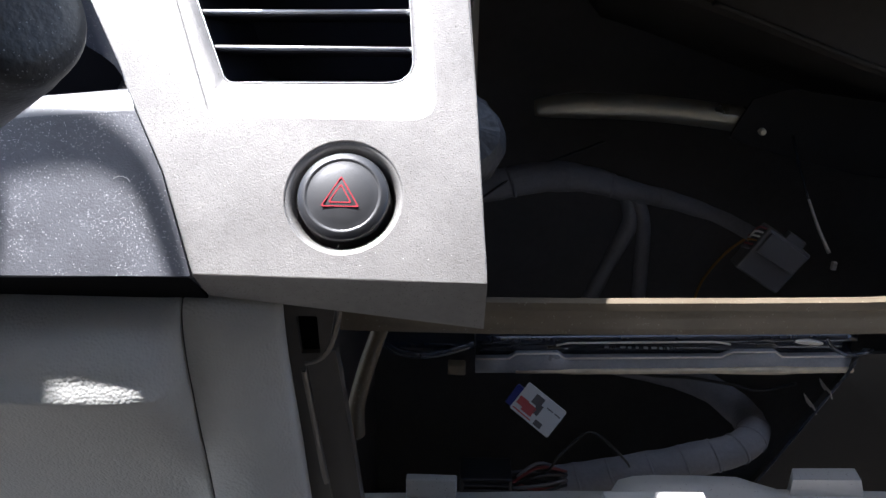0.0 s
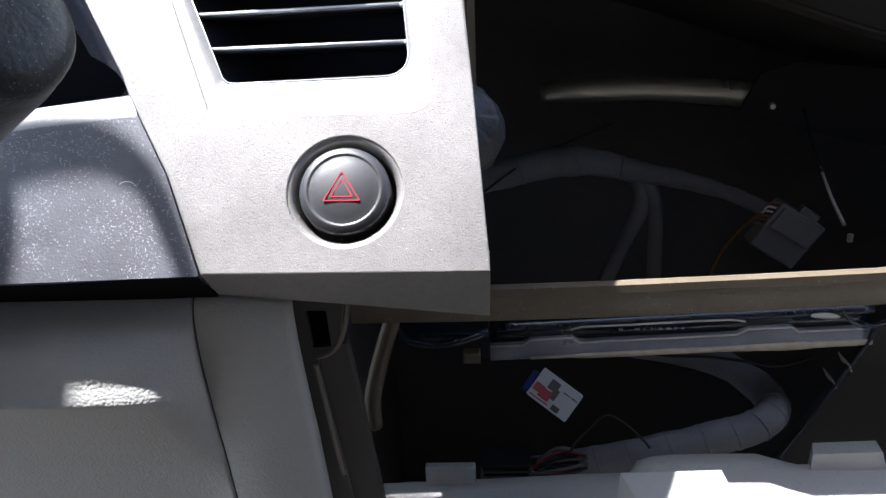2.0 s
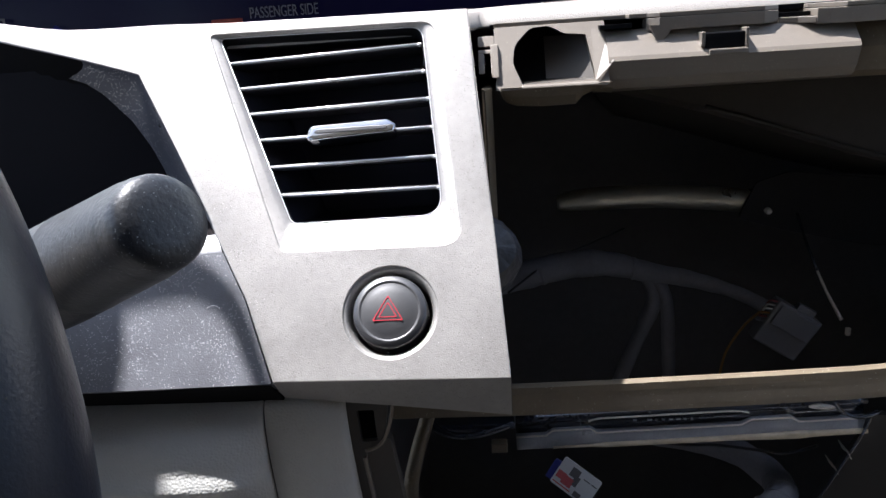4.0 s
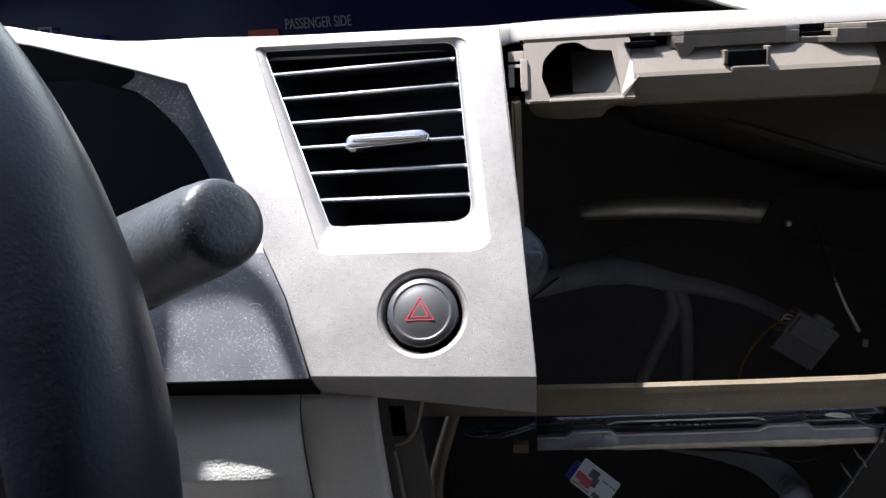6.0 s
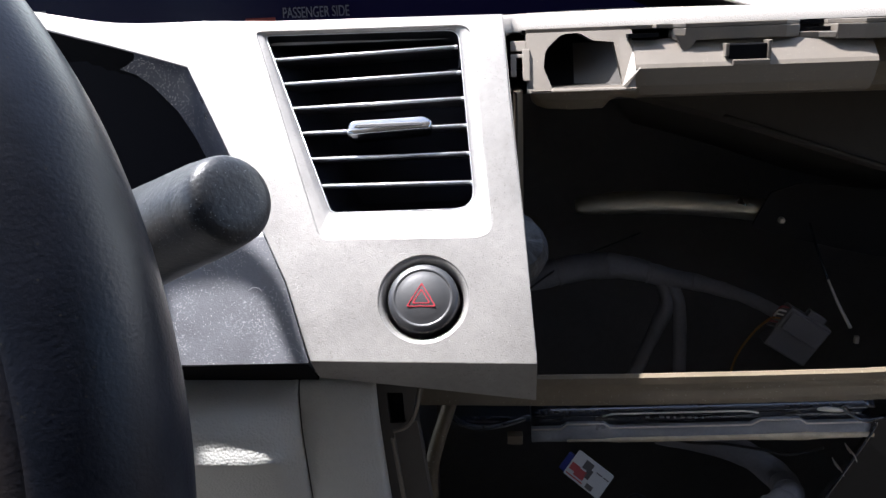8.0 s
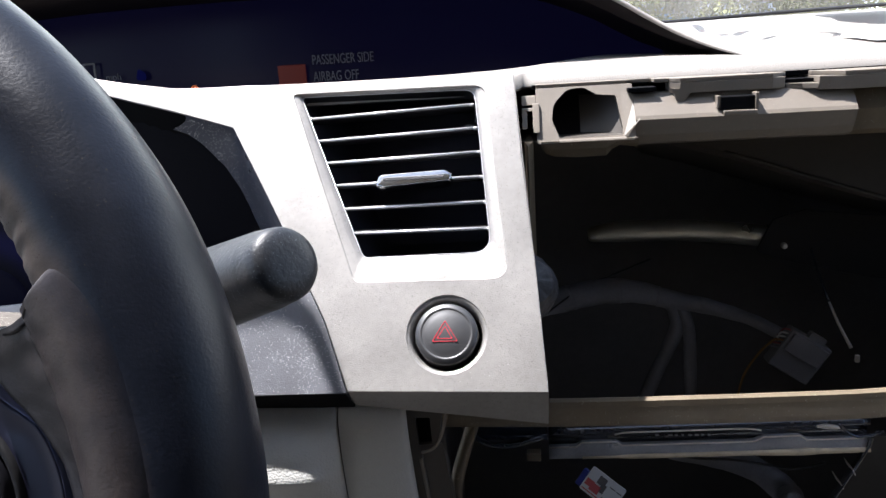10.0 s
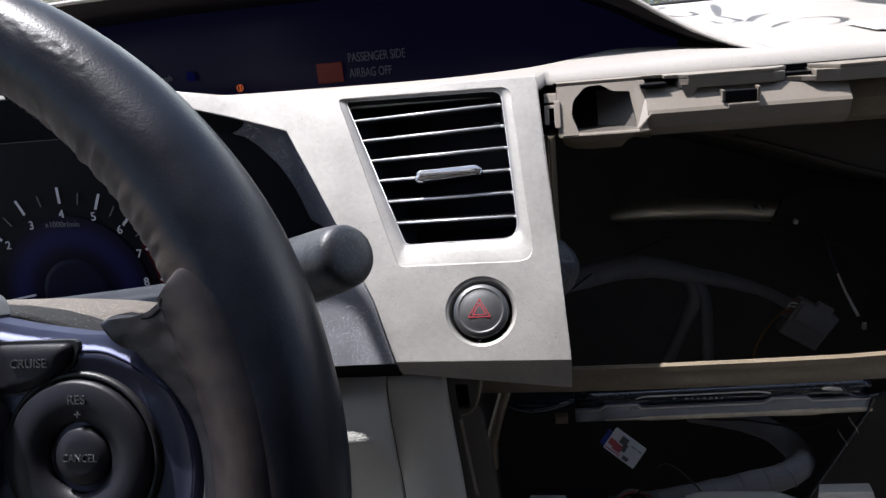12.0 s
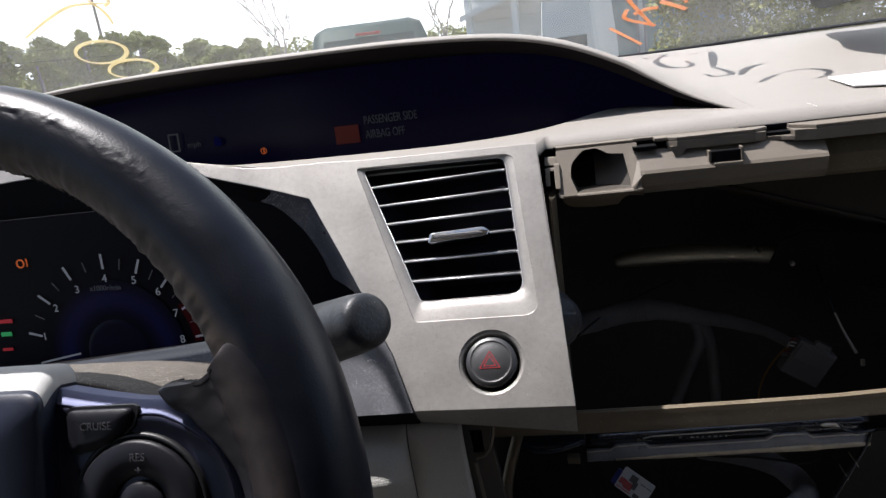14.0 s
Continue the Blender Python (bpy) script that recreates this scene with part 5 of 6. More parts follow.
words("AIRBAG OFF", 0.0118, SM @ Matrix.Translation((-0.160, 1.1165, 0)), LIT_DIM, display, "screen_message", align="LEFT", stretch=0.62)
part("message_icon", box((-0.191, 0.548, 1.110), (-0.166, 0.549, 1.128), 0.0005), mat("orange_icon_glow", (0.10, 0.011, 0.006), 0.5, emit=0.10), display, "orange square icon")
part("speed_digit", sheet([(-0.006, -0.0095), (0.006, -0.0095), (0.0068, 0.0095), (-0.0052, 0.0095)], SM @ Matrix.Translation((-0.3655, 1.131, 0)), 0.0004, [[(-0.0042, -0.0078), (0.0042, -0.0078), (0.0048, 0.0078), (-0.0036, 0.0078)]]), LIT_DIM, display, "grey lit speed digit")
words("mph", 0.0085, SM @ Matrix.Translation((-0.343, 1.127, 0)), LIT_DIM, display, "speed_unit")
part("handbrake_light", sheet(circle(-0.269, 1.1125, 0.0034, 20), SM, 0.0004, [circle(-0.269, 1.1125, 0.0026, 16)]), LIT_AMBER, display, "small orange ring light")
part("handbrake_bar", box((-0.2697, 0.549, 1.1103), (-0.2683, 0.5495, 1.1148), 0.0), LIT_AMBER, display)
part("blue_mark", sheet(fillet([Vector(p) for p in ((-0.3225, 1.1225), (-0.3125, 1.123), (-0.3125, 1.1285), (-0.319, 1.134))], 0.003, 3), SM, 0.0004), LIT_BLUE, display, "blue mark")

# ---- steering wheel ----
WC = Vector((-0.2292, 0.0588, 1.0137))
TILT_W = radians(17.0)
WM = frame_of(WC, (1, 0, 0), (0, math.sin(TILT_W), math.cos(TILT_W)))
wheel = thing("steering_wheel", "worn black leather steering wheel with silver-edged cruise buttons", "steering wheel", at=(0, 0, 0))
R_W = 0.168


def rim_size(deg):
    """Half thickness and radius of the rim: slimmer over the top."""
    off = abs(deg - 90)
    return float(np.interp(off, (28, 64), (0.0170, 0.0197))), float(np.interp(off, (28, 64), (0.1692, R_W)))


def rim_turn(deg):
    """Where the worn inner leather begins on the driver's side; it widens towards the spokes."""
    return float(np.interp(abs(deg - 90), (0, 35, 55, 72, 90, 150), (114, 108, 98, 84, 74, 74)))


def rim_point(a, bdeg):
    """A place on the rim's skin, a round the wheel and bdeg round the cut: fatter where the thumbs rest, ruffled inside, cracked along the crest. Also how worn it is."""
    deg = (math.degrees(a) + 90) % 360 - 90
    b = radians(bdeg)
    grip = math.exp(-((deg - 28) / 22) ** 2) + math.exp(-((deg - 152) / 22) ** 2)
    rr, rw = rim_size(deg)
    rr *= 0.985 + 0.03 * grip
    top = max(0.0, min(1.0, (deg - 14) / 16, (166 - deg) / 16))
    inside = max(0.0, -math.cos(b)) ** 2 * (0.15 + 0.85 * top)
    n = noise.noise
    rr += 0.00016 * n(Vector((deg * 0.12, bdeg * 0.02, 1)))
    rr += inside * (0.0010 * n(Vector((deg * 0.32, bdeg * 0.006, 3))) + 0.0011 * n(Vector((deg * 0.85, bdeg * 0.012, 7))) + 0.0005 * n(Vector((deg * 2.1, bdeg * 0.04, 5))))
    crest = 66 + 7 * n(Vector((deg * 0.11, 2, 0)))
    band = math.exp(-((bdeg - crest) / (8 + 5 * n(Vector((deg * 0.16, 9, 0))))) ** 2) if bdeg < 130 else 0.0
    if band > 0.02:
        band *= max(0.0, min(1.0, (deg - 34) / 25, (150 - deg) / 20)) * min(1.0, max(0.0, 0.62 + 1.1 * n(Vector((deg * 0.22, bdeg * 0.03, 4)))))
        rr += band * (0.0007 * n(Vector((deg * 1.0, bdeg * 0.09, 0))) + 0.0007 * n(Vector((deg * 2.3, bdeg * 0.24, 2))))
    rr -= 0.0011 * math.exp(-((deg - 75.8) / 0.45) ** 2)
    start = rim_turn(deg) + 7 * n(Vector((deg * 0.25, bdeg * 0.03, 8)))
    worn = min(1.0, max(0.0, (bdeg - start) / 24)) * min(1.0, max(0.0, (246 - bdeg) / 16))
    u, v = rr * math.cos(b), rr * math.sin(b) * 1.02
    return WM @ Vector(((rw + u) * math.cos(a), (rw + u) * math.sin(a), v)), worn * worn * (3 - 2 * worn)


def worn_loft(rows, closed):
    """A skin over rows of (place, wear)."""
    bm = loft([[p for p, _ in row] for row in rows], closed, False)
    wear = bm.verts.layers.float.new("wear")
    for v, (_, w) in zip(bm.verts, (q for row in rows for q in row)):
        v[wear] = w
    return bm


turns = [-90 + 1.5 * i for i in range(70)] + [15 + 0.4 * i for i in range(375)] + [165 + 1.5 * i for i in range(71)]
rim = part("rim", worn_loft([[rim_point(radians(t), 3.0 * k) for k in range(120)] for t in turns], True), LEATHER, wheel, "black leather rim, cracked on its crest and worn brown inside", smooth=True)
for i in range(150):
    a = radians(18 + i * 1.15)
    thick, rad = rim_size(math.degrees(a))
    c = WM @ Vector(((rad - thick * 0.925) * math.cos(a), (rad - thick * 0.925) * math.sin(a), 0.0035))
    part("stitch", tube([c + (WM.to_3x3() @ Vector((0, 0, 0.0016))), c + (WM.to_3x3() @ Vector((-0.0012 * math.cos(a), -0.0012 * math.sin(a), 0))), c - (WM.to_3x3() @ Vector((0.0004, 0.0008, 0.0022)))], 0.0005, 5, 1), STITCH, rim)


def wheel_pt(x, y, z=0.0):
    return WM @ Vector((x, y, z))


# spokes: leather webs that wrap round the control plates and widen into the rim
SPOKE_TOP = ((0.1095, 0.0562), (0.118, 0.0567), (0.1255, 0.0565), (0.131, 0.0570), (0.136, 0.0605), (0.1386, 0.0636), (0.1400, 0.0662), (0.1412, 0.0690))
SPOKE_EDGE = ((0.1095, 0.0557), (0.1115, 0.0518), (0.1157, 0.0475), (0.119, 0.0451), (0.123, 0.0411), (0.1294, 0.0352), (0.1345, 0.0291), (0.138, 0.0236), (0.1405, 0.014), (0.141, 0.002), (0.138, -0.018), (0.128, -0.036), (0.11, -0.046))
SPOKE_TURN = (29, 27, 24, 21, 17, 13, 9, 5, 0, -6, -17, -30, -42)


def build_spoke(sgn):
    upper = [p.xy for p in smooth_line([(x, y, 0) for x, y in SPOKE_TOP], 5)]
    edge = [p.xy for p in smooth_line([(x, y, 0) for x, y in SPOKE_EDGE], 4)]
    rows, cols = [], 30
    for i, e in enumerate(edge):
        s = i / (len(edge) - 1)
        turn = float(np.interp(s * (len(SPOKE_TURN) - 1), range(len(SPOKE_TURN)), SPOKE_TURN))
        rr, rw = rim_size(turn)
        goal = Vector((math.cos(radians(turn)), math.sin(radians(turn)))) * (rw + 0.003)
        bend = max(0.0, 1 - s / 0.30) ** 1.6
        row = []
        for k in range(cols + 1):
            w = k / cols
            flat = e.lerp(goal, w)
            j = w * (len(upper) - 1)
            lo = min(int(j), len(upper) - 2)
            flat = flat.lerp(upper[lo].lerp(upper[lo + 1], j - lo), bend)
            rho = flat.length
            here = math.degrees(math.atan2(flat.y, flat.x))
            thick = rr * (0.985 + 0.03 * math.exp(-((here - 28) / 22) ** 2))
            skin = math.sqrt(max(0.0, thick * thick - (rho - rw) ** 2)) * 1.02 if abs(rho - rw) < thick else -0.02
            rise = min(1.0, w * 1.15)
            web = 0.0060 + 0.0135 * rise * rise * (3 - 2 * rise) + 0.0004 * noise.noise(Vector((flat.x * 120, flat.y * 240, 0)))
            near = (flat - e).length
            web -= 0.0075 * max(0.0, 1 - near / 0.0032) ** 2
            blend = max(0.0, min(1.0, 0.5 + (skin - web) / 0.018)) * (1 - w * w) + w * w
            over = 0.5 * (web + skin + math.sqrt((web - skin) ** 2 + 0.007 ** 2))
            z = over + (skin - 0.0003 - over) * w ** 4 + 0.0006 * (1 - w)
            turned = math.degrees(math.atan2(z, rho - rw))
            worn = min(1.0, max(0.0, (turned - rim_turn(here)) / 24))
            wear = (0.38 * min(1.0, near / 0.022) * min(1.0, 0.3 + s * 3) + 0.05) * (1 - blend) + 0.55 * worn * blend
            row.append((flat, z, wear))
        rows.append(row)
    under = [[(f + Vector((0, dy * (1 - k / cols))), z * 0.2 + dz, 0.1) for k, (f, z, _) in enumerate(rows[0])] for dy, dz in ((-0.0022, -0.017), (0.0006, -0.010), (0.0012, -0.0035))]
    round_over = [[(f + Vector((0, 0.0007 * (1 - k / cols))), z - 0.0013 - 0.002 * k / cols, w) for k, (f, z, w) in enumerate(rows[0])]]
    full = [[(wheel_pt(sgn * f.x, f.y, z), w) for f, z, w in row] for row in under + round_over + rows]
    inner = [(wheel_pt(sgn * (row[0][0].x - 0.0002), row[0][0].y, -0.013), 0.1) for row in under + round_over + rows]
    return worn_loft([[q] + row for q, row in zip(inner, full)], False)


for sgn in (1, -1):
    part("spoke", build_spoke(sgn), LEATHER, wheel, "smooth slate leather spoke", smooth=True)
hub_out = fillet([Vector(p) for p in ((-0.0585, 0.066), (0.0585, 0.066), (0.0590, 0.012), (0.045, -0.045), (0.025, -0.07), (-0.025, -0.07), (-0.045, -0.045), (-0.0590, 0.012))], [0.008, 0.008, 0.03, 0.03, 0.02, 0.02, 0.03, 0.03], 6)
hub_levels = ((1.0, 1.0, -0.016), (1.0, 1.0, -0.007), (1.03, 0.985, -0.002), (1.06, 0.94, 0.004), (1.075, 0.885, 0.0085), (1.065, 0.86, 0.0105), (1.03, 0.82, 0.0122), (0.8, 0.65, 0.015), (0.4, 0.3, 0.0172), (0.02, 0.02, 0.0175))
hub_rings = [[wheel_pt(p.x * sx, p.y * sy, z) for p in hub_out] for sx, sy, z in hub_levels]
cover = part("airbag_cover", loft(hub_rings[4:], True), HUB, wheel, "navy black airbag cover", smooth=True)
INTO_WHEEL = WM.inverted()
# top strip split off in pale grey: sunlight on the navy cover put into colour
for name, is_top, material, label in (("cover_edge", True, HUB_LIT, "pale top edge with sunlight put into its colour"), ("cover_side", False, HUB, "")):
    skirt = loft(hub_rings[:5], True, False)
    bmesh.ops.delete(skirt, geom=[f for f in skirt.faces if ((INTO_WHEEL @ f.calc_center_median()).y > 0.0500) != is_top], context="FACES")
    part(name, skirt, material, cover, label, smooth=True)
pad_out = [Vector((p.x, p.y)) for p in smooth_line([(x, y, 0) for x, y in ((0.0600, 0.0570), (0.072, 0.0546), (0.084, 0.0526), (0.095, 0.0511), (0.106, 0.0503), (0.1145, 0.0462), (0.1215, 0.0400), (0.129, 0.0335), (0.1335, 0.026), (0.1365, 0.016), (0.137, 0.002), (0.132, -0.020), (0.120, -0.036), (0.100, -0.0445), (0.075, -0.046), (0.05, -0.045))], 5)] + [Vector((0.058, -0.02)), Vector((0.0605, 0.008)), Vector((0.0605, 0.032))]
PLATE_MID = (0.096, 0.006)


def plate_rings(levels):
    """The plate's outline drawn in level by level: a broad slanting band along the top, a narrow edge elsewhere."""
    cx, cy = PLATE_MID
    out = []
    for k, z in levels:
        ring = []
        for p in pad_out:
            up = max(0.0, min(1.0, (p.y - 0.034) / 0.014))
            ring.append(wheel_pt(cx + (p.x - cx) * (1 - (1 - k) * 0.3), cy + (p.y - cy) * (1 - (1 - k) * (0.3 + 0.7 * up)), z * (0.35 + 0.65 * up)))
        out.append(ring)
    return out


# band and face are one satin silver; their reflections put into the colours
pad = part("control_plate", loft(plate_rings(((1.0, -0.014), (1.0, -0.0048), (0.995, -0.0042), (0.90, -0.0004), (0.885, 0.0), (0.882, -0.0008))), True, False), SILVER, wheel, "violet silver control plate", smooth=True)
part("plate_face", loft(plate_rings(((0.882, -0.0009), (0.875, -0.0002), (0.84, 0.0002), (0.80, -0.0006), (0.5, -0.0006), (0.02, -0.0006))), True), PLATEFACE, pad, "plate face, a darker copy of the band's silver", smooth=True)
cr = fillet([Vector(p) for p in ((0.0678, 0.0488), (0.0962, 0.0488), (0.0937, 0.0415), (0.0856, 0.0355), (0.0763, 0.0329), (0.0682, 0.0320))], [0.003, 0.0025, 0.004, 0.005, 0.004, 0.002], 4)
part("button_recess", loft([[wheel_pt(cx + (p.x - cx) * s, cy + (p.y - cy) * s, z) for p in cr] for cx, cy in [(0.081, 0.041)] for s, z in ((1.16, -0.0008), (1.13, 0.0006), (1.0, 0.0006))], True, False), BLACK, pad)
part("cruise_button", loft([[wheel_pt(cx + (p.x - cx) * s, cy + (p.y - cy) * s, z) for p in cr] for cx, cy in [(0.081, 0.041)] for s, z in ((1, 0.0), (1.0, 0.0022), (0.95, 0.0034), (0.5, 0.0038), (0.02, 0.0038))], True), KEYPAD, pad, "dark grey cruise button", smooth=True)
words("CRUISE", 0.0042, WM @ Matrix.Translation((0.0812, 0.0425, 0.0041)), PRINT, pad, "lettering")
DC = Matrix.Translation((0.0965, 0.0108, -0.006))
part("dial_ring", lathe([(0.0285, 0.005), (0.0285, 0.0072), (0.0272, 0.0080), (0.0262, 0.0060)], WM @ DC, 48, False), BLACK, pad, smooth=True)
part("selector_dial", lathe([(0.0260, 0.005), (0.0260, 0.0085), (0.0248, 0.0098), (0.018, 0.0095), (0.0122, 0.0082), (0.0116, 0.006)], WM @ DC, 48, False), KEYPAD, pad, "dark grey selector ring", smooth=True)
part("cancel_button", lathe([(0.0096, 0.004), (0.0096, 0.0082), (0.0089, 0.0092), (0.005, 0.0096), (0.0002, 0.0097)], WM @ DC @ Matrix.Translation((0.0015, 0.0006, 0)), 36), KEYPAD, pad, "round grey cancel button", smooth=True)
words("CANCEL", 0.0036, WM @ DC @ Matrix.Translation((0.0015, 0.0004, 0.0099)), PRINT, pad, "lettering", stretch=0.9)
words("RES", 0.0042, WM @ DC @ Matrix.Translation((0.0015, 0.0195, 0.0101)), PRINT, pad, "lettering")
words("+", 0.0046, WM @ DC @ Matrix.Translation((0.0015, 0.0146, 0.0098)), PRINT, pad, "lettering")

column = thing("column_cover", "dusty charcoal steering column cover behind the wheel", "column cover", at=(0, 0, 0))


def column_ring(s, d):
    pts = []
    for k in range(40):
        b = 2 * math.pi * k / 40
        c, w = math.cos(b), math.sin(b)
        pts.append(wheel_pt((0.108 if w > 0 else 0.108 - 0.05 * -w) * s * math.copysign(abs(c) ** (0.6 if w > 0 else 1.4), c), 0.019 + 0.0428 * s * math.copysign(abs(w) ** 0.85, w), d))
    return pts


part("cover_shell", loft([column_ring(s, d) for s, d in ((0.8, -0.018), (0.945, -0.0182), (0.962, -0.0190), (0.975, -0.0215), (1.0, -0.045), (0.97, -0.08), (0.91, -0.11), (0.8, -0.15))], True), COVER, column, smooth=True)

# ---- wiper stalk ----
stalk = thing("wiper_stalk", "scuffed black wiper stalk with a rounded dusty end", "stalk", at=(0, 0, 0))
TIP = Vector((-0.0552, 0.1388, 1.0664))
AX = Vector((-0.76, 0.56, -0.34)).normalized()
ST = frame_of(TIP, AX.cross(Vector((0, 0, 1))), AX.cross(AX.cross(Vector((0, 0, 1)))))
if (ST.to_3x3() @ Vector((0, 0, 1))).dot(AX) < 0:
    ST = ST @ Matrix.Diagonal((1, -1, -1, 1))
part("stalk_lever", lathe([(0.0118, 0.006), (0.0128, 0.0085), (0.0134, 0.0100), (0.0140, 0.014), (0.0148, 0.03), (0.0158, 0.05), (0.0163, 0.058), (0.0155, 0.060), (0.0155, 0.062), (0.0165, 0.064), (0.0175, 0.085), (0.018, 0.12), (0.001, 0.122)], ST, 36), RUBBER, stalk, smooth=True)
part("stalk_end", lathe([(0.0002, 0.0), (0.006, 0.0001), (0.0095, 0.0006), (0.0118, 0.0018), (0.0128, 0.0038), (0.01325, 0.007), (0.01345, 0.0100), (0.0137, 0.0118)], ST, 48, False), RUBBER, stalk, "dusty rounded end cap", smooth=True)

# ---- on the dash ----
paper = thing("paper_sheet", "white folded paper lying on the dash top", "paper", at=(0, 0, 0))
part("paper_leaf", sheet([(0.244, 0.478), (0.241, 0.415), (0.28, 0.39), (0.46, 0.40), (0.46, 0.475)], Matrix(((1, 0, 0, 0), (0, 1, 0, 0), (0, 0.051, 1, 1.112 - 0.33 * 0.051 + 0.0055), (0, 0, 0, 1))), 0.001), PAPER, paper)

scratch = thing("lint_fibre", "short white fibre lying on the dash top", "lint", at=(0, 0, 0))
part("fibre", tube([(0.1966, 0.371, dash_z(0, 0.371) + 0.0032), (0.1972, 0.362, dash_z(0, 0.362) + 0.0033), (0.197, 0.352, dash_z(0, 0.352) + 0.0032)], 0.00013, 5, 4), PAPER, scratch)

# ---- windscreen and window paint ----
RAKE = radians(28)
WS = frame_of((0, 1.05, 1.158), (1, 0, 0), (0, -math.cos(RAKE), math.sin(RAKE)))
screen = thing("windscreen", "raked windscreen with yellow and orange paint writing", "windscreen", kind="structure", at=(0, 0, 0))
pane = part("pane", box((-0.90, -0.02, 0.0), (0.88, 1.19, 0.004), 0, WS), GLASS, screen, "clear raked glass")
pane.visible_shadow = False
part("black_seal", tube([(-0.90, 1.042, 1.149), (0.119, 1.046, 1.1525), (0.295, 1.046, 1.1545), (0.5, 1.046, 1.1575), (0.88, 1.04, 1.158)], 0.0025, 8, 4), RUBBER_SEAL, screen)


def to_glass(p):
    """Where the sun's ray to a place crosses the glass, in the glass's own x, y."""
    inv = WS.inverted()
    a, v = inv @ Vector(p), inv.to_3x3() @ SUN
    k = -a.z / v.z
    return (a + k * v).xy


PAINT = Matrix.Translation((0, 0, -0.0012))


def paint(name, pts, width, material, label):
    ob = part(name, ribbon(pts, width, WS @ PAINT), material, screen, label)
    return ob


part_rings = [((-0.631, 0.208), 0.040, 0.030), ((-0.616, 0.152), 0.040, 0.026)]
for (cx, cy), rx, ry in part_rings:
    pts = [(cx + rx * math.cos(radians(a)) + 0.008 * math.sin(radians(a)), cy + ry * math.sin(radians(a))) for a in range(20, 385, 15)]
    paint("paint_stroke", pts, lambda t: 0.0052 + 0.0014 * math.sin(9 * t), PAINT_Y, "yellow paint ring")
for pts in ([(-0.7062, 0.2703), (-0.6493, 0.3011), (-0.5975, 0.323), (-0.5617, 0.3223), (-0.545, 0.318)], [(-0.5637, 0.3344), (-0.5600, 0.3130), (-0.5596, 0.3059), (-0.5613, 0.2892), (-0.5669, 0.2714)], [(-0.551, 0.312), (-0.5388, 0.3211), (-0.540, 0.335)]):
    paint("paint_stroke", pts, lambda t: 0.0030 + 0.0022 * math.sin(math.pi * t), PAINT_Y, "yellow paint curve")
for pts, w in (([(0.109, 0.078), (0.133, 0.048), (0.157, 0.018)], 0.005), ([(0.132, 0.123), (0.128, 0.104), (0.138, 0.092), (0.157, 0.080), (0.174, 0.0685)], 0.006), ([(0.142, 0.108), (0.158, 0.117), (0.174, 0.117)], 0.007), ([(0.176, 0.132), (0.19, 0.122), (0.2137, 0.1024)], 0.007)):
    paint("paint_stroke", pts, w, PAINT_O, "orange paint stroke")
# unseen strokes and patches higher on the glass, set so their shadows fall on the dash and the panel under the dials
panel_loop = [(-60, -14), (-66, -3), (-73, 12), (-80, 27), (-90, 39), (-104, 46), (-120, 47), (-136, 44)]
paint("paint_stroke", [to_glass(on_panel(x, s)) for x, s in panel_loop], lambda t: 0.0065 + 0.008 * t, PAINT_Y, "broad yellow paint arc")
paint("paint_stroke", [to_glass(on_panel(x, s)) for x, s in ((-146, 44), (-141, 30), (-141, 10), (-147, -20), (-149.5, -40), (-150, -70))], 0.023, PAINT_Y, "unseen broad stroke added to shade the panel")
# sheet added to keep the panel's left side in shade
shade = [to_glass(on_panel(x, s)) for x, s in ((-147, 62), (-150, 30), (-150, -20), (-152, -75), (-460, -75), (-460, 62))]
part("shade_patch", sheet([(p.x, p.y) for p in shade], WS @ PAINT, 0.0006), TAPE_DARK, screen, "unseen dark sheet added to shade the panel under the dials")
sticker = [to_glass((x, y, dash_z(x, y) + 0.003)) for x, y in ((0.404, 0.985), (0.372, 0.84), (0.345, 0.74), (0.338, 0.66), (0.352, 0.58), (0.44, 0.53), (0.56, 0.60), (0.58, 0.80), (0.52, 0.95), (0.45, 0.99))]
part("shade_patch", sheet(smooth_line([(p.x, p.y, 0) for p in sticker], 4, True), WS @ PAINT, 0.0006), TAPE_DARK, screen, "unseen rounded patch added to shade the dash")
for pts, w in (([(0.187, 0.983), (0.165, 0.91), (0.157, 0.85), (0.158, 0.78), (0.166, 0.742), (0.178, 0.738), (0.188, 0.77), (0.1885, 0.82)], 0.009), ([(0.239, 0.935), (0.229, 0.87), (0.217, 0.80), (0.199, 0.705)], 0.010),
               ([(0.199, 0.705), (0.201, 0.65), (0.2005, 0.618), (0.191, 0.604), (0.181, 0.608), (0.179, 0.638)], 0.007), ([(0.2457, 0.672), (0.231, 0.664), (0.2145, 0.630), (0.2038, 0.5925)], 0.0095),
               ([(0.2277, 0.5616), (0.214, 0.540), (0.2024, 0.5174)], 0.006), ([(0.2389, 0.5763), (0.252, 0.579), (0.2625, 0.567), (0.264, 0.541), (0.254, 0.512), (0.2393, 0.4974)], 0.006)):
    paint("paint_stroke", [to_glass((x, y, dash_z(x, y) + 0.003)) for x, y in pts], lambda t, w=w: w * (0.45 + 0.6 * math.sin(math.pi * t)), PAINT_O, "orange paint letter stroke")

# ---- cabin shell ----
def wall(name, bm, material, label):
    ob = part(name, bm, material)
    tagged(ob, label, "wall", kind="structure")
    return ob


# unseen shell; rear closed and doorway open to shape the light indoors
wall("ceiling", box((-0.9, -1.9, 1.71), (0.88, -0.02, 1.76)), HEADLINER, "beige cloth headliner of the car")
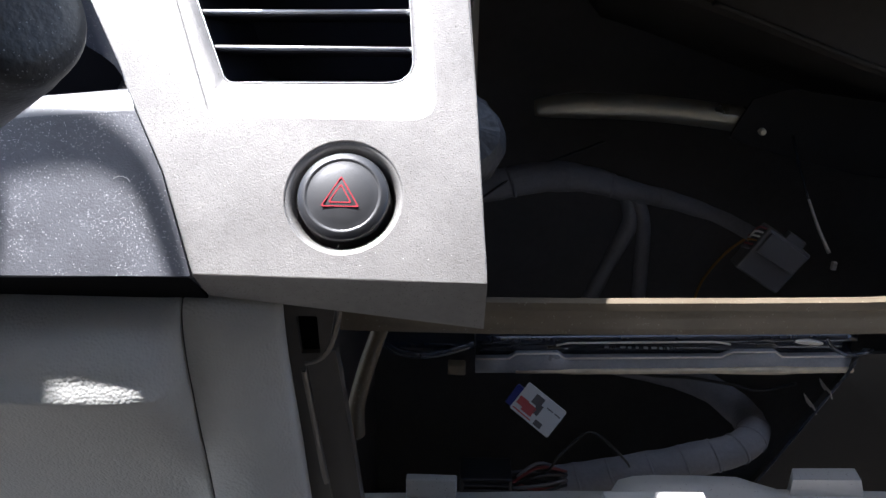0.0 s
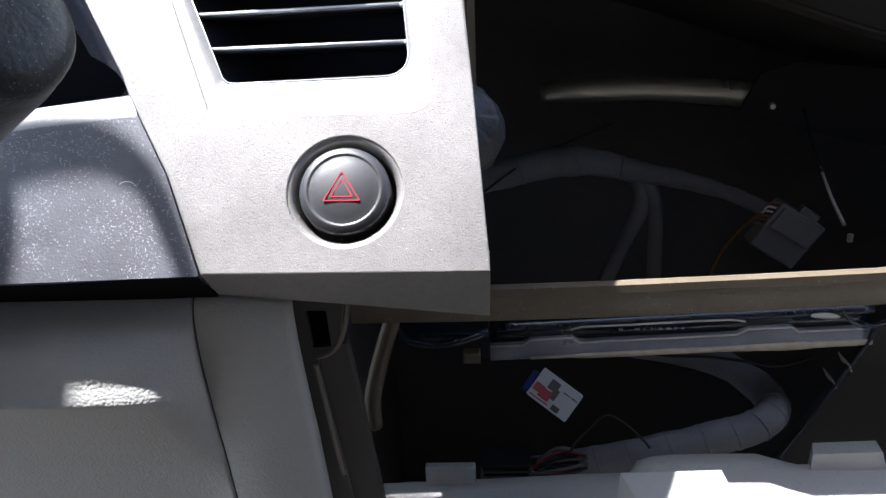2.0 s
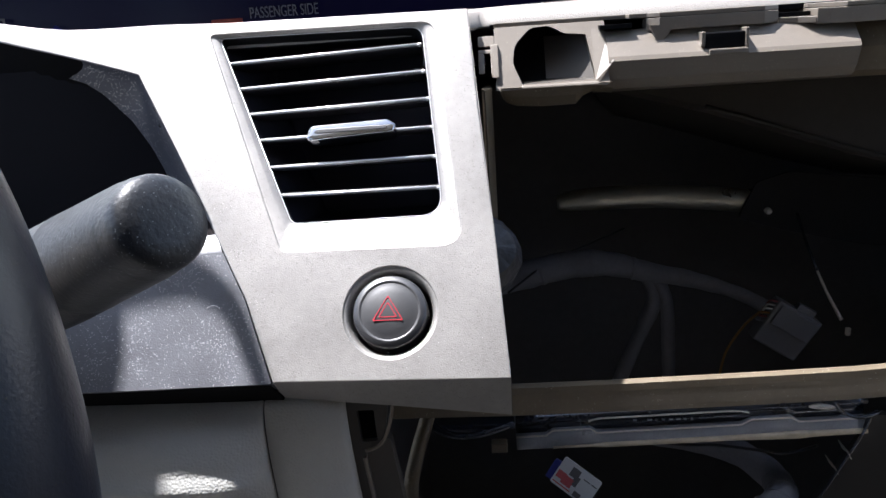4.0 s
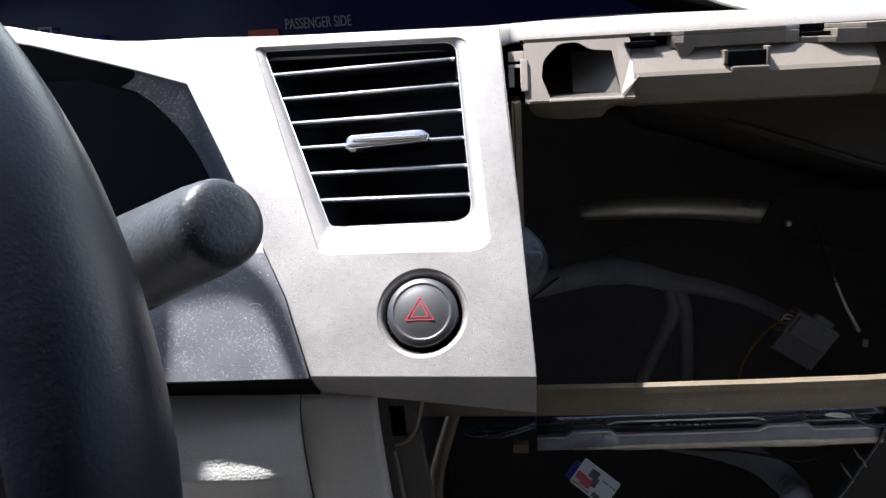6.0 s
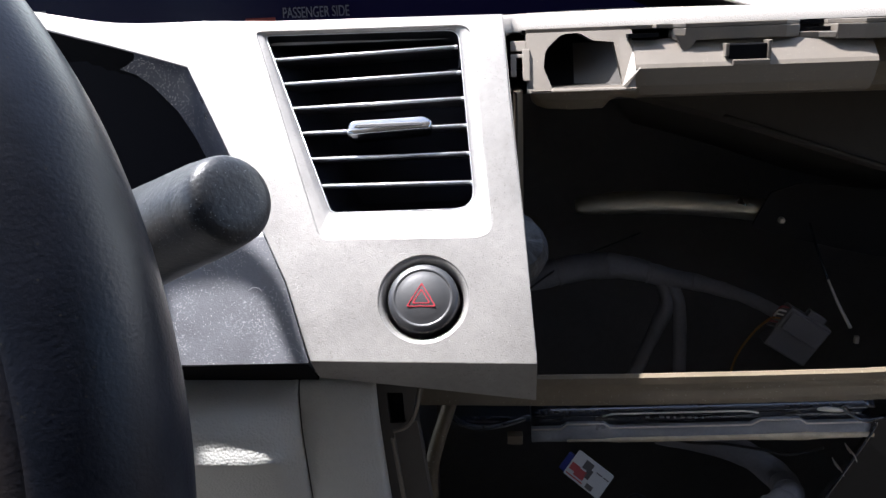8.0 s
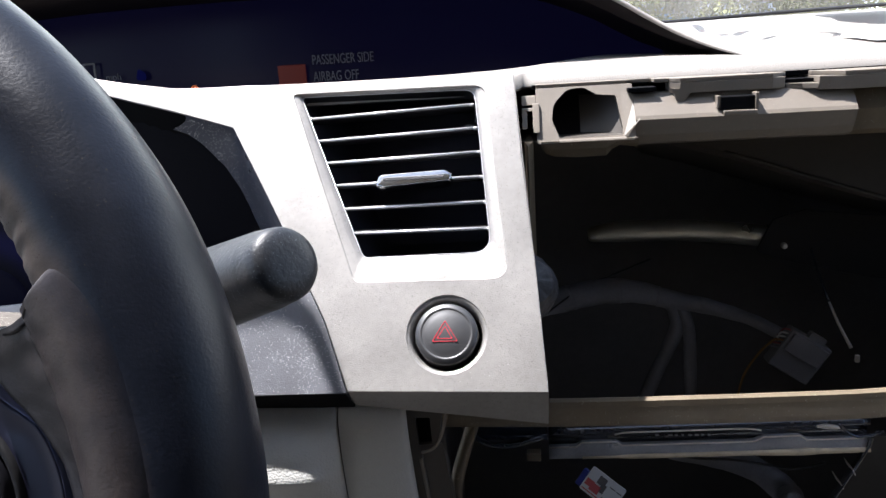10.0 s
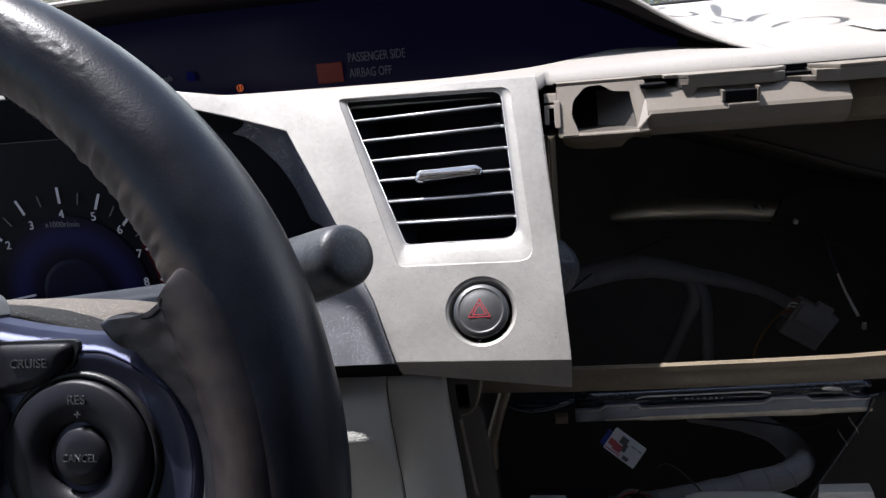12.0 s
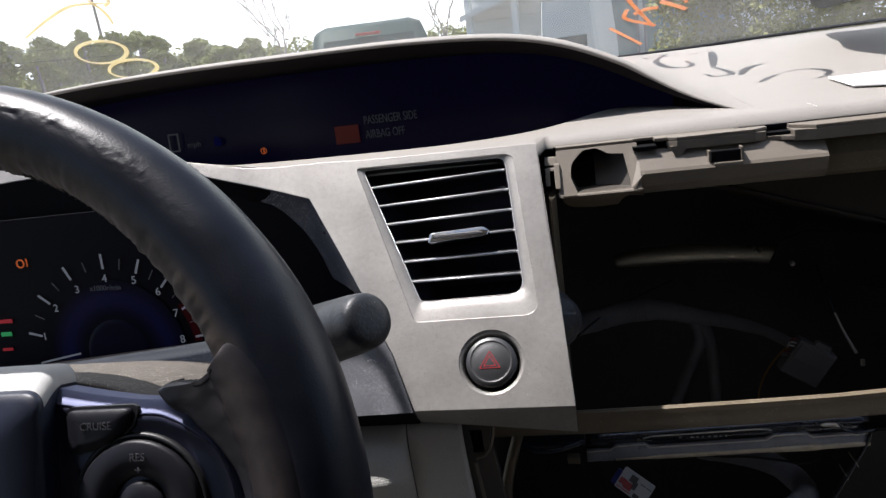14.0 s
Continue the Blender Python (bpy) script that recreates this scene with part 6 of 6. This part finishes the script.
wall("floor", box((-0.9, -1.9, 0.30), (0.88, 1.1, 0.34)), CARPET, "dark grey carpeted car floor")
wall("wall_left", join(box((-0.96, -1.9, 0.30), (-0.90, 1.1, 0.42)), box((-0.96, -0.75, 0.42), (-0.90, -0.6, 1.76)), box((-0.96, -1.9, 0.42), (-0.90, -0.75, 1.1)), box((-0.96, 0.62, 0.42), (-0.90, 1.1, 1.12)), box((-0.96, -1.9, 1.1), (-0.90, -1.5, 1.76))), BEIGE, "unseen beige sill and pillars, doorway left open for light")
wall("wall_right", join(box((0.88, -1.9, 0.34), (0.94, 1.1, 1.14)), box((0.88, -1.9, 1.14), (0.94, -0.4, 1.76)), box((0.88, -0.4, 1.5), (0.94, 0.3, 1.76))), BEIGE_DIM, "beige passenger door wall under its window")
wall("wall_rear", box((-0.9, -1.96, 0.30), (0.88, -1.9, 1.76)), TAPE_DARK, "unseen dark wall that shuts light out of the cabin's rear")
wall("wall_front", box((-0.9, 1.07, 0.34), (0.88, 1.10, 1.12)), BLACK, "black bulkhead under the windscreen")
wall("dash_right_wall", box((0.30, 0.345, 0.556), (0.86, 0.349, 0.92)), CAVITY, "black lower dash wall")

# ---- outside ----
ASPHALT = mat("worn_grey_asphalt", (0.13, 0.128, 0.12), 0.9, grain=0.5, grain_size=60, blotch=0.2, blotch_size=0.8)
LEAF = mat("hedge_leaves", (0.19, 0.19, 0.026), 0.6, blotch=0.6, blotch_size=3.5)
LEAF_FAR = mat("tree_foliage", (0.19, 0.21, 0.035), 0.7, blotch=0.6, blotch_size=0.8)
BARK = mat("grey_bark", (0.23, 0.20, 0.175), 0.9, grain=0.6, grain_size=40, blotch=0.3, blotch_size=3)
CARPAINT = mat("dark_teal_car_paint", (0.010, 0.040, 0.043), 0.5, 0.0, blotch=0.5, blotch_size=2.2, spec=0.12)
CARGLASS = mat("tinted_car_glass", (0.012, 0.05, 0.052), 0.35, blotch=0.6, blotch_size=4, spec=0.1)
TYRE = mat("tyre_rubber", (0.02, 0.02, 0.02), 0.8, blotch=0.2)
WHITEWALL = mat("white_painted_siding", (0.75, 0.74, 0.72), 0.6, blotch=0.06, blotch_size=2)
SHOPGLASS = mat("teal_shop_glass", (0.22, 0.30, 0.30), 0.2, blotch=0.2, blotch_size=0.6)
GREYROOF = mat("grey_roof_edge", (0.3, 0.3, 0.3), 0.6, blotch=0.1, blotch_size=2)
REDLENS = mat("red_lamp_lens", (0.4, 0.02, 0.02), 0.2)
ground = part("ground", loft([[(-900, -900, 0), (900, -900, 0)], [(-900, 900, 0), (900, 900, 0)]], False), ASPHALT)
tagged(ground, "worn grey asphalt car park", "ground", kind="structure")

EYE_END = Vector((0.039, -0.161, 1.171))


def away(az, dist, z=0.0):
    """A place on the ground by its bearing and distance from the camera's last position, to fit the view."""
    return Vector((EYE_END.x + dist * math.sin(radians(az)), EYE_END.y + dist * math.cos(radians(az)), z))


def leaf_mass(rng, centre, radii, count, size):
    bm = bmesh.new()
    for _ in range(count):
        while True:
            d = Vector((rng.uniform(-1, 1), rng.uniform(-1, 1), rng.uniform(-1, 1)))
            if 0.25 < d.length < 1:
                break
        d *= 0.75 + 0.35 * noise.noise(d * 2.2 + Vector(centre))
        p = Vector(centre) + Vector((d.x * radii[0], d.y * radii[1], d.z * radii[2]))
        a = Vector((rng.gauss(0, 1), rng.gauss(0, 1), rng.gauss(0, 1))).normalized()
        b = a.orthogonal().normalized()
        s = size * rng.uniform(0.6, 1.4)
        vs = [bm.verts.new(p + q) for q in (a * s, b * s * 0.5, -a * s, -b * s * 0.5)]
        bm.faces.new(vs)
    return bm


def foliage(name, m, bms, parent, label=""):
    bm = join(*bms)
    me = bpy.data.meshes.new(name)
    bm.to_mesh(me)
    bm.free()
    me.materials.append(m)
    ob = new(name, me)
    ob.parent = parent
    if label:
        tagged(ob, label)
    return ob


def tree(az, dist, height, spread, seed):
    rng = random.Random(seed)
    base = away(az, dist)
    t = thing("pine_tree", "tall olive green pine standing beyond the car park", "tree", "trees beyond the car park", at=base)
    trunk = part("trunk", tube([(0, 0, 0), (0.1, 0.05, height * 0.4), (0.05, 0.0, height * 0.92)], lambda k: 0.22 * (1 - 0.85 * k), 10, 4), BARK, t, smooth=True)
    blobs = []
    for k in range(18):
        h = height * (0.12 + 0.84 * k / 17)
        r = spread * (1.1 - 0.62 * k / 17) * rng.uniform(0.5, 1.0)
        a = rng.uniform(0, 6.28)
        off = spread * (0.75 - 0.6 * k / 17)
        blobs.append(leaf_mass(rng, (math.cos(a) * off, math.sin(a) * off, h), (r * 0.8, r * 0.8, height * 0.09), 480, 0.10))
    foliage("crown", LEAF_FAR, blobs, t)


for k in range(19):
    az = -47 + k * 1.38
    rr = random.Random(50 + k)
    far = 42 + rr.uniform(-4, 6)
    rise = float(np.interp(az, (-46, -39, -31, -28.5, -24, -22, -20), (5.8, 5.5, 5.0, 4.3, 3.8, 2.8, 2.2)))
    tree(az + rr.uniform(-0.4, 0.4), far, (1.17 + far * math.tan(radians(rise))) * rr.uniform(0.88, 1.04), 2.1, 100 + k)
far_wood = thing("far_woods", "olive green far woods behind the car park", "woods", kind="stuff", at=away(-30, 70))
rng = random.Random(7)
part_bms = []
for k in range(46):
    p = away(-52 + k * 1.6, 75) - far_wood.location
    part_bms.append(leaf_mass(rng, (p.x, p.y, 2.9), (4.6, 2.4, 3.5 + rng.uniform(-0.7, 0.9) - 0.03 * k), 2200, 0.2))
foliage("foliage", LEAF_FAR, part_bms, far_wood)


def branch(pts_out, start, direction, length, radius, depth, rng):
    end = start + direction * length
    mid = start.lerp(end, 0.5) + Vector((rng.uniform(-1, 1), rng.uniform(-1, 1), 0.3)) * length * 0.08
    pts_out.append((start, mid, end, radius))
    if depth:
        for _ in range(3):
            d = (direction + Vector((rng.uniform(-1, 1), rng.uniform(-1, 1), rng.uniform(-0.1, 0.7))) * 0.75).normalized()
            branch(pts_out, start.lerp(end, rng.uniform(0.45, 1.0)), d, length * rng.uniform(0.55, 0.75), radius * 0.55, depth - 1, rng)


def bare_tree(az, dist, height, seed):
    rng = random.Random(seed)
    t = thing("bare_tree", "leafless grey tree with fine twigs", "tree", "bare trees", at=away(az, dist))
    limbs = []
    branch(limbs, Vector((0, 0, 0)), Vector((0, 0, 1)), height * 0.40, 0.055, 5, rng)
    trunk = limbs[0]
    part("trunk", tube(trunk[:3], lambda k: trunk[3] * (1 - 0.4 * k), 10, 3), BARK, t, smooth=True)
    part("limbs", join(*[tube(l[:3], lambda k, r=l[3]: max(0.004, r * (1 - 0.5 * k)), 4, 1) for l in limbs[1:]]), BARK, t)


bare_tree(-20.6, 24, 6.0, 3)
bare_tree(-8.6, 27, 6.5, 4)
bare_tree(-4.5, 38, 7.0, 5)

pole = thing("utility_pole", "grey wooden utility pole with a lamp arm", "pole", at=away(-32.9, 62))
part("pole_shaft", tube([(0, 0, 0), (0.1, 0, 6), (-0.15, 0, 12)], lambda k: 0.13 - 0.04 * k, 12, 1), BARK, pole, smooth=True)
part("cross_arm", box((-1.1, -0.06, 10.6), (1.1, 0.06, 10.75), 0.01), BARK, pole)
cables = thing("overhead_cables", "dark overhead cables strung across the sky", "cable", at=(0, 0, 0))
for z in (3.3, 3.75):
    a, b = away(-60, 40, z + 0.8), away(5, 44, z + 0.2)
    part("cable", tube([a, a.lerp(b, 0.33) - Vector((0, 0, 0.35)), a.lerp(b, 0.66) - Vector((0, 0, 0.35)), b], 0.009, 5, 8), TYRE, cables)


def suv(az, dist, yaw):
    t = thing("parked_suv", "dark teal parked sport utility car seen from behind", "car", at=away(az, dist))
    m = pose(0, 0, 0, 0, 0, yaw)
    def sec(y, w0, w1, z0, z1, z2):
        return [m @ Vector(p) for p in ((-w0, y, z0), (w0, y, z0), (w0 * 1.02, y, (z0 + z1) / 2), (w0, y, z1), (w1, y, z2), (w1 * 0.8, y, z2 + 0.05), (-w1 * 0.8, y, z2 + 0.05), (-w1, y, z2), (-w0, y, z1), (-w0 * 1.02, y, (z0 + z1) / 2))]
    body = part("body", loft([sec(0.0, 0.84, 0.80, 0.45, 0.95, 1.02), sec(0.05, 0.9, 0.76, 0.35, 1.05, 1.12), sec(0.28, 0.92, 0.70, 0.3, 1.1, 1.76), sec(0.6, 0.92, 0.69, 0.3, 1.1, 1.83), sec(2.0, 0.92, 0.68, 0.3, 1.1, 1.82), sec(2.9, 0.92, 0.76, 0.3, 1.08, 1.14), sec(4.4, 0.86, 0.78, 0.35, 0.9, 0.95)], True), CARPAINT, t, smooth=True)
    part("rear_window", loft([[m @ Vector(p) for p in ((-0.66, 0.035, 1.16), (0.66, 0.035, 1.16))], [m @ Vector(p) for p in ((-0.58, 0.215, 1.68), (0.58, 0.215, 1.68))]], False), CARGLASS, t, "tinted rear window")
    for sx in (-1, 1):
        part("tail_lamp", box((sx * 0.8 - 0.08, -0.03, 0.85), (sx * 0.8 + 0.08, 0.04, 1.15), 0.02, m), REDLENS, t, "red tail lamp")
        for y in (0.85, 3.5):
            wheel_ob = part("wheel", lathe([(0.02, -0.11), (0.3, -0.11), (0.34, -0.08), (0.34, 0.08), (0.3, 0.11), (0.02, 0.11)], m @ Matrix.Translation((sx * 0.83, y, 0.34)) @ pose(0, 0, 0, 0, 90, 0), 24), TYRE, t, "black tyre")
            part("rim", lathe([(0.01, 0.115), (0.2, 0.118), (0.21, 0.10)], m @ Matrix.Translation((sx * 0.83, y, 0.34)) @ pose(0, 0, 0, 0, 90 * sx, 0), 20), GREYROOF, wheel_ob)
    part("brake_lamp", box((-0.16, 0.17, 1.70), (0.16, 0.24, 1.735), 0.008, m), REDLENS, t, "red high brake lamp")
    part("bumper", box((-0.88, -0.08, 0.4), (0.88, 0.06, 0.62), 0.04, m), TYRE, t, "black rear bumper")


suv(-14.4, 9.6, 12)

shop = thing("white_shop_building", "white single-storey shop building with teal glass front", "building", at=away(2, 17))
BM = pose(0, 0, 0, 0, 0, -6)
wall_main = part("wall", box((-2.6, 0.0, 0), (4.5, 6, 3.6), 0, BM), WHITEWALL, shop)
part("roof", box((-2.9, -0.7, 3.6), (4.8, 6.2, 3.95), 0.02, BM), GREYROOF, shop)
part("canopy", loft([[BM @ Vector(p) for p in ((-2.6, -0.02, 2.2), (-0.9, -0.02, 2.75), (-0.9, -1.1, 2.6), (-2.6, -1.1, 2.05))], [BM @ Vector(p) for p in ((-2.6, -0.02, 2.32), (-0.9, -0.02, 2.87), (-0.9, -1.1, 2.72), (-2.6, -1.1, 2.17))]], True), WHITEWALL, shop)
for x in (-2.5, -1.5, -0.6):
    part("column", box((x, -1.0, 0), (x + 0.14, -0.85, 3.6), 0.01, BM), WHITEWALL, shop)
for k in range(16):
    part("siding_board", box((-2.6, -0.03, 0.1 + 0.22 * k), (0.3, -0.004, 0.3 + 0.22 * k), 0.006, BM), WHITEWALL, wall_main)
for x0, x1 in ((0.45, 1.05), (1.15, 1.85), (1.95, 2.9)):
    win = part("window", join(box((x0, -0.05, 0.6), (x0 + 0.06, 0.0, 3.0), 0.005, BM), box((x1 - 0.06, -0.05, 0.6), (x1, 0.0, 3.0), 0.005, BM), box((x0, -0.05, 0.55), (x1, 0.0, 0.62), 0.005, BM), box((x0, -0.05, 2.95), (x1, 0.0, 3.02), 0.005, BM)), GREYROOF, shop)
    part("pane", box((x0 + 0.05, -0.02, 0.6), (x1 - 0.05, -0.008, 3.0), 0, BM), SHOPGLASS, win)
van = thing("white_van", "white parked van beside the shop", "van", at=away(0.4, 12))
VM = pose(0, 0, 0, 0, 0, -14)
part("body", loft([[VM @ Vector((sx * w, y, z)) for sx, z in ((-1, 0.4), (1, 0.4), (1, 1.2), (0.86, 1.95), (-0.86, 1.95), (-1, 1.2))] for y, w in ((0, 0.42), (0.1, 0.46), (1.6, 0.48))], True), WHITEWALL, van)
part("side_window", box((-0.3, -0.03, 1.15), (0.3, 0.02, 1.4), 0.01, VM), CARGLASS, van)
for sx in (-0.4, 0.4):
    part("wheel", lathe([(0.02, -0.08), (0.3, -0.08), (0.3, 0.08), (0.02, 0.08)], VM @ Matrix.Translation((sx, 0.5, 0.3)) @ pose(0, 0, 0, 0, 90, 0), 20), TYRE, van)

hedge = thing("hedge", "dense olive green hedge beside the parking bay", "hedge", kind="stuff", at=away(12, 9))
rng = random.Random(11)
bms = []
for k in range(14):
    p = away(8.2 + k * 1.7, 9.2 + 0.5 * math.sin(k)) - hedge.location
    for h in (0.4, 1.0, 1.6, 2.2):
        bms.append(leaf_mass(rng, (p.x, p.y, h), (0.42, 0.42, 0.44), 1500, 0.026))
foliage("foliage", LEAF, bms, hedge)

# bright hazy sky low over the car park
HAZE = bpy.data.materials.new("bright_sky_haze")
HAZE.use_nodes = True
hz = HAZE.node_tree
hz.nodes.clear()
glow, haze_out = hz.nodes.new("ShaderNodeEmission"), hz.nodes.new("ShaderNodeOutputMaterial")
glow.inputs["Color"].default_value, glow.inputs["Strength"].default_value = (0.94, 0.97, 1.0, 1), 1.5
hz.links.new(glow.outputs[0], haze_out.inputs["Surface"])
rings = [[Vector((420 * math.sin(radians(a)), 420 * math.cos(radians(a)), z)) for z in (-2, 60, 160, 260)] for a in range(-75, 76, 10)]
backdrop = part("backdrop", loft(rings, False), HAZE)
tagged(backdrop, "bright white hazy sky low over the car park", "sky", kind="structure")
